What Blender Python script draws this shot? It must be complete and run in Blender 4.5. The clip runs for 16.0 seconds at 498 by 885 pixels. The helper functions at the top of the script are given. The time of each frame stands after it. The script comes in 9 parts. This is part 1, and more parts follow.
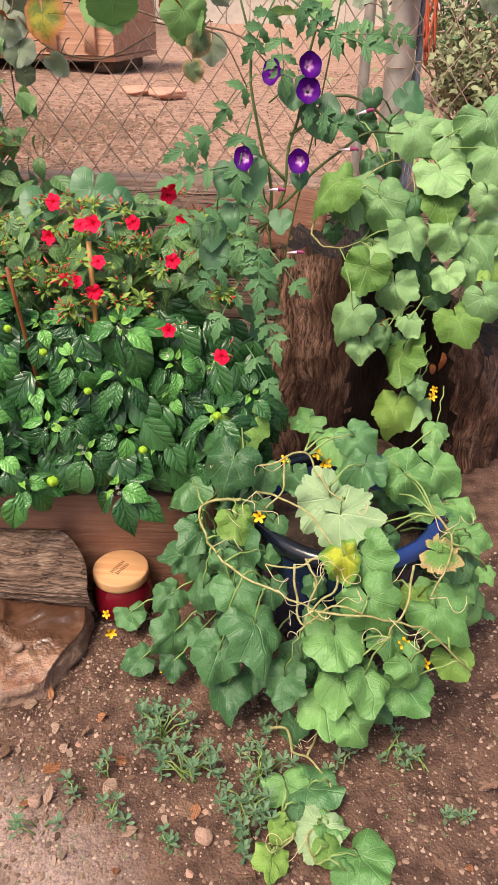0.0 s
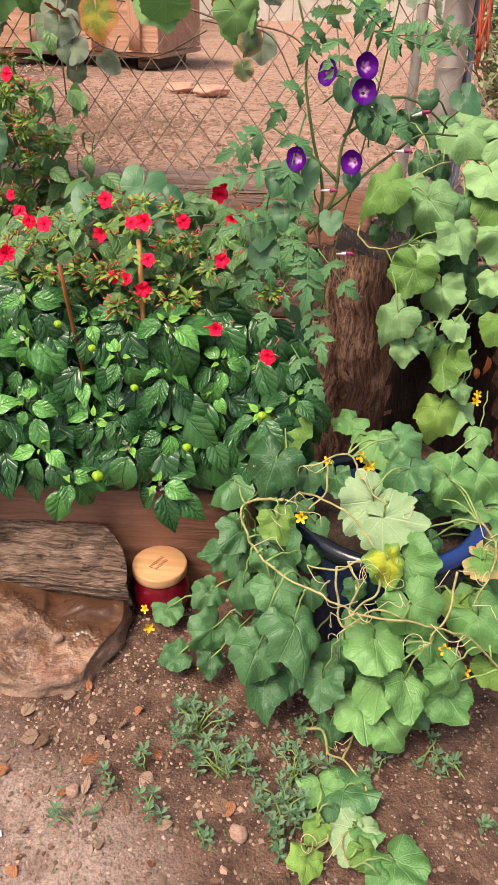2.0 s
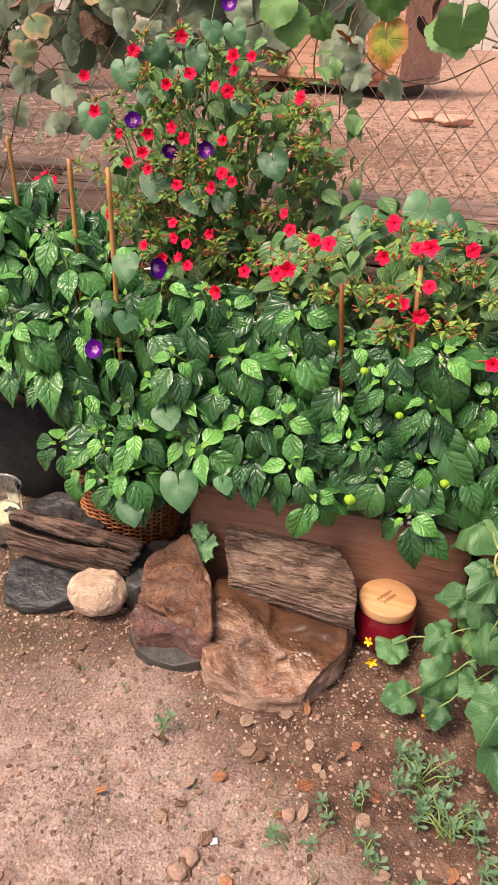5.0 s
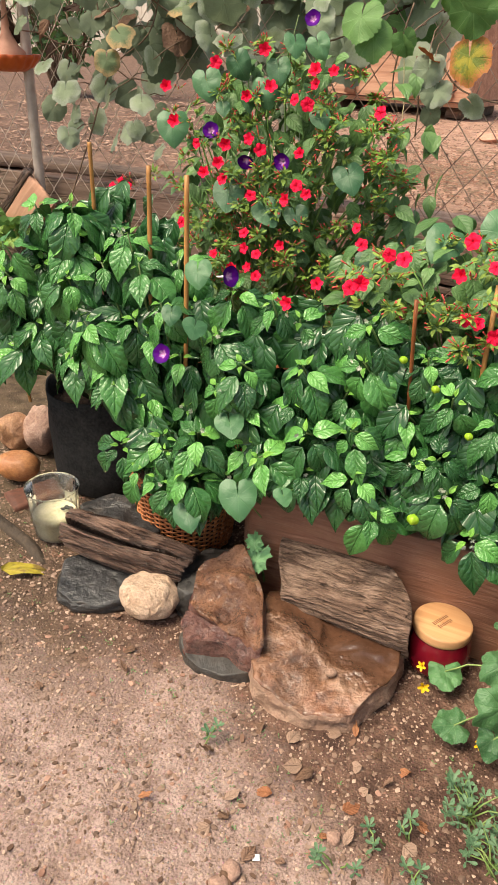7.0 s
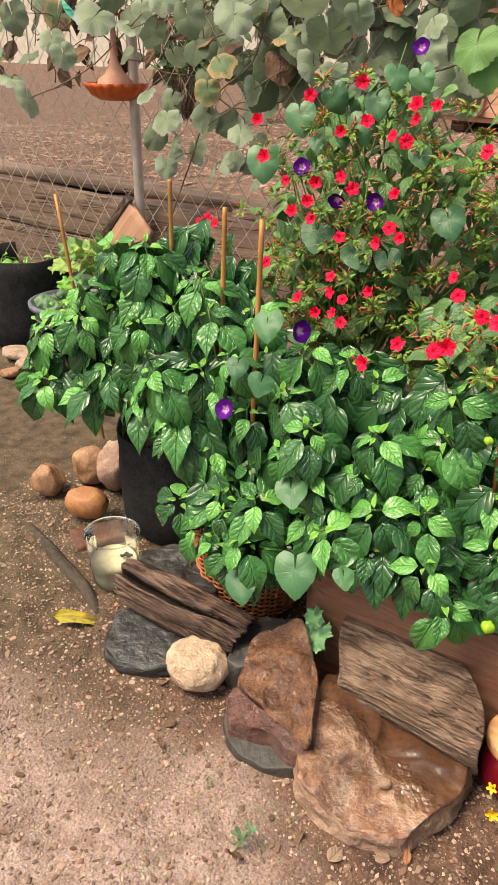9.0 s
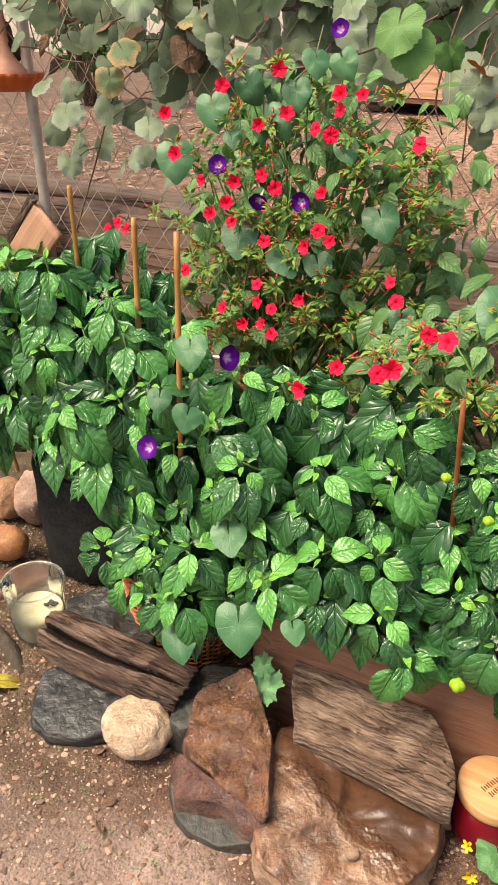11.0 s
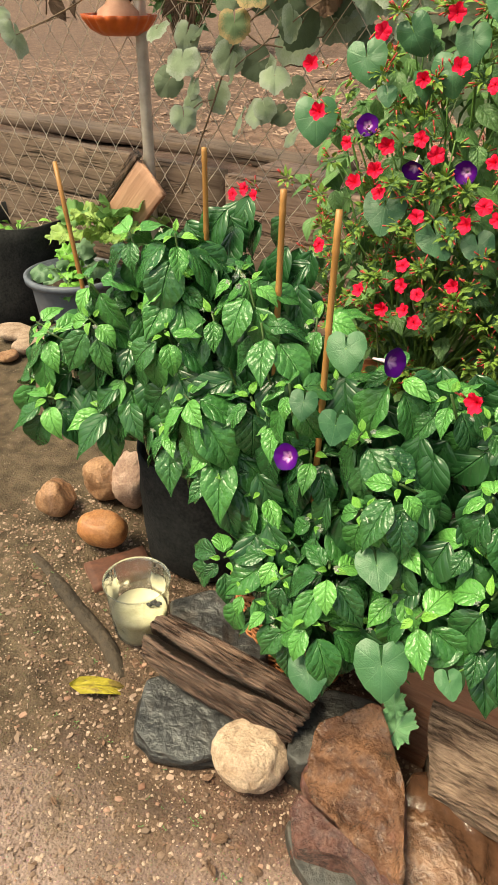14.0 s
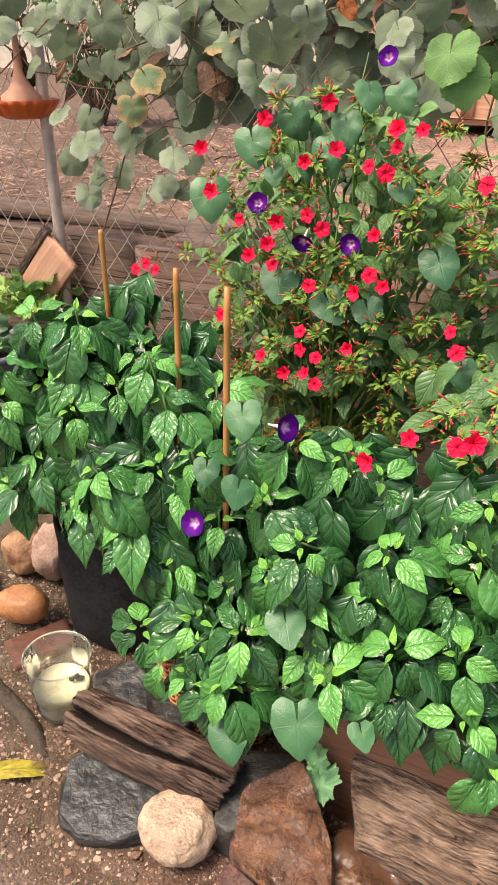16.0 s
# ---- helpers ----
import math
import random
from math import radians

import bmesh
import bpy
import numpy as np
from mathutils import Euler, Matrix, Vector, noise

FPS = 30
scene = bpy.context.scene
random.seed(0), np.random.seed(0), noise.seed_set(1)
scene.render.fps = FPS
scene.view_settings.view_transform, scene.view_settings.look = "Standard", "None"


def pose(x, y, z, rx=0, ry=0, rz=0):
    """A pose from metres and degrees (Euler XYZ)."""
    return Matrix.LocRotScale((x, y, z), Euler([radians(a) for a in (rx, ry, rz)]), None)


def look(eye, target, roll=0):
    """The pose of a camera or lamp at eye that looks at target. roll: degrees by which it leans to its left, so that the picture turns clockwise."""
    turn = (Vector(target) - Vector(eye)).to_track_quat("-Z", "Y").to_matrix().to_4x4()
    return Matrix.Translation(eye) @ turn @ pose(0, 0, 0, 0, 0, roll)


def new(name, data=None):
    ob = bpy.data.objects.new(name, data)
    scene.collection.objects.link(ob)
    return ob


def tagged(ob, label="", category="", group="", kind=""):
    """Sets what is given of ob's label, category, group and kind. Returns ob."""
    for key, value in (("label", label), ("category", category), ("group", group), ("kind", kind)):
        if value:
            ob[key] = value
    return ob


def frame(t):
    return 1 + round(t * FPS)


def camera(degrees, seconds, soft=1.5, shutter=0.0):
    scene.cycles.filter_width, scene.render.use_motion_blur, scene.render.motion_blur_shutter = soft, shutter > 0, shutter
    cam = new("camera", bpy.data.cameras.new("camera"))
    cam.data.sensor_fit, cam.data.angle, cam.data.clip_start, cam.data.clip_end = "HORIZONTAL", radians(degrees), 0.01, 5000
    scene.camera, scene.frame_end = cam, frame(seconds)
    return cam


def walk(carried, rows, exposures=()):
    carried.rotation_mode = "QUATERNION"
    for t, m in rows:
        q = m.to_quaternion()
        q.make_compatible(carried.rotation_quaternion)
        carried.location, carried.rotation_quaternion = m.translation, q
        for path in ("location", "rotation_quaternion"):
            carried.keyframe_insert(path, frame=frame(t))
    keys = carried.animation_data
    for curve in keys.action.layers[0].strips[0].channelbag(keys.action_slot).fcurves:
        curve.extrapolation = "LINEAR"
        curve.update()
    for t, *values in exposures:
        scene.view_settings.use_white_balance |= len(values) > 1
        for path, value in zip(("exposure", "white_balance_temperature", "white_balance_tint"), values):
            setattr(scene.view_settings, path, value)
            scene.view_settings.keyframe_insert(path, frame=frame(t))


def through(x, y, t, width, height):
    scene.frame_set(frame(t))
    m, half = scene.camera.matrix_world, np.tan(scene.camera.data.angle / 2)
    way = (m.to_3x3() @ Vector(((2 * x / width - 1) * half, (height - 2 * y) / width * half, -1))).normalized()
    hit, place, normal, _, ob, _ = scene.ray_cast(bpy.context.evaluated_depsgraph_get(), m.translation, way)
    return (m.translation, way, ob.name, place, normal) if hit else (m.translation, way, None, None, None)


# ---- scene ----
cam = camera(37.7, 16.0, soft=1.1)
PATH = [
    (0, (-0.016, 0.022, 1.066), (-0.101, 1.728, 0.025), 1.1),
    (0.5, (-0.017, 0.026, 1.07), (-0.108, 1.725, 0.018), 1.0),
    (1, (-0.021, 0.025, 1.065), (-0.124, 1.721, 0.009), 1.1),
    (1.5, (-0.029, 0.023, 1.068), (-0.156, 1.713, 0.006), 1.4),
    (2, (-0.04, 0.02, 1.07), (-0.205, 1.716, 0.022), 1.3),
    (2.5, (-0.054, 0.017, 1.07), (-0.279, 1.713, 0.036), 1.1),
    (3, (-0.087, 0.014, 1.069), (-0.399, 1.699, 0.037), 1.1),
    (3.5, (-0.122, 0.007, 1.066), (-0.547, 1.672, 0.043), 0.9),
    (4, (-0.136, 0.009, 1.063), (-0.635, 1.654, 0.041), 1.0),
    (4.5, (-0.159, 0.003, 1.063), (-0.732, 1.635, 0.059), 1.1),
    (4.7, (-0.173, 0.011, 1.061), (-0.768, 1.635, 0.058), 1.0),
    (6.8, (-0.213, 0.0, 1.05), (-0.948, 1.589, 0.083), 2.1),
    (7, (-0.219, 0.001, 1.049), (-0.961, 1.585, 0.079), 2.3),
    (7.5, (-0.227, 0.016, 1.048), (-1.021, 1.573, 0.076), 2.4),
    (8, (-0.226, 0.081, 1.061), (-1.096, 1.597, 0.087), 1.8),
    (8.5, (-0.217, 0.129, 1.072), (-1.157, 1.61, 0.112), 1.6),
    (9, (-0.225, 0.167, 1.073), (-1.229, 1.617, 0.131), 1.6),
    (9.5, (-0.224, 0.191, 1.071), (-1.211, 1.651, 0.124), 1.6),
    (10, (-0.222, 0.235, 1.072), (-1.155, 1.728, 0.122), 1.4),
    (10.2, (-0.232, 0.245, 1.075), (-1.145, 1.747, 0.12), 1.1),
    (12.3, (-0.435, 0.388, 1.089), (-1.222, 1.921, 0.074), 1.2),
    (12.5, (-0.45, 0.387, 1.095), (-1.256, 1.898, 0.063), 1.7),
    (13, (-0.488, 0.366, 1.079), (-1.379, 1.809, 0.02), 2.2),
    (13.5, (-0.507, 0.374, 1.08), (-1.454, 1.756, -0.011), 1.6),
    (14, (-0.495, 0.383, 1.071), (-1.448, 1.771, -0.008), 1.0),
    (14.5, (-0.479, 0.386, 1.078), (-1.405, 1.802, 0.012), 0.8),
    (15, (-0.466, 0.381, 1.099), (-1.376, 1.844, 0.084), 0.6),
    (15.5, (-0.455, 0.383, 1.107), (-1.348, 1.89, 0.141), 0.4),
    (16, (-0.447, 0.391, 1.102), (-1.295, 1.935, 0.154), 0.5),
]
walk(cam, [(t, look(eye, target, roll)) for t, eye, target, roll in PATH], [(0.0, 0.97, 7300.0, 12.0), (3.5, 1.02, 7450.0, 11.0), (4.7, 1.07, 7550.0, 17.0), (7.0, 1.11, 7600.0, 6.0), (10.0, 1.2, 7900.0, 4.0), (12.5, 1.28, 7500.0, 5.0), (14.0, 1.18, 8400.0, -6.0), (15.0, 1.24, 7900.0, 1.0), (16.0, 1.28, 7400.0, 9.0)])

# ---------------------------------------------------------------- daylight
world = bpy.data.worlds.new("overcast_sky")
scene.world = world
world.use_nodes = True
wn = world.node_tree
sky = wn.nodes.new("ShaderNodeTexSky")
sky.sky_type = "NISHITA"
sky.sun_disc = False
sky.sun_elevation, sky.sun_rotation = radians(61), radians(215)
sky.air_density, sky.dust_density = 1.0, 4.0
wn.links.new(sky.outputs[0], wn.nodes["Background"].inputs[0])
wn.nodes["Background"].inputs[1].default_value = 0.105

sun = new("sun", bpy.data.lights.new("sun", "SUN"))
sun.data.energy, sun.data.angle, sun.data.color = 2.3, radians(30), (1.0, 0.94, 0.86)
sun.matrix_world = look((0, 0, 0), (0.45, 0.55, -1.3))

# ---------------------------------------------------------------- helpers
rnd = random.Random(11)


class Nodes:
    """A small wrapper round a material's node tree."""

    def __init__(self, name, rough=0.6, spec=0.5):
        self.mat = bpy.data.materials.new(name)
        self.mat.use_nodes = True
        self.tree = self.mat.node_tree
        self.bsdf = self.tree.nodes["Principled BSDF"]
        self.bsdf.inputs["Roughness"].default_value = rough
        self.bsdf.inputs["Specular IOR Level"].default_value = spec

    def node(self, kind, **values):
        n = self.tree.nodes.new(kind)
        for k, v in values.items():
            n.inputs[k.replace("_", " ")].default_value = v
        return n

    def link(self, a, b):
        self.tree.links.new(a, b)

    def put(self, value, socket):
        if isinstance(value, (int, float, tuple)):
            socket.default_value = value
        else:
            self.link(value, socket)

    def math(self, op, a, b=0.0, c=0.0):
        n = self.tree.nodes.new("ShaderNodeMath")
        n.operation = op
        for v, s in zip((a, b, c), n.inputs):
            self.put(v, s)
        return n.outputs[0]

    def mix(self, f, a, b, how="MIX"):
        n = self.tree.nodes.new("ShaderNodeMix")
        n.data_type, n.blend_type = "RGBA", how
        for v, s in ((f, n.inputs[0]), (a, n.inputs[6]), (b, n.inputs[7])):
            if isinstance(v, tuple) and len(v) == 3:
                v = (*v, 1)
            self.put(v, s)
        return n.outputs[2]

    def ramp(self, f, *stops):
        n = self.tree.nodes.new("ShaderNodeValToRGB")
        e = n.color_ramp.elements
        while len(e) < len(stops):
            e.new(0.5)
        for el, (p, c) in zip(e, stops):
            el.position = p
            el.color = (c, c, c, 1) if isinstance(c, (int, float)) else (*c, 1)
        self.link(f, n.inputs[0])
        return n.outputs[0]

    def coords(self, which="Object", scale=(1, 1, 1)):
        c = self.tree.nodes.new("ShaderNodeTexCoord")
        m = self.tree.nodes.new("ShaderNodeMapping")
        m.inputs["Scale"].default_value = scale
        self.link(c.outputs[which], m.inputs[0])
        return m.outputs[0]

    def place(self, scale=(1, 1, 1)):
        g = self.tree.nodes.new("ShaderNodeNewGeometry")
        m = self.tree.nodes.new("ShaderNodeMapping")
        m.inputs["Scale"].default_value = scale
        self.link(g.outputs["Position"], m.inputs[0])
        return m.outputs[0]

    def noise(self, at, scale, detail=4.0, rough=0.55, distortion=0.0):
        n = self.node("ShaderNodeTexNoise", Scale=scale, Detail=detail, Roughness=rough, Distortion=distortion)
        self.link(at, n.inputs["Vector"])
        return n.outputs["Fac"]

    def cells(self, at, scale, feature="F1", out="Distance"):
        n = self.node("ShaderNodeTexVoronoi", Scale=scale)
        n.feature = feature
        self.link(at, n.inputs["Vector"])
        return n.outputs[out]

    def chance(self):
        return self.tree.nodes.new("ShaderNodeObjectInfo").outputs["Random"]

    def bump(self, height, strength, distance):
        n = self.node("ShaderNodeBump", Strength=strength, Distance=distance)
        self.link(height, n.inputs["Height"])
        self.link(n.outputs[0], self.bsdf.inputs["Normal"])
        return n.outputs[0]

    def colour(self, c):
        self.put((*c, 1) if isinstance(c, tuple) else c, self.bsdf.inputs["Base Color"])
        return self


def part(name, bm, material, parent=None, label="", smooth=True, place=None):
    """Links a bmesh as one mesh object, under a thing or a part."""
    me = bpy.data.meshes.new(name)
    bm.to_mesh(me)
    bm.free()
    return mesh_part(name, me, material, parent, label, smooth, place)


def mesh_part(name, me, material, parent=None, label="", smooth=True, place=None):
    for m in material if isinstance(material, (list, tuple)) else (material,):
        me.materials.append(m)
    if smooth:
        me.polygons.foreach_set("use_smooth", [True] * len(me.polygons))
    ob = new(name, me)
    if place is not None:
        ob.matrix_basis = place
    if parent is not None:
        ob.parent = parent
    if label:
        tagged(ob, label)
    return ob


def thing(name, at, label, category, group="", kind=""):
    ob = new(name)
    ob.empty_display_size = 0.05
    ob.location = at
    return tagged(ob, label, category, group, kind)


def tube(bm, points, r0, r1=None, sides=6, close=True, mat=0):
    """A tapered tube along points."""
    r1 = r0 if r1 is None else r1
    pts = [Vector(p) for p in points]
    rings, side = [], None
    for i, p in enumerate(pts):
        d = (pts[min(i + 1, len(pts) - 1)] - pts[max(i - 1, 0)]).normalized()
        if side is None:
            side = d.orthogonal().normalized()
        side = (side - d * side.dot(d)).normalized()
        up = d.cross(side)
        r = r0 + (r1 - r0) * i / max(1, len(pts) - 1)
        rings.append([bm.verts.new(p + (side * math.cos(a) + up * math.sin(a)) * r) for a in [2 * math.pi * k / sides for k in range(sides)]])
    for a, b in zip(rings, rings[1:]):
        for k in range(sides):
            bm.faces.new((a[k], a[(k + 1) % sides], b[(k + 1) % sides], b[k])).material_index = mat
    if close:
        bm.faces.new(rings[0][::-1]).material_index = mat
        bm.faces.new(rings[-1]).material_index = mat


def bend(a, b, lift=0.0, n=6, wob=0.0, rng=rnd):
    """Points from a to b that sag or rise on the way."""
    a, b = Vector(a), Vector(b)
    out = []
    for i in range(n + 1):
        t = i / n
        p = a.lerp(b, t)
        p.z += lift * 4 * t * (1 - t)
        if 0 < i < n and wob:
            p += Vector((rng.uniform(-wob, wob), rng.uniform(-wob, wob), rng.uniform(-wob, wob)))
        out.append(p)
    return out


def glide(points, n=5):
    """A smooth curve through points."""
    p = [Vector(q) for q in points]
    p = [p[0] * 2 - p[1]] + p + [p[-1] * 2 - p[-2]]
    out = []
    for a, b, c, d in zip(p, p[1:], p[2:], p[3:]):
        for i in range(n):
            t = i / n
            out.append(0.5 * (2 * b + (c - a) * t + (2 * a - 5 * b + 4 * c - d) * t * t + (3 * b - a - 3 * c + d) * t ** 3))
    return out + [p[-2]]


def lathe(bm, profile, sides=32, wave=None, closed=False):
    """Turns a profile of (radius, z) round z. wave(angle, radius, z) changes the radius."""
    rings = []
    for r, z in profile:
        ring = []
        for k in range(sides):
            a = 2 * math.pi * k / sides
            q = r if wave is None else wave(a, r, z)
            ring.append(bm.verts.new((q * math.cos(a), q * math.sin(a), z)))
        rings.append(ring)
    pairs = list(zip(rings, rings[1:])) + ([(rings[-1], rings[0])] if closed else [])
    for a, b in pairs:
        for k in range(sides):
            bm.faces.new((a[k], a[(k + 1) % sides], b[(k + 1) % sides], b[k]))
    return rings


def cap(bm, ring, flip=False):
    c = bm.verts.new(sum((v.co for v in ring), Vector()) / len(ring))
    for a, b in zip(ring, ring[1:] + ring[:1]):
        bm.faces.new((b, a, c) if flip else (a, b, c))


def board_mesh(bm, size, rough=0.004, seed=0, nx=14):
    """A sawn board, its centre at the origin, with uneven faces and worn edges."""
    L, T, H = size
    ring0 = [(-1, -1), (-0.82, -1), (0.82, -1), (1, -1), (1, -0.7), (1, 0.7), (1, 1), (0.82, 1), (-0.82, 1), (-1, 1), (-1, 0.7), (-1, -0.7)]
    corner = {(-1, -1), (1, -1), (1, 1), (-1, 1)}
    rings = []
    for i in range(nx + 1):
        x = (i / nx - 0.5) * L
        ring = []
        for a, b in ring0:
            s = 0.9 if (a, b) in corner else 1.0
            p = Vector((x, a * s * T / 2, b * (0.97 if (a, b) in corner else 1) * H / 2))
            n = noise.noise_vector(Vector((p.x * 6 + seed, p.y * 9, p.z * 9))) * rough
            ring.append(bm.verts.new(p + n))
        rings.append(ring)
    for a, b in zip(rings, rings[1:]):
        for k in range(len(ring0)):
            bm.faces.new((a[k], a[(k + 1) % 12], b[(k + 1) % 12], b[k]))
    bm.faces.new(rings[0][::-1])
    bm.faces.new(rings[-1])
    bmesh.ops.recalc_face_normals(bm, faces=bm.faces)


def rock_mesh(size, seed, flat=0.0, rough=0.16, cuts=5, sub=4):
    """A broken stone: a ball cut by planes and roughened. Rests with its base near z = 0."""
    rng = random.Random(seed)
    bm = bmesh.new()
    bmesh.ops.create_icosphere(bm, subdivisions=sub, radius=1.0)
    planes = []
    for _ in range(cuts):
        n = Vector((rng.uniform(-1, 1), rng.uniform(-1, 1), rng.uniform(-0.5, 1))).normalized()
        planes.append((n, rng.uniform(0.62, 0.86)))
    if flat:
        planes.append((Vector((rng.uniform(-0.08, 0.08), rng.uniform(-0.08, 0.08), 1)).normalized(), flat))
    for v in bm.verts:
        p = v.co.copy()
        for n, d in planes:
            over = p.dot(n) - d
            if over > 0:
                p -= n * over * 0.93
        s = Vector((seed * 7.1, seed * 3.3, seed))
        p += v.co * noise.fractal(p * 1.3 + s, 1.0, 2.0, 4) * rough
        p += v.co * noise.noise(p * 6 + s) * rough * 0.16
        v.co = Vector((p.x * size[0], p.y * size[1], p.z * size[2]))
    low = min(v.co.z for v in bm.verts)
    for v in bm.verts:
        v.co.z -= low + 0.12 * size[2]
    return bm

# ---------------------------------------------------------------- materials
def leaf_material(name, dark, light, vein, rough=0.45, spec=0.4, polar=False, specks=0.0, quilt=0.6, edge=None, through=0.08, net_scale=13.0, vein_mix=0.45, net_mix=0.05, blotch=None):
    """Leaf blade: veins follow the blade's own coordinates; every leaf has a tone of its own."""
    m = Nodes(name, rough, spec)
    uv = m.tree.nodes.new("ShaderNodeUVMap")
    sep = m.tree.nodes.new("ShaderNodeSeparateXYZ")
    m.link(uv.outputs[0], sep.inputs[0])
    u, v = sep.outputs[0], sep.outputs[1]
    if polar:
        a = m.math("MULTIPLY", m.math("ABSOLUTE", m.math("SUBTRACT", u, 0.5)), 8.6)
        main = m.math("MULTIPLY", m.math("PINGPONG", a, 0.5), v)
        mainv = m.ramp(main, (0.0, 1.0), (0.036, 0.0))
        side = m.math("PINGPONG", m.math("SUBTRACT", m.math("MULTIPLY", v, 6.5), m.math("MULTIPLY", m.math("PINGPONG", a, 0.5), 5.0)), 0.5)
        sidev = m.ramp(side, (0.0, 0.35), (0.09, 0.0))
    else:
        off = m.math("ABSOLUTE", m.math("SUBTRACT", u, 0.5))
        mainv = m.ramp(off, (0.0, 1.0), (0.03, 0.0))
        stray = m.math("MULTIPLY", m.noise(m.coords("Object"), 5, 2), 0.9)
        side = m.math("PINGPONG", m.math("ADD", stray, m.math("SUBTRACT", m.math("MULTIPLY", m.math("POWER", v, 0.8), 5.4), m.math("MULTIPLY", m.math("POWER", off, 0.75), 3.6))), 0.5)
        sidev = m.ramp(side, (0.0, 0.45), (0.12, 0.0))
    veins = m.math("MAXIMUM", mainv, sidev)
    at = m.coords("Object")
    warped = m.tree.nodes.new("ShaderNodeVectorMath")
    warped.operation = "ADD"
    shift = m.node("ShaderNodeTexNoise", Scale=5.0, Detail=2.0)
    small = m.tree.nodes.new("ShaderNodeVectorMath")
    small.operation = "SCALE"
    small.inputs["Scale"].default_value = 0.12
    m.link(at, shift.inputs["Vector"])
    m.link(shift.outputs["Color"], small.inputs[0])
    m.link(at, warped.inputs[0])
    m.link(small.outputs[0], warped.inputs[1])
    net = m.cells(warped.outputs[0], net_scale, "DISTANCE_TO_EDGE")
    netv = m.ramp(net, (0.0, 1.0), (0.09, 0.0))
    fine = m.noise(at, 60, 3)
    broad = m.noise(at, 9, 2)
    tone = m.math("ADD", m.math("MULTIPLY", m.chance(), 0.75), m.math("MULTIPLY", broad, 0.35))
    c = m.mix(m.ramp(tone, (0.1, 0.0), (0.95, 1.0)), dark, light)
    c = m.mix(m.math("MULTIPLY", m.ramp(fine, (0.35, 0.0), (0.7, 1.0)), 0.2), c, tuple(x * 0.7 for x in dark))
    if blotch:
        c = m.mix(m.ramp(m.noise(at, 3.6, 3, 0.6), (0.47, 0.0), (0.56, 0.9)), c, blotch)
    if edge:
        c = m.mix(m.ramp(m.math("ADD", m.math("MULTIPLY", v, 0.7), m.math("MULTIPLY", m.noise(at, 22, 3), 0.6)), (0.72, 0.0), (0.95, 1.0)), c, edge)
    c = m.mix(m.math("MULTIPLY", netv, net_mix), c, vein)
    c = m.mix(m.math("MULTIPLY", veins, vein_mix), c, vein)
    if specks:
        c = m.mix(m.math("MULTIPLY", m.ramp(m.noise(at, 62, 2), (0.63, 0.0), (0.69, 1.0)), specks), c, (0.46, 0.52, 0.36))
    m.colour(c)
    m.put(m.math("ADD", rough - 0.08, m.math("MULTIPLY", fine, 0.2)), m.bsdf.inputs["Roughness"])
    pillow = m.ramp(side, (0.0, 0.0), (0.16, 0.6), (0.5, 1.0))
    h = m.math("ADD", m.math("MULTIPLY", m.noise(at, 6, 1), 0.6 if polar else 0.5), m.math("MULTIPLY", pillow, 0.16 if polar else 0.22))
    h = m.math("ADD", h, m.math("MULTIPLY", m.ramp(net, (0.0, 0.0), (0.4, 1.0)), 0.14 if polar else 0.03))
    h = m.math("SUBTRACT", m.math("ADD", h, m.math("MULTIPLY", m.noise(at, 20, 3) if polar else m.noise(at, 13, 1), 0.34 if polar else 0.46)), m.math("MULTIPLY", mainv, 0.5))
    nrm = m.bump(h, quilt, 0.005)
    t = m.tree.nodes.new("ShaderNodeBsdfTranslucent")
    m.link(m.mix(0.5, c, light), t.inputs[0])
    m.link(nrm, t.inputs["Normal"])
    blend = m.tree.nodes.new("ShaderNodeMixShader")
    blend.inputs[0].default_value = through
    m.link(m.bsdf.outputs[0], blend.inputs[1])
    m.link(t.outputs[0], blend.inputs[2])
    m.link(blend.outputs[0], m.tree.nodes["Material Output"].inputs[0])
    return m.mat


def plain_material(name, a, b, rough=0.6, scale=30.0, bump=0.2, dist=0.002, spec=0.4, metal=0.0, stretch=(1, 1, 1)):
    m = Nodes(name, rough, spec)
    at = m.coords("Object", stretch)
    f = m.noise(at, scale, 5)
    g = m.noise(at, scale * 0.2, 3)
    c = m.mix(m.ramp(m.math("ADD", m.math("MULTIPLY", f, 0.6), m.math("MULTIPLY", g, 0.4)), (0.35, 0.0), (0.65, 1.0)), a, b)
    m.colour(c)
    m.bsdf.inputs["Metallic"].default_value = metal
    m.put(m.math("ADD", rough - 0.1, m.math("MULTIPLY", f, 0.2)), m.bsdf.inputs["Roughness"])
    m.bump(f, bump, dist)
    return m.mat


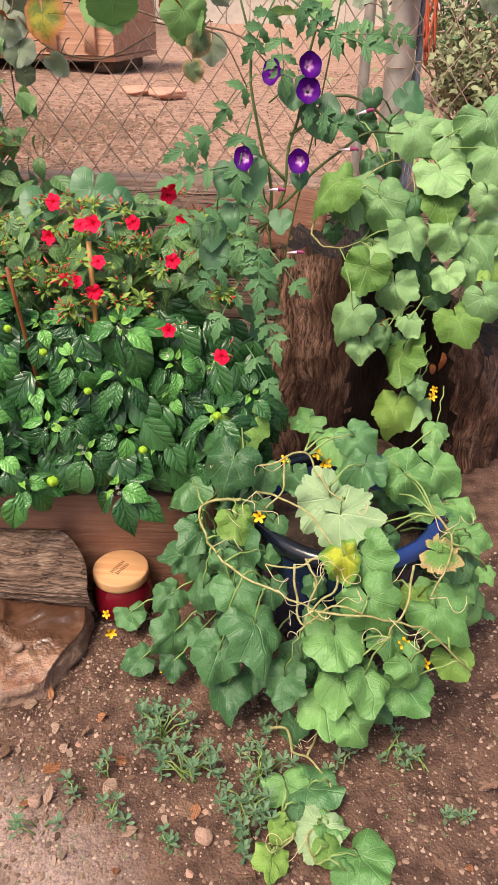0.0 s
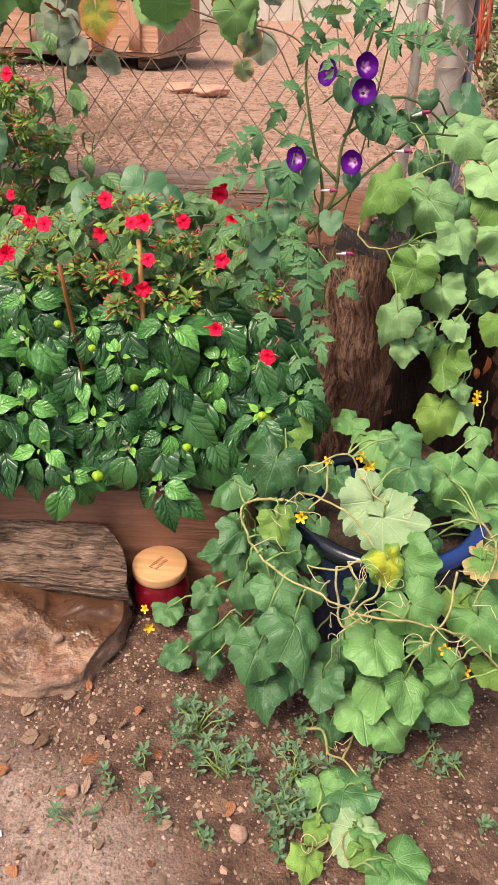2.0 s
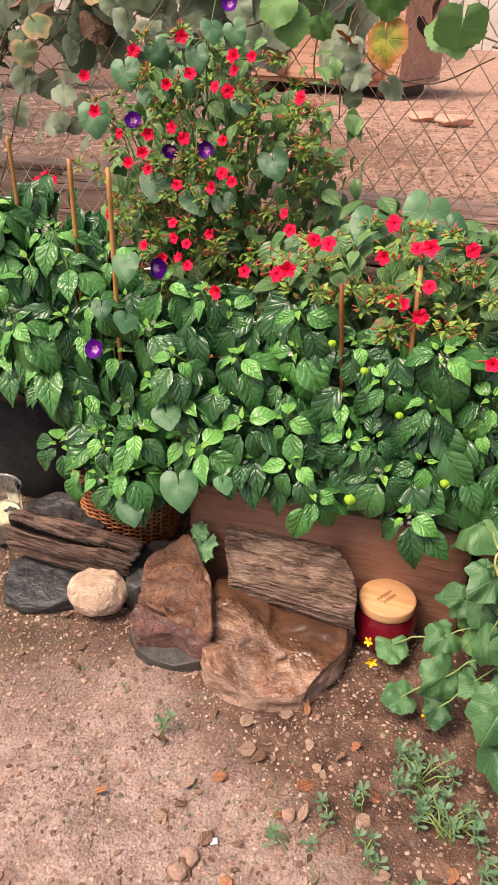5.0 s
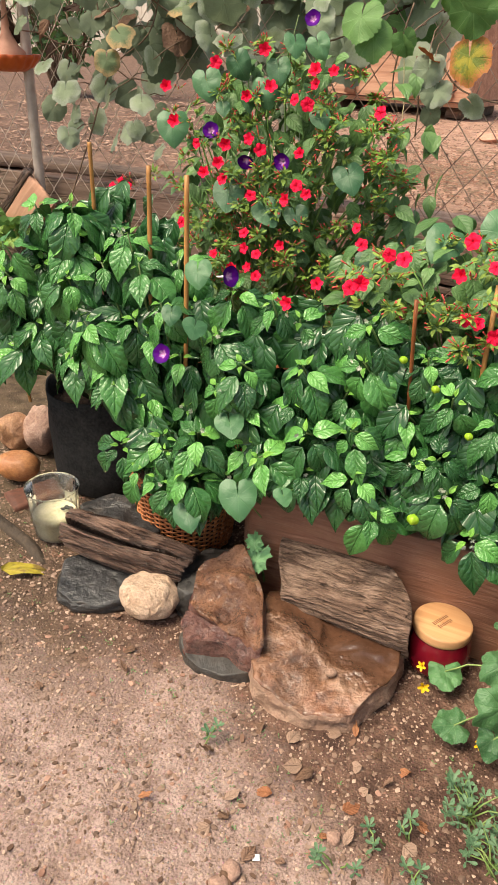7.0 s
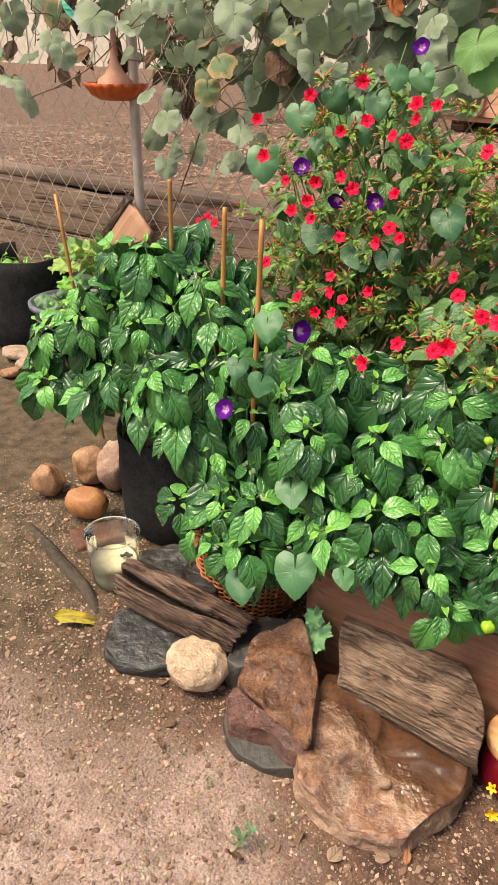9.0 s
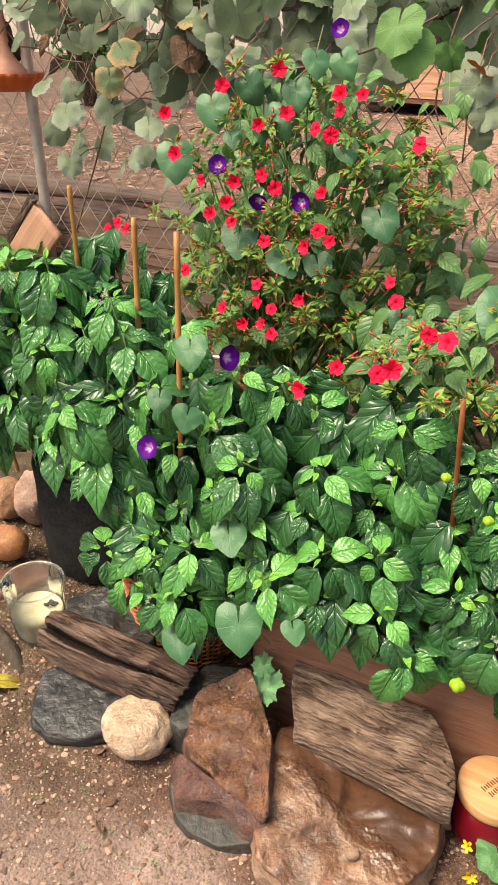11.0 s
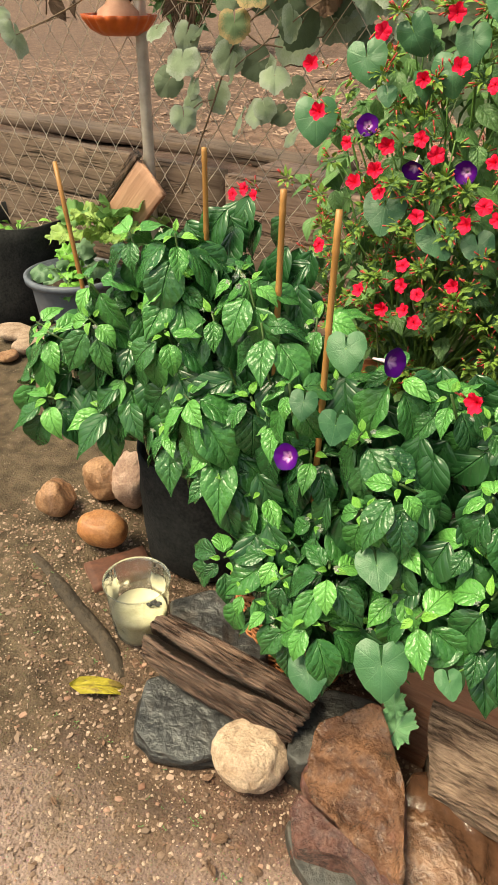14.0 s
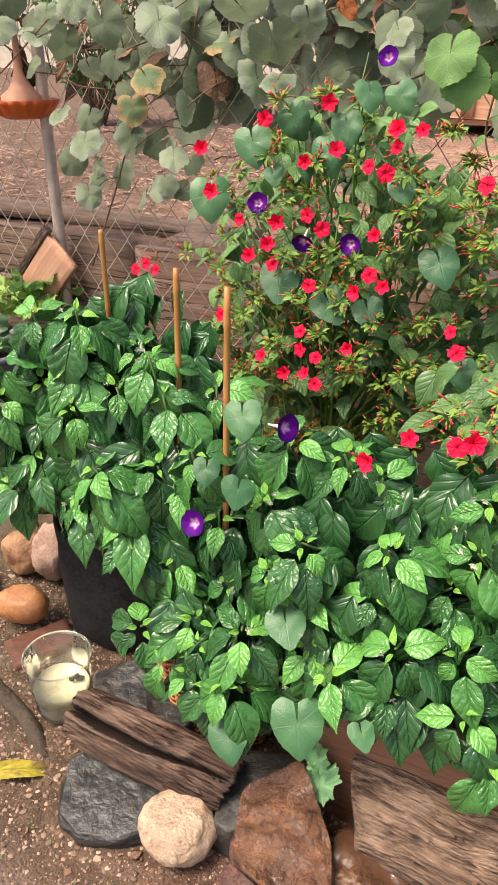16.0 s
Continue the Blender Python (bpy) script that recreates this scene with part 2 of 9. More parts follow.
def wood_material(name, dark, light, rough=0.75, along=0, grain=55.0, fine=220.0, bump=0.7, wet=0.0):
    """Weathered wood; the grain runs along the given axis of the object."""
    m = Nodes(name, rough, 0.35)
    s = [1.0, 1.0, 1.0]
    s[along] = 0.03
    at = m.coords("Object", tuple(s))
    warp = m.noise(at, 12, 3, 0.5, 1.2)
    g = m.noise(at, grain, 6, 0.65, 0.8)
    f = m.noise(at, fine, 3, 0.6)
    t = m.math("ADD", m.math("MULTIPLY", g, 0.65), m.math("MULTIPLY", f, 0.35))
    c = m.mix(m.ramp(t, (0.4, 0.0), (0.58, 1.0)), dark, light)
    c = m.mix(m.ramp(warp, (0.5, 0.0), (0.62, 0.5)), c, tuple(x * 0.8 for x in dark))
    m.colour(c)
    m.put(m.math("SUBTRACT", m.math("ADD", rough - 0.12, m.math("MULTIPLY", g, 0.25)), wet), m.bsdf.inputs["Roughness"])
    m.bump(m.math("ADD", m.ramp(t, (0.36, 0.0), (0.6, 1.0)), m.math("MULTIPLY", warp, 0.4)), bump, 0.008)
    return m.mat


def fibre_material(name, dark, light, tan, rough=0.8, along=0, grain=60.0, stretch=0.07, swirl=0.0, wet=0.0, cracks=0.85, relief=0.008):
    """Old bare wood: wavy fibres with thin dark cracks along them and paler worn ridges."""
    m = Nodes(name, rough, 0.4)
    s = [1.0, 1.0, 1.0]
    s[along] = stretch
    at = m.coords("Object")
    sway = m.node("ShaderNodeTexNoise", Scale=6.0, Detail=3.0)
    m.link(at, sway.inputs["Vector"])
    k = m.tree.nodes.new("ShaderNodeVectorMath")
    k.operation = "SCALE"
    k.inputs["Scale"].default_value = 0.006 + swirl
    m.link(sway.outputs["Color"], k.inputs[0])
    add = m.tree.nodes.new("ShaderNodeVectorMath")
    add.operation = "ADD"
    m.link(at, add.inputs[0])
    m.link(k.outputs[0], add.inputs[1])
    mp = m.tree.nodes.new("ShaderNodeMapping")
    mp.inputs["Scale"].default_value = tuple(s)
    m.link(add.outputs[0], mp.inputs[0])
    at2 = mp.outputs[0]
    g = m.noise(at2, grain, 5, 0.62, 0.3)
    f = m.noise(at2, grain * 3.6, 3, 0.6)
    blot = m.noise(at, 9, 4, 0.6, 0.4)
    crack = m.math("ABSOLUTE", m.math("SUBTRACT", m.noise(at2, grain * 0.55, 3, 0.6, 0.5), 0.5))
    cr = m.math("MULTIPLY", m.ramp(crack, (0.0, 1.0), (0.016, 0.0)), m.ramp(blot, (0.42, 0.15), (0.6, 1.0)))
    t = m.math("ADD", m.math("MULTIPLY", g, 0.62), m.math("MULTIPLY", f, 0.38))
    c = m.mix(m.ramp(t, (0.36, 0.0), (0.64, 1.0)), dark, light)
    pale = m.math("MULTIPLY", m.ramp(t, (0.42, 0.0), (0.62, 1.0)), m.ramp(m.math("SUBTRACT", 1.0, blot), (0.44, 0.1), (0.58, 0.85)))
    c = m.mix(pale, c, tan)
    c = m.mix(m.math("MULTIPLY", cr, cracks), c, tuple(x * 0.3 for x in dark))
    m.colour(c)
    m.put(m.math("SUBTRACT", m.math("ADD", rough - 0.12, m.math("MULTIPLY", g, 0.25)), wet), m.bsdf.inputs["Roughness"])
    h = m.math("ADD", m.math("MULTIPLY", g, 0.9), m.math("MULTIPLY", f, 0.4))
    m.bump(m.math("SUBTRACT", h, m.math("MULTIPLY", cr, cracks)), 1.0, relief)
    return m.mat


def rock_material(name, a, b, c3, rough=0.6, scale=9.0, bump=0.8, wet=0.0):
    m = Nodes(name, rough, 0.5)
    at = m.coords("Object")
    n1 = m.noise(at, scale, 6, 0.6, 0.5)
    n2 = m.noise(at, scale * 7, 5, 0.65)
    n3 = m.noise(at, scale * 0.5, 3, 0.5, 1.5)
    c = m.mix(m.ramp(n1, (0.36, 0.0), (0.62, 1.0)), a, b)
    c = m.mix(m.ramp(n3, (0.48, 0.0), (0.66, 0.9)), c, c3)
    c = m.mix(m.math("MULTIPLY", m.ramp(n2, (0.4, 1.0), (0.6, 0.0)), 0.4), c, tuple(x * 0.45 for x in a))
    m.colour(c)
    m.put(m.math("SUBTRACT", m.math("ADD", rough - 0.1, m.math("MULTIPLY", n1, 0.3)), wet), m.bsdf.inputs["Roughness"])
    m.bump(m.math("ADD", m.math("MULTIPLY", n1, 0.9), m.math("MULTIPLY", n2, 0.3)), bump, 0.014)
    return m.mat


def soil_material():
    """Bare earth: dark and moist round the bed, pale and sandy on the path and in the yard."""
    m = Nodes("soil", 0.9, 0.25)
    at = m.place()
    sep = m.tree.nodes.new("ShaderNodeSeparateXYZ")
    m.link(at, sep.inputs[0])
    x, y = sep.outputs[0], sep.outputs[1]
    big = m.noise(at, 2.6, 4, 0.55)
    mid = m.noise(at, 22, 5, 0.6)
    grit = m.noise(at, 170, 4, 0.7)
    # the trodden pale patch
    dx = m.math("DIVIDE", m.math("ADD", x, 0.86), 0.84)
    dy = m.math("DIVIDE", m.math("SUBTRACT", y, 0.12), 0.76)
    d = m.math("SQRT", m.math("ADD", m.math("MULTIPLY", dx, dx), m.math("MULTIPLY", dy, dy)))
    d = m.math("ADD", d, m.math("MULTIPLY", m.math("SUBTRACT", big, 0.5), 0.85))
    d = m.math("ADD", d, m.math("MULTIPLY", m.math("SUBTRACT", mid, 0.5), 0.4))
    pale = m.ramp(d, (0.84, 1.0), (1.16, 0.0))
    yard = m.ramp(m.math("MULTIPLY", y, 0.1), (0.213, 0.0), (0.22, 1.0))
    pale = m.math("MAXIMUM", pale, yard)
    dark = m.mix(m.ramp(mid, (0.35, 0.0), (0.65, 1.0)), (0.06, 0.031, 0.023), (0.185, 0.105, 0.077))
    mossy = m.mix(m.ramp(mid, (0.35, 0.0), (0.65, 1.0)), (0.05, 0.036, 0.022), (0.135, 0.1, 0.066))
    dark = m.mix(m.ramp(m.math("ADD", m.math("MULTIPLY", x, -0.5), m.math("MULTIPLY", m.math("SUBTRACT", big, 0.5), 0.6)), (0.4, 0.0), (0.68, 0.9)), dark, mossy)
    sand = m.mix(m.ramp(mid, (0.35, 0.0), (0.65, 1.0)), (0.235, 0.156, 0.132), (0.42, 0.3, 0.262))
    mulch = m.mix(m.ramp(mid, (0.35, 0.0), (0.65, 1.0)), (0.05, 0.029, 0.023), (0.19, 0.115, 0.09))
    west = m.math("MULTIPLY", yard, m.ramp(m.math("ADD", m.math("MULTIPLY", x, -0.1), m.math("MULTIPLY", big, 0.16)), (0.21, 0.0), (0.32, 0.9)))
    sand = m.mix(yard, sand, m.mix(m.ramp(mid, (0.35, 0.0), (0.65, 1.0)), (0.29, 0.158, 0.113), (0.5, 0.31, 0.235)))
    sand = m.mix(west, sand, mulch)
    c = m.mix(pale, dark, sand)
    # grains of quartz and grit
    cell = m.cells(at, 210)
    tone = m.cells(at, 210, out="Color")
    c = m.mix(m.math("MULTIPLY", m.ramp(cell, (0.18, 1.0), (0.34, 0.0)), 0.28), c, tone, "OVERLAY")
    sp = m.tree.nodes.new("ShaderNodeSeparateXYZ")
    m.link(tone, sp.inputs[0])
    spark = m.math("MULTIPLY", m.ramp(sp.outputs[0], (0.93, 0.0), (0.95, 1.0)), m.ramp(cell, (0.2, 1.0), (0.3, 0.0)))
    c = m.mix(m.math("MULTIPLY", spark, 0.7), c, (0.62, 0.52, 0.42))
    c = m.mix(m.math("MULTIPLY", m.ramp(grit, (0.38, 1.0), (0.52, 0.0)), 0.45), c, (0.06, 0.035, 0.025))
    m.colour(c)
    h = m.math("ADD", m.math("MULTIPLY", mid, 0.9), m.math("ADD", m.math("MULTIPLY", grit, 0.45), m.math("MULTIPLY", cell, -0.25)))
    m.bump(h, 0.85, 0.012)
    return m.mat


SOIL = soil_material()
PEPPER = leaf_material("pepper_leaf", (0.022, 0.1, 0.024), (0.078, 0.25, 0.06), (0.095, 0.27, 0.075), 0.25, 0.52, quilt=0.85)
# darker green of some plants; on inner and low leaves it carries shade
PEPPER_DEEP_SHADE = leaf_material("dark_shaded_pepper_leaf", (0.014, 0.062, 0.02), (0.048, 0.155, 0.045), (0.06, 0.18, 0.055), 0.23, 0.52, quilt=0.85)
PEPPER_MID = leaf_material("half_grown_pepper_leaf", (0.06, 0.215, 0.046), (0.15, 0.4, 0.09), (0.14, 0.37, 0.095), 0.22, 0.5, quilt=0.75)
PEPPER_YOUNG = leaf_material("young_pepper_leaf", (0.1, 0.3, 0.035), (0.21, 0.46, 0.07), (0.26, 0.5, 0.13), 0.36, 0.5, quilt=0.6)
CUCUMBER = leaf_material("cucumber_leaf", (0.05, 0.165, 0.04), (0.165, 0.35, 0.105), (0.22, 0.38, 0.17), 0.44, 0.42, True, 0.6, 0.5, net_scale=11.0, net_mix=0.1)
CUCUMBER_DUSTY = leaf_material("dusty_cucumber_leaf", (0.09, 0.21, 0.07), (0.25, 0.43, 0.17), (0.3, 0.46, 0.24), 0.5, 0.4, True, 0.6, 0.5, net_scale=11.0, net_mix=0.1)
# dark green of some leaves; on the inner ones it carries their shade
CUCUMBER_DARK_SHADE = leaf_material("dark_shaded_cucumber_leaf", (0.02, 0.08, 0.028), (0.085, 0.22, 0.078), (0.13, 0.26, 0.11), 0.4, 0.45, True, 0.6, 0.5, net_scale=11.0, net_mix=0.1)
CUCUMBER_PALE = leaf_material("turned_cucumber_leaf", (0.2, 0.31, 0.16), (0.31, 0.43, 0.23), (0.42, 0.52, 0.3), 0.65, 0.25, True, 0.0, 0.5, net_scale=11.0, vein_mix=0.6)
CUCUMBER_LIME = leaf_material("ageing_cucumber_leaf", (0.085, 0.2, 0.04), (0.2, 0.34, 0.065), (0.28, 0.4, 0.13), 0.55, 0.3, True, 0.55, 0.55, net_scale=11.0, net_mix=0.12)
CUCUMBER_YELLOW = leaf_material("yellow_cucumber_leaf", (0.3, 0.36, 0.03), (0.46, 0.46, 0.04), (0.3, 0.4, 0.08), 0.55, 0.3, True, 0.1, 0.48, edge=(0.1, 0.24, 0.05), vein_mix=0.3)
CUCUMBER_SICK = leaf_material("scorched_cucumber_leaf", (0.08, 0.21, 0.05), (0.14, 0.29, 0.07), (0.26, 0.37, 0.14), 0.6, 0.25, True, 0.3, 0.54, edge=(0.42, 0.28, 0.13), vein_mix=0.4)
HEART = leaf_material("morning_glory_leaf", (0.028, 0.1, 0.042), (0.072, 0.19, 0.078), (0.11, 0.24, 0.11), 0.38, 0.45, True, 0.1, 0.25, vein_mix=0.35)
FOUR = leaf_material("four_o_clock_leaf", (0.05, 0.125, 0.038), (0.14, 0.275, 0.085), (0.16, 0.28, 0.11), 0.4, 0.45, specks=0.25, quilt=0.6, through=0.15)
TOMATO = leaf_material("tomato_leaf", (0.045, 0.135, 0.055), (0.12, 0.26, 0.105), (0.12, 0.26, 0.11), 0.5, 0.3, quilt=0.6)
GRAPE = leaf_material("grape_leaf", (0.16, 0.21, 0.125), (0.32, 0.39, 0.26), (0.24, 0.29, 0.2), 0.6, 0.3, True, 0.12, 0.36, vein_mix=0.25, edge=(0.3, 0.34, 0.27), through=0.3)
# darker copy of the grape leaf with shade in its colour, strewn at random
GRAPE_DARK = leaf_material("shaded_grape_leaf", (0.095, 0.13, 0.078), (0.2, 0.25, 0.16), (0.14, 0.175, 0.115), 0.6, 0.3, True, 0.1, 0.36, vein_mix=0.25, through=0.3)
GRAPE_FRESH = leaf_material("fresh_grape_leaf", (0.1, 0.23, 0.065), (0.18, 0.34, 0.11), (0.25, 0.41, 0.16), 0.5, 0.35, True, 0.1, 0.36, vein_mix=0.4, through=0.3)
GRAPE_TURNED = leaf_material("turning_grape_leaf", (0.3, 0.3, 0.05), (0.55, 0.42, 0.06), (0.2, 0.28, 0.05), 0.55, 0.3, True, 0.0, 0.48, edge=(0.6, 0.22, 0.09), through=0.3, blotch=(0.14, 0.22, 0.05))
GRAPE_EDGED = leaf_material("scorched_grape_leaf", (0.1, 0.16, 0.08), (0.16, 0.22, 0.11), (0.2, 0.25, 0.14), 0.6, 0.3, True, 0.1, 0.36, edge=(0.45, 0.3, 0.15), vein_mix=0.25, through=0.3)
DRY = leaf_material("dry_leaf", (0.14, 0.08, 0.052), (0.27, 0.16, 0.115), (0.18, 0.1, 0.07), 0.75, 0.2, quilt=0.8, through=0.1, vein_mix=0.25)
DEAD = leaf_material("dead_vine_leaf", (0.045, 0.028, 0.022), (0.14, 0.085, 0.06), (0.1, 0.06, 0.045), 0.8, 0.2, quilt=0.8, through=0.1, vein_mix=0.2)
RUST = leaf_material("rust_leaf", (0.35, 0.09, 0.03), (0.55, 0.2, 0.08), (0.3, 0.1, 0.04), 0.7, 0.2, True, quilt=0.8, through=0.15)
WEED = leaf_material("weed_leaf", (0.06, 0.14, 0.07), (0.155, 0.255, 0.14), (0.15, 0.25, 0.14), 0.5, 0.35, quilt=0.3)
SHRUB = leaf_material("shrub_leaf", (0.14, 0.17, 0.085), (0.34, 0.36, 0.2), (0.3, 0.32, 0.2), 0.65, 0.25, quilt=0.4)

STEM = plain_material("green_stem", (0.09, 0.2, 0.04), (0.17, 0.3, 0.08), 0.5, 60)
PEPPER_STEM = plain_material("pepper_stem", (0.035, 0.07, 0.02), (0.08, 0.14, 0.035), 0.5, 60)
VINE = plain_material("pale_vine_stem", (0.12, 0.22, 0.05), (0.28, 0.36, 0.13), 0.6, 70, 0.4)
RUNNER = plain_material("straw_runner", (0.17, 0.16, 0.055), (0.42, 0.37, 0.17), 0.7, 110, 0.6)
TOMATO_STEM = plain_material("dusky_stem", (0.06, 0.1, 0.035), (0.13, 0.17, 0.06), 0.6, 60)
BROWN_VINE = plain_material("woody_vine", (0.1, 0.06, 0.04), (0.24, 0.16, 0.11), 0.8, 80, 0.5)
TENDRIL = plain_material("dry_tendril", (0.5, 0.4, 0.22), (0.62, 0.52, 0.34), 0.65, 90)
BAMBOO = plain_material("bamboo", (0.3, 0.125, 0.035), (0.5, 0.25, 0.085), 0.45, 60, 0.3, 0.001, stretch=(1, 1, 0.08))
RED_BAMBOO = plain_material("stained_bamboo", (0.2, 0.06, 0.02), (0.36, 0.12, 0.04), 0.45, 60, 0.3, 0.001, stretch=(1, 1, 0.08))
PETAL_RED = plain_material("red_petal", (0.75, 0.004, 0.04), (0.93, 0.02, 0.085), 0.6, 80, 0.3, 0.001, 0.12)
BUD = plain_material("red_bud", (0.45, 0.03, 0.04), (0.7, 0.09, 0.08), 0.5, 90)
CALYX = plain_material("bud_leaves", (0.13, 0.22, 0.03), (0.32, 0.36, 0.06), 0.55, 90)
PETAL_YELLOW = plain_material("yellow_petal", (0.75, 0.42, 0.01), (0.85, 0.55, 0.03), 0.5, 80)
BLOSSOM = plain_material("white_blossom", (0.7, 0.74, 0.6), (0.8, 0.82, 0.7), 0.5, 80)
FRUIT = plain_material("green_pepper_fruit", (0.17, 0.36, 0.02), (0.3, 0.46, 0.03), 0.25, 40, 0.1)


def purple_material():
    m = Nodes("purple_petal", 0.6, 0.08)
    uv = m.tree.nodes.new("ShaderNodeUVMap")
    sep = m.tree.nodes.new("ShaderNodeSeparateXYZ")
    m.link(uv.outputs[0], sep.inputs[0])
    r = sep.outputs[1]
    star = m.math("MULTIPLY", m.math("PINGPONG", m.math("MULTIPLY", sep.outputs[0], 10.0), 1.0), 0.1)
    c = m.ramp(m.math("ADD", r, star), (0.0, (0.95, 0.86, 0.92)), (0.27, (0.75, 0.42, 0.7)), (0.48, (0.09, 0.002, 0.18)), (1.0, (0.035, 0.001, 0.11)))
    m.colour(c)
    return m.mat


PETAL_PURPLE = purple_material()
TUBE_PINK = plain_material("pale_flower_tube", (0.7, 0.5, 0.65), (0.8, 0.72, 0.75), 0.5, 80)

BED_WOOD = fibre_material("stained_bed_board", (0.2, 0.085, 0.053), (0.26, 0.117, 0.076), (0.33, 0.17, 0.115), 0.45, 0, 60, 0.05, 0.01, cracks=0.15, relief=0.004)
LOG_WOOD = fibre_material("weathered_log", (0.07, 0.04, 0.028), (0.22, 0.131, 0.094), (0.48, 0.33, 0.25), 0.5, 0, 110, 0.14, 0.02, cracks=0.75, relief=0.016)
SPLIT_WOOD = fibre_material("split_driftwood", (0.018, 0.009, 0.007), (0.1, 0.054, 0.04), (0.32, 0.2, 0.15), 0.3, 0, 110, 0.09, 0.016, relief=0.012)
STUMP_WOOD = fibre_material("old_stump_wood", (0.02, 0.009, 0.006), (0.125, 0.057, 0.038), (0.4, 0.23, 0.16), 0.42, 2, 95, 0.07, 0.09)
# rotten wood, coloured near black so that it holds the hollow's shade
STUMP_ROT_SHADE = fibre_material("rotten_shaded_stump_wood", (0.004, 0.002, 0.0014), (0.02, 0.01, 0.007), (0.06, 0.032, 0.02), 0.5, 2, 80, 0.06, 0.05)
PLANK = fibre_material("grey_plank", (0.14, 0.09, 0.067), (0.22, 0.145, 0.11), (0.27, 0.185, 0.14), 0.85, 0, 40, 0.03, 0.0)
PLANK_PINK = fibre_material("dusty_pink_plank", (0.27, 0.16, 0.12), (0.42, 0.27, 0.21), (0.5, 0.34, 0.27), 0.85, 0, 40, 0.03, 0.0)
PLY = wood_material("raw_plywood", (0.42, 0.21, 0.135), (0.56, 0.32, 0.22), 0.75, 0, 18, 90, 0.3)
LID_WOOD = wood_material("pale_lid_wood", (0.5, 0.25, 0.115), (0.64, 0.37, 0.19), 0.5, 0, 14, 60, 0.15)
STEEL = plain_material("galvanised_steel", (0.4, 0.33, 0.29), (0.58, 0.5, 0.45), 0.5, 40, 0.15, 0.001, 0.5, 0.4)


def wire_material():
    """Galvanised wire, gone to rust along one end of the fence."""
    m = Nodes("weathered_wire", 0.5, 0.5)
    at = m.place()
    sep = m.tree.nodes.new("ShaderNodeSeparateXYZ")
    m.link(at, sep.inputs[0])
    f = m.noise(at, 24, 4, 0.6)
    rust = m.math("ADD", m.math("MULTIPLY", sep.outputs[0], 0.6), m.math("ADD", 0.72, m.math("MULTIPLY", f, 0.6)))
    clean = m.mix(m.ramp(f, (0.35, 0.0), (0.65, 1.0)), (0.5, 0.38, 0.31), (0.7, 0.58, 0.5))
    brown = m.mix(m.ramp(f, (0.35, 0.0), (0.65, 1.0)), (0.26, 0.15, 0.11), (0.52, 0.36, 0.28))
    m.colour(m.mix(m.ramp(rust, (0.1, 0.0), (0.45, 0.9)), clean, brown))
    m.bump(f, 0.2, 0.001)
    return m.mat


WIRE = wire_material()
FABRIC = plain_material("black_felt", (0.012, 0.012, 0.013), (0.035, 0.034, 0.034), 0.95, 140, 0.6, 0.003, 0.15)
BLACK_PLASTIC = plain_material("black_plastic", (0.01, 0.01, 0.011), (0.025, 0.025, 0.025), 0.5, 40, 0.2)
WICKER = plain_material("varnished_wicker", (0.34, 0.1, 0.035), (0.62, 0.25, 0.1), 0.4, 90, 0.3)
TERRACOTTA = plain_material("terracotta", (0.42, 0.12, 0.05), (0.55, 0.19, 0.08), 0.65, 50, 0.2)
ORANGE = plain_material("glazed_orange", (0.5, 0.07, 0.015), (0.64, 0.13, 0.03), 0.35, 40, 0.1)
DUSTY_PINK = plain_material("dusty_clay", (0.42, 0.2, 0.14), (0.55, 0.3, 0.22), 0.7, 50, 0.2)
INK = plain_material("burnt_lettering", (0.13, 0.05, 0.02), (0.18, 0.07, 0.03), 0.7, 50)
BLUE_GLAZE = plain_material("blue_glaze", (0.004, 0.007, 0.02), (0.012, 0.03, 0.09), 0.15, 14, 0.1, 0.002, 0.6)

SLATE_BLUE = plain_material("grey_blue_plastic", (0.09, 0.1, 0.13), (0.15, 0.165, 0.2), 0.5, 30)
TEAL = plain_material("teal_ribbon", (0.08, 0.5, 0.38), (0.14, 0.62, 0.48), 0.5, 30)
RED_CORD = plain_material("red_cord", (0.42, 0.06, 0.03), (0.6, 0.14, 0.07), 0.7, 60)
GREY_CLOTH = plain_material("frayed_blue_cloth", (0.16, 0.19, 0.26), (0.3, 0.32, 0.38), 0.9, 60, 0.5)
COMPOST = plain_material("dark_compost", (0.02, 0.012, 0.009), (0.075, 0.045, 0.03), 0.95, 90, 1.0, 0.012)
PALE_WALL = plain_material("whitewashed_wall", (0.44, 0.38, 0.33), (0.6, 0.53, 0.47), 0.85, 6, 0.2)
BRICK = plain_material("red_brick", (0.07, 0.028, 0.018), (0.16, 0.06, 0.038), 0.7, 60, 0.6)


ROCK_DUSTY = rock_material("dusty_pale_rock", (0.28, 0.18, 0.13), (0.46, 0.33, 0.26), (0.4, 0.27, 0.2), 0.85, 30, 0.8)
ROCK_CREAM = rock_material("cream_rock", (0.52, 0.34, 0.23), (0.76, 0.55, 0.41), (0.68, 0.47, 0.35), 0.8, 34, 1.3)


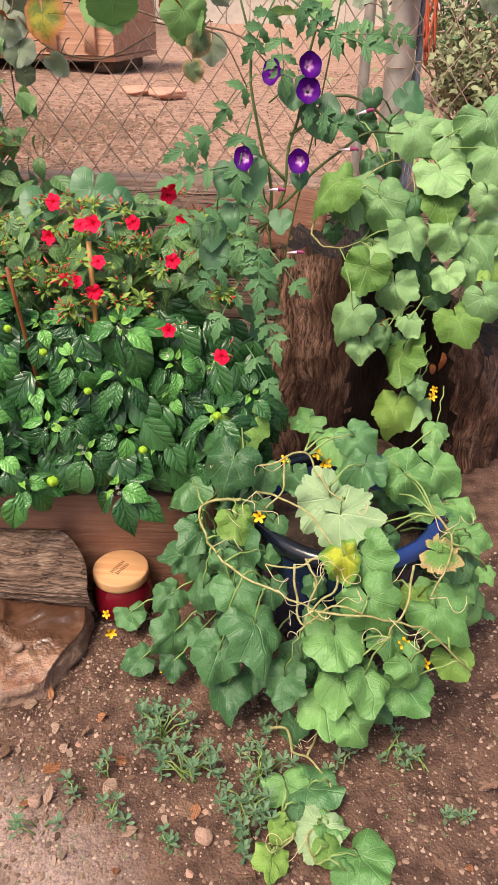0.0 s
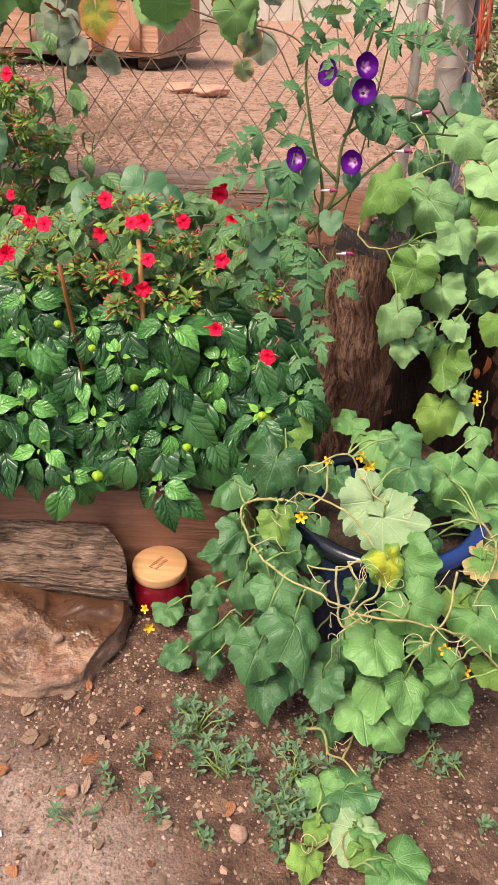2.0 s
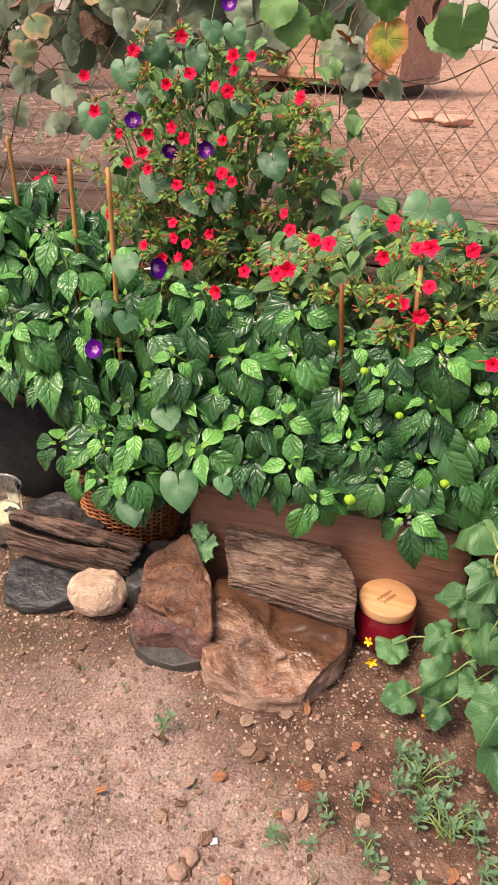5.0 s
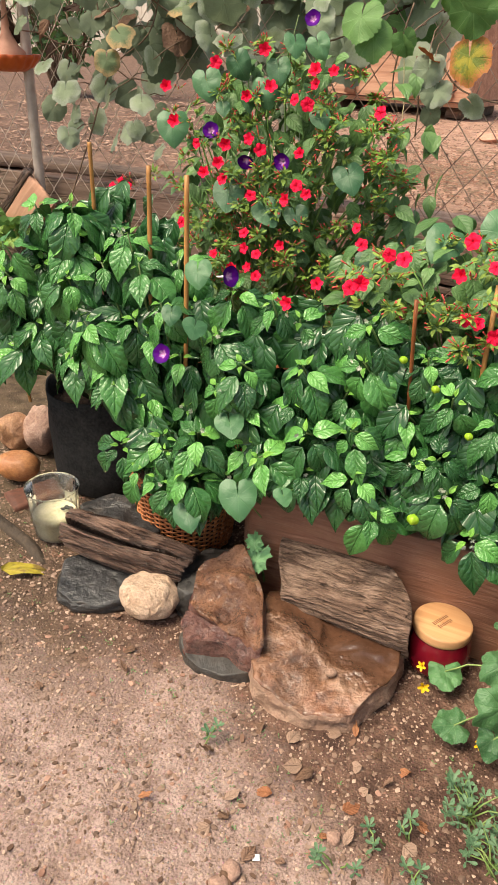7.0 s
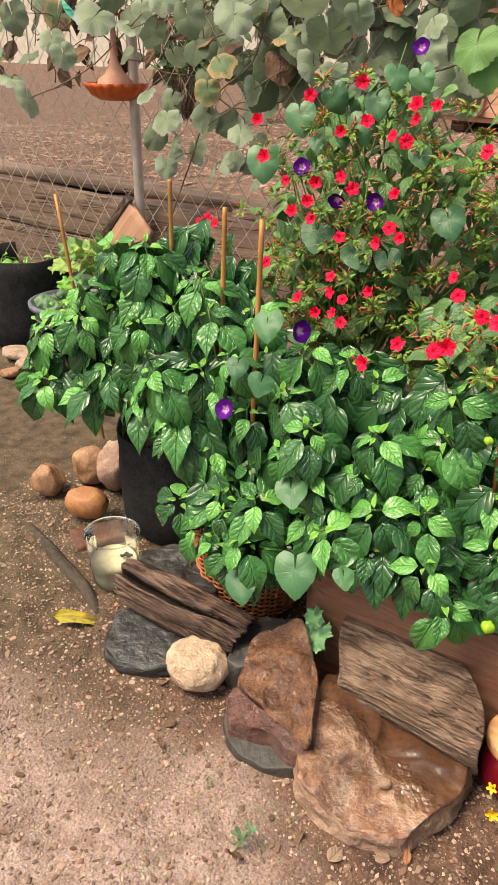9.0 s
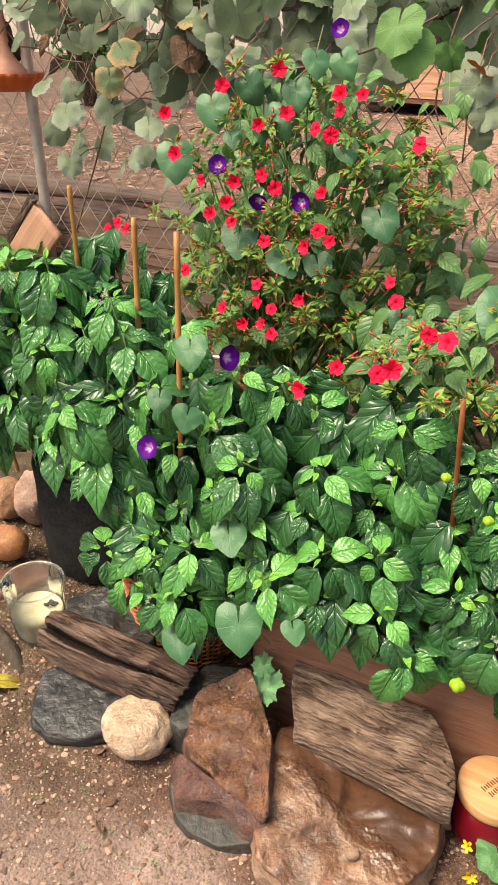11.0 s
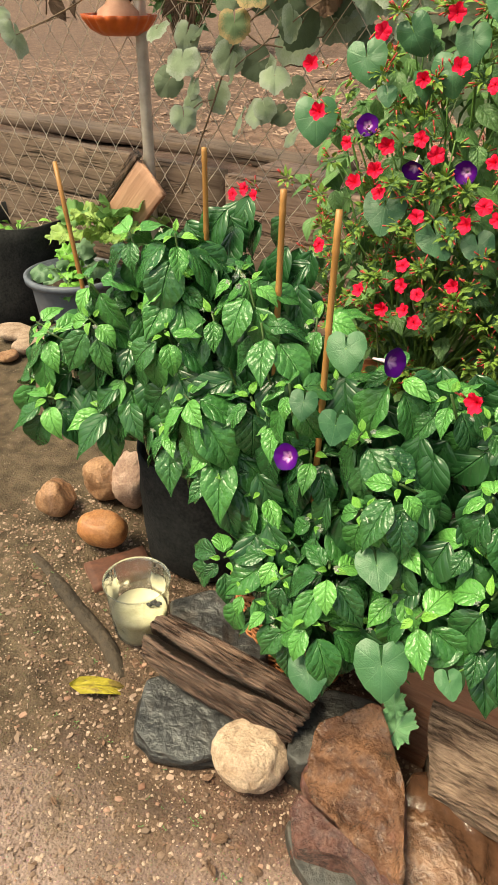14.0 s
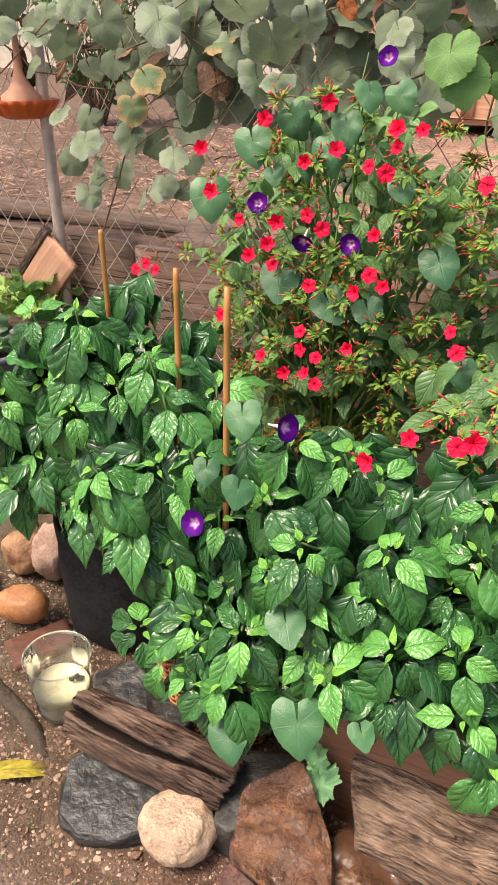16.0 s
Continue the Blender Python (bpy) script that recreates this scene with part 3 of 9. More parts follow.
def slate_material():
    """Wet black slate: a split, rippled face that shines."""
    m = Nodes("black_slate", 0.3, 0.55)
    at = m.coords("Object", (1.0, 1.0, 2.5))
    ripple = m.noise(at, 42, 5, 0.6, 0.25)
    grain = m.noise(at, 160, 3, 0.6)
    dust = m.noise(at, 14, 4, 0.6)
    c = m.mix(m.ramp(ripple, (0.35, 0.0), (0.65, 1.0)), (0.012, 0.012, 0.013), (0.045, 0.043, 0.044))
    c = m.mix(m.math("MULTIPLY", m.ramp(dust, (0.55, 0.0), (0.72, 1.0)), 0.5), c, (0.13, 0.1, 0.08))
    m.colour(c)
    m.put(m.math("ADD", 0.2, m.math("MULTIPLY", dust, 0.35)), m.bsdf.inputs["Roughness"])
    m.bump(m.math("ADD", ripple, m.math("MULTIPLY", grain, 0.12)), 0.8, 0.009)
    return m.mat


ROCK_BLACK = slate_material()
ROCK_GREY = rock_material("grey_flagstone", (0.032, 0.03, 0.029), (0.085, 0.078, 0.072), (0.07, 0.055, 0.045), 0.4, 14, 0.8)
ROCK_OCHRE = rock_material("ochre_cobble", (0.26, 0.12, 0.06), (0.46, 0.25, 0.14), (0.42, 0.24, 0.17), 0.5, 22, 1.0)
ROCK_PINK_BLOCK = rock_material("pinkish_cobble", (0.34, 0.19, 0.14), (0.56, 0.37, 0.29), (0.48, 0.28, 0.2), 0.6, 26, 1.2)
ROCK_AMBER = rock_material("amber_cobble", (0.36, 0.14, 0.055), (0.48, 0.215, 0.085), (0.42, 0.2, 0.1), 0.42, 18, 0.5)


def wet_stone(name, dark, mid, pale, red, scale=11.0, rough=0.42, pool=None, relief=0.012):
    """Rain-wet layered stone: grainy ochre faces, reddish patches and, where given, a smooth dark pool beyond a line across the top with a pale worn lip."""
    m = Nodes(name, rough, 0.5)
    at = m.coords("Object")
    n1 = m.noise(at, scale, 6, 0.6)
    n2 = m.noise(at, scale * 9, 5, 0.7)
    n3 = m.noise(at, scale * 0.6, 4, 0.55, 0.3)
    c = m.mix(m.ramp(n1, (0.34, 0.0), (0.64, 1.0)), dark, mid)
    c = m.mix(m.ramp(n3, (0.54, 0.0), (0.68, 0.85)), c, red)
    c = m.mix(m.math("MULTIPLY", m.ramp(n2, (0.56, 0.0), (0.7, 1.0)), 0.35), c, pale)
    c = m.mix(m.math("MULTIPLY", m.ramp(n2, (0.34, 1.0), (0.48, 0.0)), 0.5), c, tuple(x * 0.4 for x in dark))
    n4 = m.noise(at, scale * 2.7, 4, 0.6)
    c = m.mix(m.math("MULTIPLY", m.ramp(n4, (0.36, 1.0), (0.48, 0.0)), 0.55), c, tuple(x * 0.7 for x in dark))
    wet = m.ramp(n1, (0.38, 0.0), (0.58, 1.0))
    bumpy = m.math("ADD", m.math("ADD", m.math("MULTIPLY", n1, 0.7), m.math("MULTIPLY", n4, 0.55)), m.math("MULTIPLY", n2, 0.3))
    if pool:
        sep = m.tree.nodes.new("ShaderNodeSeparateXYZ")
        m.link(at, sep.inputs[0])
        line = m.math("SUBTRACT", sep.outputs[1], m.math("ADD", pool[0], m.math("MULTIPLY", sep.outputs[0], pool[1])))
        line = m.math("ADD", line, m.math("MULTIPLY", m.math("SUBTRACT", m.noise(at, 13, 4, 0.6), 0.5), 0.14))
        lip = m.math("MULTIPLY", m.ramp(m.math("ABSOLUTE", line), (0.0, 1.0), (0.024, 0.0)), m.ramp(n1, (0.4, 0.2), (0.6, 1.0)))
        inside = m.ramp(line, (0.0, 0.0), (0.035, 1.0))
        c = m.mix(m.math("MULTIPLY", lip, 0.6), c, pale)
        c = m.mix(m.math("MULTIPLY", inside, 0.75), c, tuple(x * 0.8 for x in dark))
        wet = m.math("MULTIPLY", wet, m.math("SUBTRACT", 1.0, m.math("MULTIPLY", inside, 0.75)))
        bumpy = m.math("ADD", m.math("MULTIPLY", bumpy, m.math("SUBTRACT", 1.0, m.math("MULTIPLY", inside, 0.8))), m.math("MULTIPLY", lip, 0.2))
    m.colour(c)
    m.put(m.math("ADD", 0.06, m.math("MULTIPLY", wet, rough)), m.bsdf.inputs["Roughness"])
    m.bump(bumpy, 1.0, relief)
    # a film of rain water on top
    film_bump = m.node("ShaderNodeBump", Strength=0.6, Distance=0.01)
    m.link(bumpy, film_bump.inputs["Height"])
    m.link(film_bump.outputs[0], m.bsdf.inputs["Coat Normal"])
    m.put(m.ramp(n4, (0.42, 0.75), (0.62, 0.1)), m.bsdf.inputs["Coat Weight"])
    m.put(0.08, m.bsdf.inputs["Coat Roughness"])
    return m.mat


def thin_glass():
    """Clear thin-walled glass: it lets light straight through and shines at its edges."""
    m = Nodes("clear_glass")
    t = m.tree.nodes.new("ShaderNodeBsdfTransparent")
    t.inputs[0].default_value = (0.93, 0.95, 0.93, 1)
    g = m.node("ShaderNodeBsdfGlossy", Roughness=0.04)
    f = m.node("ShaderNodeFresnel", IOR=1.5)
    d = m.tree.nodes.new("ShaderNodeBsdfDiffuse")
    d.inputs[0].default_value = (0.8, 0.8, 0.76, 1)
    a, b = m.tree.nodes.new("ShaderNodeMixShader"), m.tree.nodes.new("ShaderNodeMixShader")
    at = m.coords("Object")
    m.link(m.math("MULTIPLY", m.ramp(m.noise(at, 60, 3), (0.4, 0.3), (0.75, 1.0)), 0.2), a.inputs[0])
    m.link(t.outputs[0], a.inputs[1])
    m.link(d.outputs[0], a.inputs[2])
    m.link(f.outputs[0], b.inputs[0])
    m.link(a.outputs[0], b.inputs[1])
    m.link(g.outputs[0], b.inputs[2])
    bump = m.node("ShaderNodeBump", Strength=0.4, Distance=0.003)
    m.link(m.noise(at, 45, 2), bump.inputs["Height"])
    m.link(bump.outputs[0], g.inputs["Normal"])
    m.link(b.outputs[0], m.tree.nodes["Material Output"].inputs[0])
    return m.mat


CLEAR_GLASS = thin_glass()
ROCK_SLAB = wet_stone("wet_brown_slab", (0.075, 0.034, 0.02), (0.24, 0.115, 0.065), (0.46, 0.29, 0.21), (0.26, 0.11, 0.07), 14.0, 0.2, (-0.012, -0.28))
ROCK_BROWN = wet_stone("rusty_rock", (0.12, 0.05, 0.03), (0.34, 0.16, 0.09), (0.5, 0.3, 0.2), (0.28, 0.11, 0.075), 20.0, 0.16, relief=0.035)
ROCK_PLUM = wet_stone("plum_coloured_rock", (0.09, 0.036, 0.03), (0.26, 0.115, 0.09), (0.42, 0.25, 0.21), (0.28, 0.15, 0.13), 28.0, 0.2, relief=0.03)
SLAB_EDGE = rock_material("broken_stone_edge", (0.28, 0.16, 0.11), (0.48, 0.32, 0.24), (0.38, 0.22, 0.16), 0.7, 30, 1.0)
RUSTY_EDGE = rock_material("rusty_stone_edge", (0.1, 0.04, 0.03), (0.24, 0.11, 0.085), (0.18, 0.07, 0.07), 0.4, 40, 1.0)
RED_GLASS = Nodes("dark_red_glass", 0.06, 0.6).colour((0.14, 0.004, 0.012)).mat
WAX = plain_material("cream_wax", (0.5, 0.45, 0.28), (0.74, 0.68, 0.5), 0.3, 26, 0.6, 0.004)


def rim_glaze():
    """Rim glaze that goes from near black on the -x side to blue on the +x side."""
    m = Nodes("black_to_blue_glaze", 0.2, 0.6)
    at = m.coords("Object")
    sep = m.tree.nodes.new("ShaderNodeSeparateXYZ")
    m.link(at, sep.inputs[0])
    # runs along x with some noise: low is near black, high is blue
    worn = m.math("ADD", m.math("MULTIPLY", sep.outputs[0], 4.0), m.noise(at, 14, 4))
    m.colour(m.mix(m.ramp(worn, (0.5, 0.0), (0.9, 1.0)), (0.005, 0.007, 0.013), (0.015, 0.04, 0.17)))
    m.bump(m.noise(at, 40, 3), 0.2, 0.002)
    return m.mat


BLUE_RIM = rim_glaze()

# ---------------------------------------------------------------- leaf and flower shapes
def ovate_mesh(name, width, droop, fold, wave, seed, rows=9, cols=7):
    """An ovate, pointed blade of length 1 along y, with its stalk end at the origin: a sunken midrib, arched halves and a wavy, drooping edge."""
    bm = bmesh.new()
    uvl = bm.loops.layers.uv.new("UVMap")
    across = [2 * k / (cols - 1) - 1 for k in range(cols)]
    grid, uvs = [], {}
    for i in range(rows + 1):
        t = i / rows
        half = width * (math.sin(math.pi * t ** 0.74) ** 0.85) * (1 - 0.5 * max(0.0, (t - 0.5) / 0.5) ** 1.3) if 0 < t < 1 else 0.004
        ang = droop * t
        y = math.sin(ang) / droop if abs(droop) > 0.01 else t
        z = -(1 - math.cos(ang)) / droop if abs(droop) > 0.01 else 0
        row = []
        for c in across:
            arch = half * fold * (1.9 * abs(c) - 1.2 * c * c)
            q = Vector((c * half, y, z + arch + wave * noise.noise(Vector((c * 1.6 + seed, t * 5, seed))) * abs(c)))
            v = bm.verts.new(q)
            uvs[v] = (0.5 + c * 0.5 * max(0.25, half / width), t)
            row.append(v)
        grid.append(row)
    for a, b in zip(grid, grid[1:]):
        for k in range(cols - 1):
            bm.faces.new((a[k], a[k + 1], b[k + 1], b[k]))
    for f in bm.faces:
        f.smooth = True
        for lp in f.loops:
            lp[uvl].uv = uvs[lp.vert]
    me = bpy.data.meshes.new(name)
    bm.to_mesh(me)
    bm.free()
    return me


def polar_mesh(name, outline, seed, dome=0.12, wave=0.06, droop=0.25, rings=4, segs=36, holes=0.0):
    """A round or lobed blade of width about 1. The stalk joins at the origin, the tip points along y. outline(angle) gives the radius."""
    bm = bmesh.new()
    uvl = bm.loops.layers.uv.new("UVMap")
    rng = random.Random(seed)
    uvs = {}
    centre = bm.verts.new((0, 0, 0))
    uvs[centre] = (0.5, 0.0)
    rows = []
    gap = radians(6)
    for k in range(segs + 1):
        a = -math.pi + gap + (2 * math.pi - 2 * gap) * k / segs
        R = outline(a) * (1 + 0.03 * rng.uniform(-1, 1))
        row = []
        for j in range(1, rings + 1):
            r = R * j / rings
            x, y = r * math.sin(a), r * math.cos(a)
            q = j / rings
            z = dome * (q - q * q * 1.3) - droop * max(0, y) ** 2 - droop * 0.7 * x * x
            z += wave * noise.noise(Vector((x * 3.2 + seed, y * 3.2, seed * 1.7))) * (0.3 + q)
            v = bm.verts.new((x, y, z))
            uvs[v] = (0.5 + a / (2 * math.pi), q)
            row.append(v)
        rows.append(row)
    for a, b in zip(rows, rows[1:]):
        bm.faces.new((centre, b[0], a[0]))
        for j in range(rings - 1):
            if holes and j == rings - 2 and rng.random() < holes:
                continue
            bm.faces.new((a[j], b[j], b[j + 1], a[j + 1]))
    for f in bm.faces:
        f.smooth = True
        for lp in f.loops:
            lp[uvl].uv = uvs[lp.vert]
    me = bpy.data.meshes.new(name)
    bm.to_mesh(me)
    bm.free()
    return me


def cucumber_outline(a, bold=1.0):
    """Broad and heart-shaped with five angles and a deep notch at the stalk."""
    d = abs(math.degrees(a))
    side = 1.0 + 0.06 * math.copysign(1.0, a) * (bold - 1.0)
    r = 0.53 + 0.045 * math.cos(radians(d))
    for peak, h, w in ((0, 0.14, 19), (60, 0.06, 16), (117, 0.06, 19)):
        r += h * bold * math.exp(-((d - peak) / w) ** 2)
    r *= 1.0 - 0.6 * max(0, (d - 150) / 30) ** 1.5
    return side * r * (1 + 0.014 * math.sin(a * 37) + 0.02 * math.sin(a * 11 + bold * 9))


def torn_outline(a):
    """A cucumber leaf eaten away along its edge."""
    bite = noise.noise(Vector((math.cos(a) * 4.5, math.sin(a) * 4.5, 3.3))) + 0.5 * noise.noise(Vector((math.cos(a) * 13, math.sin(a) * 13, 1.1)))
    return cucumber_outline(a) * (1 - 0.42 * max(0.0, bite - 0.08))


def heart_outline(a):
    d = abs(math.degrees(a))
    r = 0.49 + 0.17 * math.exp(-(d / 22) ** 2) + 0.1 * math.exp(-((d - 135) / 32) ** 2)
    return r * (1.0 - 0.25 * max(0, (d - 150) / 30))


def grape_outline(a):
    d = abs(math.degrees(a))
    r = 0.5
    for peak, h, w in ((0, 0.11, 26), (62, 0.055, 20), (122, 0.045, 22)):
        r += h * math.exp(-((d - peak) / w) ** 2)
    return r * (1 + 0.025 * math.sin(a * 26)) * (1.0 - 0.25 * max(0, (d - 148) / 32))


def lobed_outline(a):
    return (0.5 + 0.12 * math.cos(a) + 0.05 * math.sin(a * 9) + 0.04 * math.sin(a * 23)) * (1 - 0.5 * max(0.0, noise.noise(Vector((math.cos(a) * 4, math.sin(a) * 4, 8.1))) - 0.1))


PEPPER_LEAVES = [ovate_mesh("pepper_blade", w, d, f, 0.07, s, 11) for w, d, f, s in ((0.29, 0.9, 0.3, 1), (0.32, 1.2, 0.22, 2), (0.27, 0.7, 0.45, 3), (0.33, 1.0, 0.16, 4), (0.3, 1.5, 0.28, 5), (0.285, 0.45, 0.3, 16), (0.31, 1.3, -0.12, 17))]
YOUNG_LEAVES = [ovate_mesh("young_blade", w, d, f, 0.04, s) for w, d, f, s in ((0.24, 0.6, 0.6, 6), (0.27, 1.0, 0.45, 7), (0.22, 0.4, 0.7, 8))]
FOUR_LEAVES = [ovate_mesh("four_blade", w, d, f, 0.05, s) for w, d, f, s in ((0.3, 0.5, 0.2, 9), (0.33, 0.9, 0.15, 10), (0.27, 1.2, 0.25, 11))]
DRY_LEAVES = [ovate_mesh("dry_blade", w, d, f, 0.2, s) for w, d, f, s in ((0.25, 0.9, 0.55, 12), (0.2, -0.7, 0.4, 13), (0.3, 0.5, -0.5, 14), (0.22, 1.3, 0.2, 15))]
CUKE_LEAVES = [polar_mesh("cucumber_blade", lambda a, b=b: cucumber_outline(a, b), s, d, w, p, 6, 60) for s, d, w, p, b in ((21, 0.3, 0.2, 0.45, 1.0), (22, 0.16, 0.24, 0.3, 1.5), (23, 0.36, 0.18, 0.6, 0.7), (24, 0.05, 0.27, 0.15, 1.3), (25, 0.25, 0.22, 0.8, 1.7), (26, 0.2, 0.2, -0.2, 1.1), (28, 0.1, 0.3, 0.5, 1.4), (29, 0.3, 0.24, 0.9, 0.9))]
CUKE_TORN = polar_mesh("torn_cucumber_blade", torn_outline, 27, 0.12, 0.16, 0.3, 6, 90)
HEART_LEAVES = [polar_mesh("heart_blade", heart_outline, s, d, 0.07, p, 4, 30) for s, d, p in ((31, 0.1, 0.2), (32, 0.16, 0.4), (33, 0.05, 0.1))]
GRAPE_LEAVES = [polar_mesh("grape_blade", grape_outline, s, d, 0.09, p, 4, 60) for s, d, p in ((41, 0.06, 0.25), (42, 0.03, 0.4), (43, 0.1, 0.1))]
KALE_LEAF = polar_mesh("kale_blade", lobed_outline, 47, 0.1, 0.32, 0.2, 6, 84)


def blade(mesh, material, place, parent, name="leaf", label=""):
    """One leaf, on mesh data that it shares with its like."""
    key = mesh.name + "|" + material.name
    if key not in blade_data:
        me = mesh.copy()
        me.materials.append(material)
        blade_data[key] = me
    ob = new(name, blade_data[key])
    ob.parent = parent
    ob.matrix_basis = Matrix.Translation(-parent.location) @ place if parent is not None else place
    if label:
        tagged(ob, label)
    return ob


blade_data = {}


def leaf_pose(at, tip, size, roll=0.0, face=None):
    """Stalk end at a place, tip along a direction, upper side as far up as it can."""
    y = Vector(tip).normalized()
    up = Vector((0, -0.25, 1)) if abs(y.z) < 0.95 else Vector((0, -1, 0.2))
    if face is not None and abs(y.dot(face)) < 0.95:
        up = face
    z = (up - y * up.dot(y)).normalized()
    x = y.cross(z)
    m = Matrix((x, y, z)).transposed().to_4x4()
    return Matrix.Translation(at) @ m @ Matrix.Rotation(roll, 4, "Y") @ Matrix.Scale(size, 4)


def stalk(plant, points, r0, r1, sides=5, material=None, name="stem", label=""):
    """One stem or stalk as a part of its plant."""
    bm = bmesh.new()
    tube(bm, [Vector(p) - plant.location for p in points], r0, r1, sides)
    return part(name, bm, material or STEM, plant, label)


def tomato_mesh(name, seed, pairs=3):
    """A tomato leaf: toothed leaflets along a rib."""
    rng = random.Random(seed)
    bm = bmesh.new()
    uvl = bm.loops.layers.uv.new("UVMap")
    uvs = {}

    def leaflet(base, ang, L, droop):
        rows = 7
        prev = None
        for i in range(rows + 1):
            t = i / rows
            half = L * 0.24 * math.sin(math.pi * t ** 0.8) * (1.25 if i % 2 else 0.75) + 0.002
            row = []
            for c in (-1, 0, 1):
                lx, ly = c * half, t * L - (0.05 * L if c and i % 2 == 0 else 0)
                x = base[0] + lx * math.cos(ang) + ly * math.sin(ang)
                y = base[1] - lx * math.sin(ang) + ly * math.cos(ang)
                z = base[2] - droop * t * t * L + abs(c) * half * 0.3
                v = bm.verts.new((x, y, z))
                uvs[v] = (0.5 + c * 0.45, t)
                row.append(v)
            if prev:
                for k in range(2):
                    bm.faces.new((prev[k], prev[k + 1], row[k + 1], row[k]))
            prev = row

    def sag(t):
        return -0.28 * t * t

    for i in range(pairs):
        t = 0.3 + 0.42 * i / max(1, pairs - 1)
        for s in (-1, 1):
            leaflet((0, t + rng.uniform(-0.03, 0.03), sag(t)), s * radians(rng.uniform(55, 80)), rng.uniform(0.24, 0.36), rng.uniform(0.2, 0.7))
    leaflet((0, 0.78, sag(0.78)), radians(rng.uniform(-12, 12)), 0.4, 0.5)
    tube(bm, [(0, t, sag(t)) for t in (0, 0.2, 0.4, 0.6, 0.8, 0.9)], 0.016, 0.006, 4)
    for f in bm.faces:
        f.smooth = True
        for lp in f.loops:
            lp[uvl].uv = uvs.get(lp.vert, (0.5, 0.5))
    me = bpy.data.meshes.new(name)
    bm.to_mesh(me)
    bm.free()
    return me


TOMATO_LEAVES = [tomato_mesh("tomato_blade", s, p) for s, p in ((51, 3), (52, 2), (53, 3), (54, 4))]


def trumpet_mesh(name, lobes, notch, flare, length, mats, seed=0, segs=40, tube_r=0.05, throat=0.09, frill=0.03):
    """A trumpet flower of width 1 that opens along z; the throat is at the origin."""
    bm = bmesh.new()
    uvl = bm.loops.layers.uv.new("UVMap")
    uvs = {}
    prof = [(tube_r * 0.7, -length), (tube_r, -length * 0.6), (tube_r * 1.5, -length * 0.2), (throat, 0.0), (0.28, flare * 0.55), (0.41, flare * 0.85), (0.5, flare)]
    rows = []
    for j, (r, z) in enumerate(prof):
        row = []
        for k in range(segs):
            a = 2 * math.pi * k / segs
            q = r
            if j >= 4:
                w = (j - 3) / 3
                q = r * (1 - notch * w * (0.5 + 0.5 * math.cos(a * lobes)) ** 2)
            zz = z + (frill * noise.noise(Vector((math.cos(a) * (2 + frill * 20) + seed, math.sin(a) * (2 + frill * 20), j * 0.6))) if j > 3 else 0)
            v = bm.verts.new((q * math.cos(a), q * math.sin(a), zz))
            uvs[v] = (k / segs, max(0.0, (j - 2) / 4))
            row.append(v)
        rows.append(row)
    for j, (a, b) in enumerate(zip(rows, rows[1:])):
        for k in range(segs):
            bm.faces.new((a[k], a[(k + 1) % segs], b[(k + 1) % segs], b[k])).material_index = 1 if j < 2 else 0
    bm.faces.new(rows[0][::-1]).material_index = 1
    if lobes == 5 and notch > 0.15:
        for k in range(4):
            d = Vector((math.cos(k * 1.7) * 0.14, math.sin(k * 1.7) * 0.14, 0))
            tube(bm, [Vector((0, 0, -0.1)), d * 0.6 + Vector((0, 0, 0.3)), d + Vector((0, 0, 0.55))], 0.012, 0.009, 3)
    for f in bm.faces:
        f.smooth = True
        for lp in f.loops:
            lp[uvl].uv = uvs.get(lp.vert, (0.5, 1.0))
    me = bpy.data.meshes.new(name)
    bm.to_mesh(me)
    bm.free()
    for m in mats:
        me.materials.append(m)
    return me


RED_FLOWERS = [trumpet_mesh("red_trumpet", 5, n, f, 0.5, (PETAL_RED, PETAL_RED), s, 40, 0.028, 0.035, 0.16) for n, f, s in ((0.2, 0.1, 1), (0.26, 0.2, 2), (0.16, 0.02, 3), (0.24, 0.3, 6))]
PURPLE_FLOWER = trumpet_mesh("purple_trumpet", 5, 0.06, 0.24, 0.8, (PETAL_PURPLE, TUBE_PINK), 4)
YELLOW_FLOWER = trumpet_mesh("yellow_star", 5, 0.55, 0.2, 0.35, (PETAL_YELLOW, STEM), 5, 30)


def flower(mesh, at, facing, size, parent, label=""):
    z = Vector(facing).normalized()
    m = z.to_track_quat("Z", "Y").to_matrix().to_4x4()
    ob = new("flower", mesh)
    ob.parent = parent
    ob.matrix_basis = Matrix.Translation(Vector(at) - parent.location) @ m @ Matrix.Rotation(rnd.uniform(0, 6), 4, "Z") @ Matrix.Scale(size, 4)
    if label:
        tagged(ob, label)
    return ob

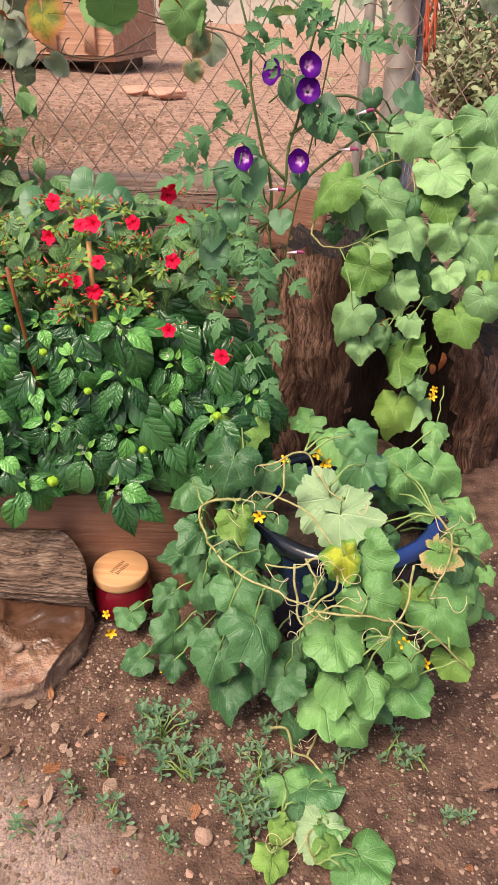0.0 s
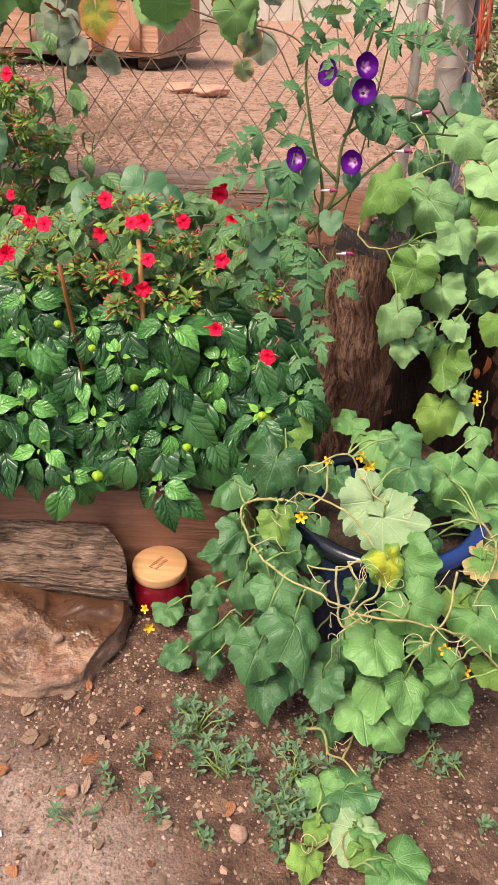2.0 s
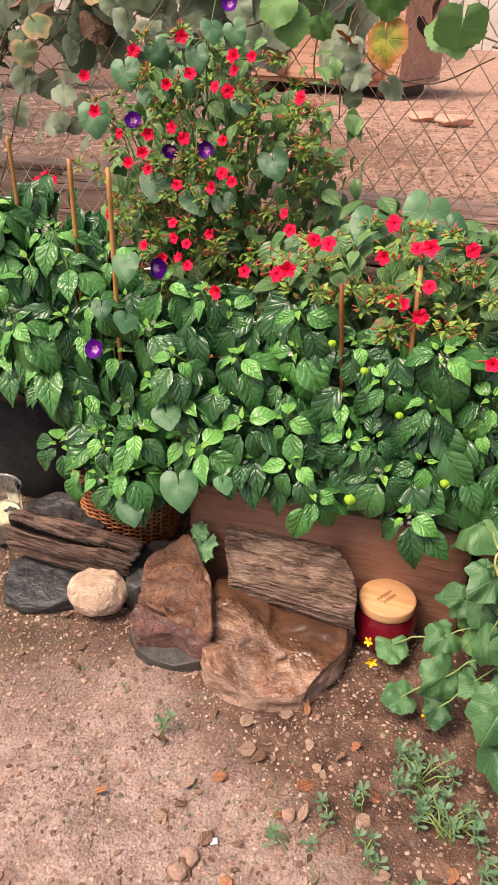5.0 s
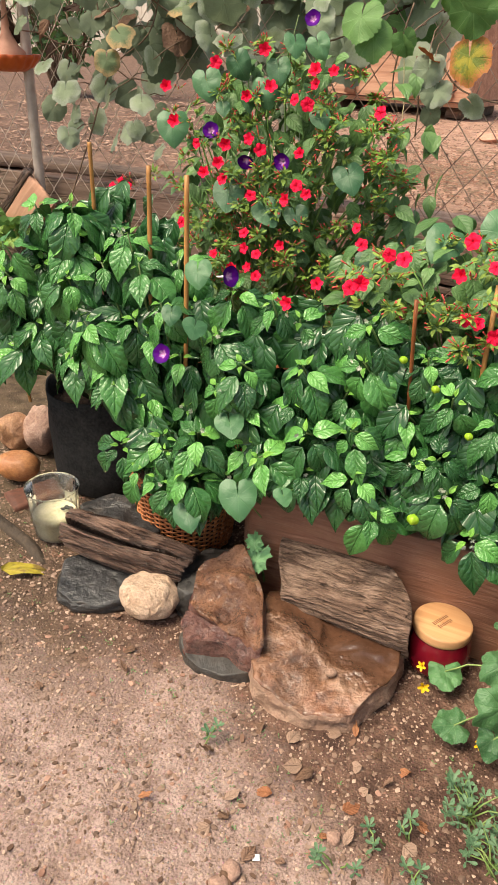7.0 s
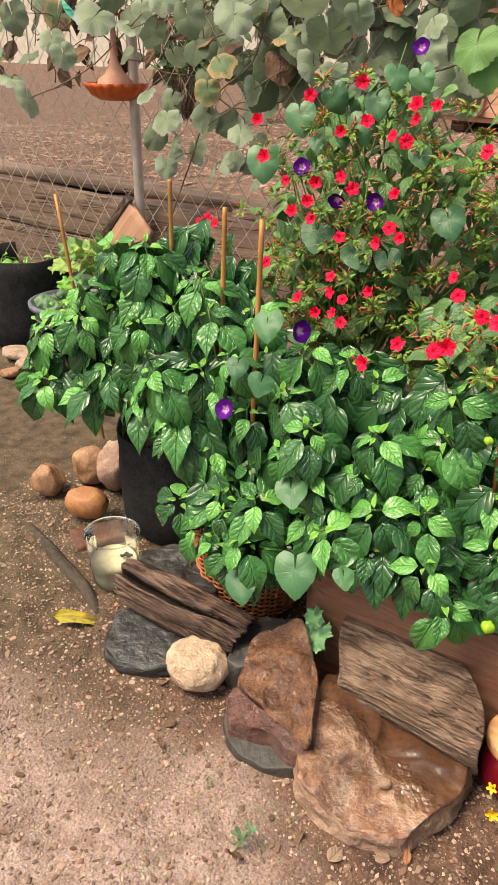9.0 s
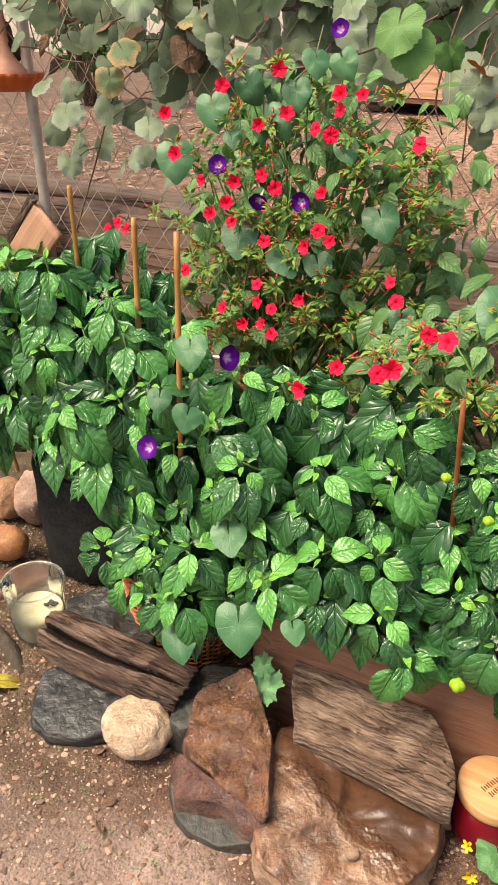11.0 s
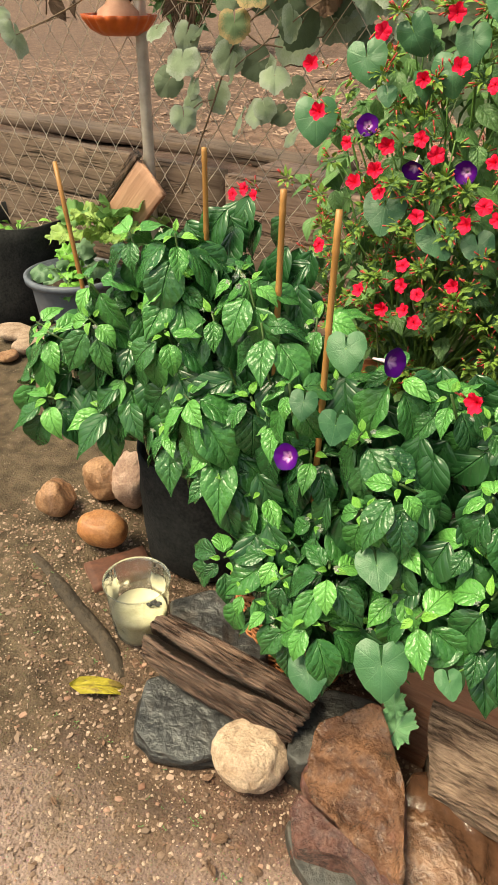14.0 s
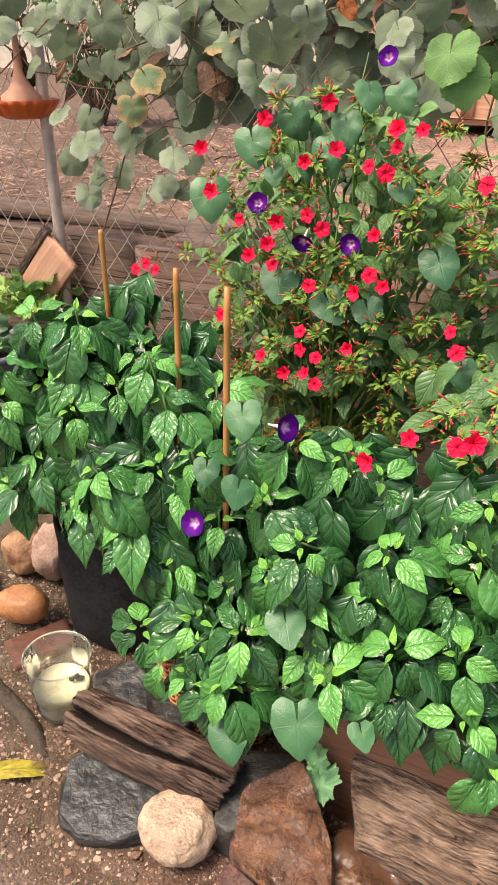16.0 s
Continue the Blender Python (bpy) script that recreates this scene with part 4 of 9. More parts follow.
# ---------------------------------------------------------------- where leaves and flowers grow
POT_VINE_LEAVES = []
POT_VINE_LEAVES += [
    (-0.088, 1.165, 0.413, 0.105, -37, 6, -166, CUCUMBER_LIME),
    (-0.093, 1.052, 0.402, 0.088, -32, -12, 166, CUCUMBER_DARK_SHADE),
    (-0.181, 1.138, 0.293, 0.108, -39, -25, 123, CUCUMBER_DARK_SHADE),
    (-0.147, 1.009, 0.28, 0.075, 4, -48, 144, CUCUMBER_DARK_SHADE),
    (-0.132, 0.926, 0.225, 0.069, -37, -16, 155, CUCUMBER_DARK_SHADE),
    (-0.199, 0.998, 0.144, 0.065, -11, -14, 139, CUCUMBER_DARK_SHADE),
    (-0.182, 1.04, 0.197, 0.059, 18, -32, 105, CUCUMBER_DARK_SHADE),
    (-0.042, 0.842, 0.237, 0.09, -7, -5, -149, CUCUMBER_DARK_SHADE),
    (-0.077, 0.899, 0.258, 0.076, -39, 8, -151, CUCUMBER_DARK_SHADE),
    (-0.1, 0.854, 0.16, 0.086, -18, -13, 168, CUCUMBER_DARK_SHADE),
    (-0.186, 0.937, 0.112, 0.075, -34, -40, 162, CUCUMBER_DARK_SHADE),
    (-0.25, 0.934, 0.04, 0.06, 0, -21, 121, CUCUMBER_DARK_SHADE),
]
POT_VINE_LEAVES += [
    (-0.291, 1.039, 0.049, 0.062, -23, 15, -161, CUCUMBER_DARK_SHADE),
    (-0.186, 0.915, 0.062, 0.053, -20, -6, -165, CUCUMBER_DARK_SHADE),
    (-0.084, 0.848, 0.09, 0.074, -16, 7, 174, CUCUMBER_DARK_SHADE),
    (0.007, 0.814, 0.154, 0.082, -41, 11, 167, CUCUMBER_DARK_SHADE),
    (-0.084, 0.977, 0.333, 0.061, -43, 13, -158, CUCUMBER_LIME),
    (-0.099, 0.923, 0.294, 0.046, -53, -3, -170, CUCUMBER_DARK_SHADE),
    (0.068, 0.978, 0.386, 0.115, -44, -34, 162, CUCUMBER_PALE),
    (0.084, 0.95, 0.375, 0.119, 13, 22, -104, CUCUMBER_PALE),
    (0.037, 1.254, 0.373, 0.074, -25, -1, 138, CUCUMBER),
    (0.081, 1.117, 0.412, 0.082, -10, 24, -176, CUCUMBER),
    (0.112, 1.101, 0.429, 0.074, -33, 19, -135, CUCUMBER_DARK_SHADE),
    (0.008, 1.043, 0.387, 0.049, -27, 17, 176, CUCUMBER_DARK_SHADE),
]
POT_VINE_LEAVES += [
    (0.124, 1.027, 0.42, 0.074, -29, 1, 165, CUCUMBER_DARK_SHADE),
    (0.177, 1.097, 0.385, 0.078, 5, 34, -121, CUCUMBER),
    (0.193, 1.044, 0.395, 0.093, -23, 26, -142, CUCUMBER),
    (0.26, 1.129, 0.354, 0.091, -21, 35, -122, CUCUMBER),
    (0.272, 1.215, 0.391, 0.05, -21, 2, -178, CUCUMBER),
    (0.085, 0.86, 0.366, 0.062, -40, -5, -140, CUCUMBER_YELLOW),
    (0.118, 0.898, 0.338, 0.092, -35, 33, -171, CUCUMBER),
    (0.127, 0.837, 0.306, 0.086, -43, 20, -150, CUCUMBER),
    (0.08, 0.828, 0.237, 0.102, -13, 2, -179, CUCUMBER),
    (0.073, 0.806, 0.108, 0.096, -16, -2, -171, CUCUMBER),
    (0.113, 0.778, 0.1, 0.078, -32, 13, -142, CUCUMBER),
    (0.13, 0.804, 0.179, 0.092, -22, -4, -151, CUCUMBER),
]
POT_VINE_LEAVES += [
    (0.198, 0.815, 0.146, 0.085, -30, 21, -152, CUCUMBER),
    (0.196, 0.806, 0.21, 0.066, -36, 6, -134, CUCUMBER),
    (0.097, 0.808, 0.162, 0.076, -19, 12, 165, CUCUMBER),
    (0.165, 0.85, 0.229, 0.075, -24, 2, -179, CUCUMBER),
    (0.236, 0.867, 0.266, 0.084, -17, 28, -144, CUCUMBER),
    (0.276, 0.865, 0.162, 0.063, -27, 27, -161, CUCUMBER_LIME),
    (0.24, 0.929, 0.325, 0.07, -2, 29, -118, CUCUMBER_SICK),
    (0.31, 1.005, 0.301, 0.056, -13, 41, -99, CUCUMBER),
    (0.335, 0.967, 0.262, 0.03, -12, 13, -159, CUCUMBER),
    (0.221, 0.927, 0.232, 0.058, -20, -1, -173, CUCUMBER_LIME),
    # inner leaves from here on, mostly dark green as shade within the vine
    (0.143, 0.984, 0.318, 0.048, -28, 6, 176, CUCUMBER_DARK_SHADE),
    (-0.032, 0.875, 0.104, 0.065, -1, 5, 158, CUCUMBER_DARK_SHADE),
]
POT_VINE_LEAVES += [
    (0.033, 0.853, 0.14, 0.055, -34, -7, -146, CUCUMBER_DARK_SHADE),
    (-0.021, 0.931, 0.235, 0.056, -23, 0, -174, CUCUMBER_DARK_SHADE),
    (-0.08, 0.916, 0.158, 0.065, -19, -6, 176, CUCUMBER_DARK_SHADE),
    (-0.15, 1.019, 0.203, 0.055, -19, -8, 145, CUCUMBER_DARK_SHADE),
    (0.167, 1.05, 0.349, 0.058, -28, 46, -150, CUCUMBER_DARK_SHADE),
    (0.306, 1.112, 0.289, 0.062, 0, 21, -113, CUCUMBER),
    (-0.139, 0.941, 0.117, 0.054, -4, -12, 167, CUCUMBER_DARK_SHADE),
    (0.054, 0.888, 0.217, 0.047, -41, 2, -178, CUCUMBER_DARK_SHADE),
    (0.163, 0.921, 0.257, 0.055, -37, 14, -159, CUCUMBER_DARK_SHADE),
    (0.104, 0.894, 0.214, 0.055, -13, 7, -168, CUCUMBER_DARK_SHADE),
    (0.03, 0.828, 0.027, 0.049, -22, 9, 170, CUCUMBER_DARK_SHADE),
    (-0.051, 1.055, 0.315, 0.059, -26, -20, 144, CUCUMBER_DARK_SHADE),
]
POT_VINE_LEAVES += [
    (-0.039, 1.096, 0.351, 0.064, -41, 10, -172, CUCUMBER_DARK_SHADE),
    (-0.02, 1.002, 0.312, 0.049, -48, 10, 150, CUCUMBER_DARK_SHADE),
    (-0.089, 1.084, 0.294, 0.061, -10, -40, 152, CUCUMBER_DARK_SHADE),
    (-0.032, 0.966, 0.275, 0.049, -38, 0, -175, CUCUMBER_DARK_SHADE),
    (0.17, 0.981, 0.315, 0.04, -42, 32, -149, CUCUMBER_DARK_SHADE),
    (0.053, 0.92, 0.255, 0.039, -29, 4, 178, CUCUMBER_DARK_SHADE),
    (0.236, 1.064, 0.319, 0.059, 8, 28, -117, CUCUMBER),
    (0.082, 1.07, 0.368, 0.05, -36, 23, -175, CUCUMBER),
    (0.063, 1.205, 0.374, 0.054, -15, 8, 171, CUCUMBER),
]
STUMP_VINE_LEAVES = [
    (0.385, 1.69, 0.86, 0.12, -45, 20, -160, CUCUMBER),
    (0.41, 1.67, 0.8, 0.11, -35, 10, -170, CUCUMBER),
    (0.44, 1.66, 0.66, 0.1, -50, 5, 176, CUCUMBER),
    (0.43, 1.64, 0.57, 0.09, -48, -6, -165, CUCUMBER_LIME),
]
STUMP_VINE_LEAVES += [
    (0.238, 1.727, 0.833, 0.127, -19, 30, -147, CUCUMBER),
    (0.318, 1.708, 0.818, 0.126, 12, 44, -86, CUCUMBER),
    (0.084, 1.641, 0.735, 0.11, -29, -27, 125, CUCUMBER_LIME),
    (0.116, 1.693, 0.706, 0.12, -31, 16, 157, CUCUMBER),
    (0.176, 1.637, 0.705, 0.096, -40, 31, -168, CUCUMBER),
    (0.299, 1.671, 0.76, 0.118, -26, 11, -155, CUCUMBER),
    (0.307, 1.663, 0.709, 0.096, -41, 7, -167, CUCUMBER_LIME),
    (0.247, 1.645, 0.707, 0.073, -49, -4, -168, CUCUMBER_DARK_SHADE),
    (0.238, 1.607, 0.649, 0.097, -49, 8, -151, CUCUMBER),
    (0.332, 1.626, 0.648, 0.094, -55, -1, -174, CUCUMBER),
    (0.384, 1.662, 0.63, 0.106, -14, 29, -164, CUCUMBER),
    (0.396, 1.637, 0.72, 0.073, -63, 6, 176, CUCUMBER),
]
STUMP_VINE_LEAVES += [
    (0.17, 1.643, 0.599, 0.109, -26, 14, 161, CUCUMBER),
    (0.155, 1.575, 0.575, 0.098, -62, -14, 170, CUCUMBER_LIME),
    (0.222, 1.586, 0.533, 0.103, -51, 10, 168, CUCUMBER),
    (0.129, 1.526, 0.493, 0.103, -42, -13, 138, CUCUMBER),
    (0.251, 1.527, 0.476, 0.061, -22, 6, -149, CUCUMBER),
    (0.332, 1.598, 0.557, 0.074, -37, 20, 170, CUCUMBER),
    (0.386, 1.62, 0.572, 0.083, -42, 17, -165, CUCUMBER),
    (0.407, 1.547, 0.527, 0.097, -66, 27, 176, CUCUMBER),
    (0.357, 1.554, 0.476, 0.114, -40, 25, -179, CUCUMBER_LIME),
    (0.204, 1.545, 0.438, 0.075, -48, -5, -134, CUCUMBER),
    (0.151, 1.516, 0.421, 0.064, -38, 2, -178, CUCUMBER),
    (0.25, 1.544, 0.393, 0.132, -48, 29, 144, CUCUMBER_LIME),
]
STUMP_VINE_LEAVES += [
    (0.24, 1.484, 0.288, 0.1, -37, -5, 157, CUCUMBER_LIME),
    (0.285, 1.513, 0.283, 0.1, -19, 5, 177, CUCUMBER),
    (0.277, 1.486, 0.346, 0.052, -28, 24, -156, CUCUMBER),
    (0.326, 1.438, 0.261, 0.062, -6, 2, -178, CUCUMBER),
    # leaves set further back, their shade given by the dark green
    (0.159, 1.762, 0.762, 0.069, -48, -2, 152, CUCUMBER_DARK_SHADE),
    (0.201, 1.77, 0.761, 0.08, -34, 15, -161, CUCUMBER_DARK_SHADE),
    (0.128, 1.779, 0.837, 0.075, -88, 12, 164, CUCUMBER_DARK_SHADE),
    (0.19, 1.802, 0.827, 0.079, -38, 29, 173, CUCUMBER_DARK_SHADE),
    (0.083, 1.698, 0.619, 0.046, -50, 7, 174, CUCUMBER_DARK_SHADE),
    (0.305, 1.666, 0.541, 0.07, -47, 4, 178, CUCUMBER_DARK_SHADE),
    (0.184, 1.707, 0.627, 0.069, -44, 3, -180, CUCUMBER_DARK_SHADE),
    (0.352, 1.762, 0.771, 0.091, -43, 21, -137, CUCUMBER_DARK_SHADE),
]
STUMP_VINE_LEAVES += [
    (0.432, 1.689, 0.577, 0.081, -35, 23, -174, CUCUMBER_DARK_SHADE),
    (0.185, 1.631, 0.446, 0.059, -26, 6, 174, CUCUMBER_DARK_SHADE),
    (0.262, 1.604, 0.393, 0.059, -33, -5, -166, CUCUMBER_DARK_SHADE),
    (0.326, 1.649, 0.492, 0.07, -39, 17, 156, CUCUMBER_DARK_SHADE),
    (0.345, 1.731, 0.681, 0.08, -46, 6, 175, CUCUMBER_DARK_SHADE),
    (0.385, 1.758, 0.735, 0.091, -36, 28, -163, CUCUMBER),
    (0.264, 1.673, 0.57, 0.081, -62, 5, 177, CUCUMBER_DARK_SHADE),
]
TAIL_LEAVES = []
TAIL_LEAVES += [
    (0.016, 0.715, 0.03, 0.067, 0, 2, -159, CUCUMBER),
    (0.051, 0.71, 0.027, 0.086, 5, 2, -104, CUCUMBER_DARK_SHADE),
    (0.066, 0.647, 0.031, 0.084, -2, -6, 158, CUCUMBER_PALE),
    (0.079, 0.651, 0.031, 0.054, -3, 5, -105, CUCUMBER),
    (-0.001, 0.599, 0.032, 0.056, -6, -8, 179, CUCUMBER_LIME),
    (0.124, 0.61, 0.027, 0.088, 6, 14, -144, CUCUMBER),
    (0.013, 0.644, 0.032, 0.041, -6, -2, 139, CUCUMBER_LIME),
    (0.079, 0.617, 0.034, 0.048, -13, 5, -148, CUCUMBER_LIME),
    (0.035, 0.679, 0.031, 0.042, -5, -3, -136, CUCUMBER_DARK_SHADE),
    (0.103, 0.587, 0.031, 0.047, -4, 6, -134, CUCUMBER),
]
CLIMBER_LEAVES = []
CLIMBER_LEAVES += [
    (-1.109, 1.601, 0.958, 0.074, -67, 15, -160),
    (-0.962, 1.603, 0.953, 0.07, -65, 11, -163),
    (-1.196, 1.596, 0.862, 0.083, -61, 2, -147),
    (-1.03, 1.599, 0.998, 0.062, -82, 32, -169),
    (-0.936, 1.605, 0.993, 0.058, -65, 11, -163),
    (-1.042, 1.587, 0.729, 0.082, -55, 0, -162),
    (-0.75, 1.59, 0.794, 0.073, -49, 15, -149),
    (-0.847, 1.605, 1.041, 0.053, -72, 29, -158),
    (-0.903, 1.612, 1.043, 0.054, -55, -3, -137),
    (-1.064, 1.596, 0.909, 0.036, -57, 4, -149),
    (-0.829, 1.598, 0.906, 0.05, -49, 14, -146),
    (-0.862, 1.577, 0.698, 0.059, -56, 17, -154),
]
CLIMBER_LEAVES += [
    (-1.001, 1.596, 0.929, 0.046, -63, -5, -113),
    (-0.684, 1.569, 0.623, 0.056, -63, 11, -163),
    (-0.935, 1.576, 0.701, 0.072, -53, 23, -142),
    (-0.875, 1.151, 0.671, 0.057, -48, 9, -160),
    (-0.761, 1.07, 0.424, 0.06, -25, 8, -147),
    (-0.814, 1.004, 0.242, 0.064, -36, 16, -151),
    (-0.717, 1.025, 0.302, 0.079, -47, 6, -153),
    (-0.916, 1.123, 0.592, 0.042, -44, -6, -152),
    (-0.866, 1.123, 0.574, 0.051, -28, -18, -151),
    (-0.629, 1.031, 0.328, 0.039, -27, -2, -139),
]
CLIMBER_LEAVES_EAST = []
CLIMBER_LEAVES_EAST += [
    (-0.385, 1.407, 0.755, 0.095, -58, -14, -170),
    (-0.484, 1.389, 0.732, 0.081, -41, -24, -174),
    (-0.347, 1.372, 0.709, 0.067, -42, 7, -150),
    (-0.335, 1.386, 0.735, 0.073, -55, 20, -151),
    (-0.032, 1.244, 0.754, 0.043, -56, 4, 178),
    (-0.148, 1.251, 0.731, 0.061, -45, -4, -168),
    (-0.004, 1.243, 0.822, 0.033, -55, 2, -179),
    (-0.143, 1.245, 0.692, 0.062, -59, -3, 170),
    (-0.086, 1.247, 0.822, 0.069, -64, -2, -171),
    (-0.019, 1.253, 0.949, 0.057, -48, 7, 174),
    (0.025, 1.25, 0.912, 0.07, -64, 26, 179),
]
CLIMBER_LEAVES_EAST += [
    (0.1, 1.241, 0.941, 0.034, -77, 4, 179),
    (0.156, 1.245, 0.942, 0.051, -49, 30, -147),
    (-0.109, 1.247, 0.762, 0.047, -49, -2, -172),
    (-0.12, 1.245, 0.819, 0.055, -62, -17, 175),
]
RED_FLOWERS_BACK = []
RED_FLOWERS_BACK += [
    (-1.075, 1.6, 1.0),
    (-1.199, 1.595, 0.946),
    (-0.939, 1.596, 0.959),
    (-1.174, 1.588, 0.875),
    (-0.799, 1.6, 0.995),
    (-0.837, 1.597, 0.969),
    (-0.881, 1.594, 0.938),
    (-0.851, 1.593, 0.93),
    (-0.994, 1.594, 0.938),
    (-1.113, 1.583, 0.833),
    (-1.038, 1.584, 0.837),
    (-0.981, 1.585, 0.853),
    (-0.952, 1.583, 0.833),
    (-0.856, 1.583, 0.833),
    (-1.089, 1.577, 0.772),
    (-1.055, 1.58, 0.796),
    (-1.041, 1.576, 0.763),
    (-0.967, 1.573, 0.735),
    (-0.88, 1.574, 0.736),
    (-0.858, 1.577, 0.768),
    (-0.832, 1.575, 0.752),
    (-0.976, 1.565, 0.651),
    (-1.051, 1.559, 0.591),
    (-0.973, 1.562, 0.617),
    (-0.942, 1.561, 0.608),
]
RED_FLOWERS_BACK += [
    (-1.002, 1.557, 0.568),
    (-0.959, 1.557, 0.575),
    (-0.938, 1.556, 0.558),
    (-0.882, 1.564, 0.636),
    (-0.707, 1.57, 0.696),
    (-1.346, 1.571, 0.714),
    (-1.319, 1.573, 0.728),
    (-1.295, 1.572, 0.718),
    (-1.145, 1.565, 0.655),
    (-0.69, 1.592, 0.925),
    (-0.839, 1.599, 0.994),
    (-0.959, 1.603, 1.029),
    (-0.692, 1.566, 0.664),
]
RED_FLOWERS_EAST = []
RED_FLOWERS_EAST += [
    (-0.413, 1.271, 0.769),
    (-0.419, 1.251, 0.717),
    (-0.367, 1.258, 0.736),
    (-0.344, 1.259, 0.738),
    (-0.278, 1.261, 0.742),
    (-0.21, 1.281, 0.794),
    (-0.194, 1.262, 0.747),
    (-0.21, 1.238, 0.686),
    (-0.373, 1.223, 0.649),
    (-0.342, 1.217, 0.635),
    (-0.336, 1.236, 0.681),
    (-0.213, 1.194, 0.579),
    (-0.122, 1.18, 0.541),
    (-0.518, 1.254, 0.727),
    (-0.395, 1.224, 0.652),
    (-0.22, 1.277, 0.785),
    (-0.71, 1.215, 0.628),
    (-0.603, 1.231, 0.67),
    (-0.585, 1.235, 0.679),
    (-0.545, 1.256, 0.731),
    (-0.663, 1.23, 0.667),
]
PURPLE_BACK = []
PURPLE_BACK += [
    (-1.088, 1.586, 0.859),
    (-0.994, 1.581, 0.806),
    (-0.904, 1.581, 0.811),
    (-0.949, 1.82, 1.091),
    (-0.813, 1.15, 0.672),
    (-0.919, 1.097, 0.518),
]
PURPLE_EAST = []
PURPLE_EAST += [
    (-0.0, 1.24, 0.981),
    (0.002, 1.239, 0.947),
    (-0.048, 1.239, 0.971),
    (-0.003, 1.237, 0.848),
    (-0.089, 1.237, 0.85),
]
FENCE_VINE_LEAVES = []
FENCE_VINE_LEAVES += [
    (-1.526, 1.923, 1.158, 0.138, -55, -4, -134, GRAPE),
    (-1.481, 2.028, 1.139, 0.127, -84, 35, 174, GRAPE),
    (-1.208, 1.867, 1.119, 0.142, -127, 10, -161, GRAPE),
    (-1.506, 2.038, 0.977, 0.134, -85, -25, -134, GRAPE),
    (-1.562, 1.917, 1.046, 0.11, -34, 31, -136, GRAPE_EDGED),
    (-1.603, 1.91, 0.98, 0.098, -69, 1, -143, GRAPE_EDGED),
    (-1.606, 1.916, 0.89, 0.093, -96, -28, -59, GRAPE),
    (-1.5, 1.924, 0.879, 0.097, -36, 3, -147, GRAPE),
    (-1.772, 1.925, 0.894, 0.114, -49, 10, -162, GRAPE),
    (-1.762, 1.913, 0.769, 0.092, -63, -7, -128, GRAPE),
    (-1.786, 1.907, 1.117, 0.11, -110, -13, -98, GRAPE),
    (-2.061, 1.95, 1.158, 0.157, -37, -27, -155, GRAPE),
]
FENCE_VINE_LEAVES += [
    (-1.659, 1.897, 1.154, 0.127, -91, 14, -170, GRAPE),
    (-1.121, 2.052, 1.141, 0.1, -30, 14, -171, GRAPE),
    (-0.971, 1.92, 1.138, 0.078, -48, 34, 179, GRAPE),
    (-1.346, 1.973, 1.184, 0.152, -144, 18, -179, GRAPE),
    (-1.504, 2.022, 1.212, 0.126, -85, 12, -165, GRAPE),
    (-1.756, 1.911, 1.2, 0.113, -70, 7, -156, GRAPE),
    (-2.354, 1.911, 0.921, 0.137, -53, -19, -86, GRAPE),
    (-2.16, 1.902, 1.057, 0.109, -68, 11, -121, GRAPE),
    (-1.934, 1.893, 1.205, 0.101, -101, 3, -147, GRAPE),
    (-1.145, 1.892, 1.154, 0.096, -96, 14, -147, GRAPE),
]
FENCE_VINE_LEAVES += [
    (-1.125, 2.023, 1.177, 0.071, -88, 23, 167, RUST),
    (-1.403, 2.025, 1.102, 0.126, -83, 5, -172, GRAPE),
    (-1.275, 1.92, 1.048, 0.132, -57, -16, -110, GRAPE),
    (-2.373, 1.896, 1.157, 0.132, -91, 11, -162, GRAPE),
    (-2.607, 2.05, 0.97, 0.126, -20, -7, -129, GRAPE),
    (-1.796, 2.003, 1.057, 0.087, -119, 15, -173, GRAPE),
    (-1.891, 1.924, 1.125, 0.101, -20, -7, -128, GRAPE),
    (-1.248, 2.032, 1.207, 0.133, -91, -15, -112, GRAPE),
    (-0.899, 1.905, 1.18, 0.102, -84, -5, -133, GRAPE),
    (-1.569, 2.029, 1.038, 0.083, -73, -9, -124, GRAPE),
    (-1.85, 1.927, 0.957, 0.087, -33, 16, -174, GRAPE),
    (-2.228, 1.92, 1.097, 0.11, -54, 2, -146, GRAPE),
]
FENCE_VINE_LEAVES += [
    (-1.099, 1.927, 1.053, 0.083, 153, -8, 22, GRAPE),
    (-0.457, 1.935, 1.048, 0.134, -36, 11, -155, GRAPE_FRESH),
    (-0.281, 1.93, 1.024, 0.12, -58, 66, 170, GRAPE_FRESH),
    (-0.599, 1.913, 1.027, 0.114, -74, 9, 169, GRAPE_TURNED),
    (-0.664, 1.92, 0.955, 0.097, -57, -2, -172, GRAPE),
    (-0.57, 1.89, 0.931, 0.083, -54, -28, -30, GRAPE),
    (-0.694, 1.918, 1.026, 0.081, -157, 27, 63, RUST),
    (-0.226, 2.037, 0.966, 0.101, -64, -1, -174, GRAPE),
    (-0.257, 1.902, 0.923, 0.069, -88, 12, 165, GRAPE_EDGED),
    (-0.298, 1.902, 1.056, 0.08, -95, -16, -148, RUST),
    (-0.688, 1.909, 0.999, 0.096, -77, -5, -167, GRAPE),
    (-0.697, 2.032, 0.894, 0.069, -62, -3, -171, GRAPE),
]
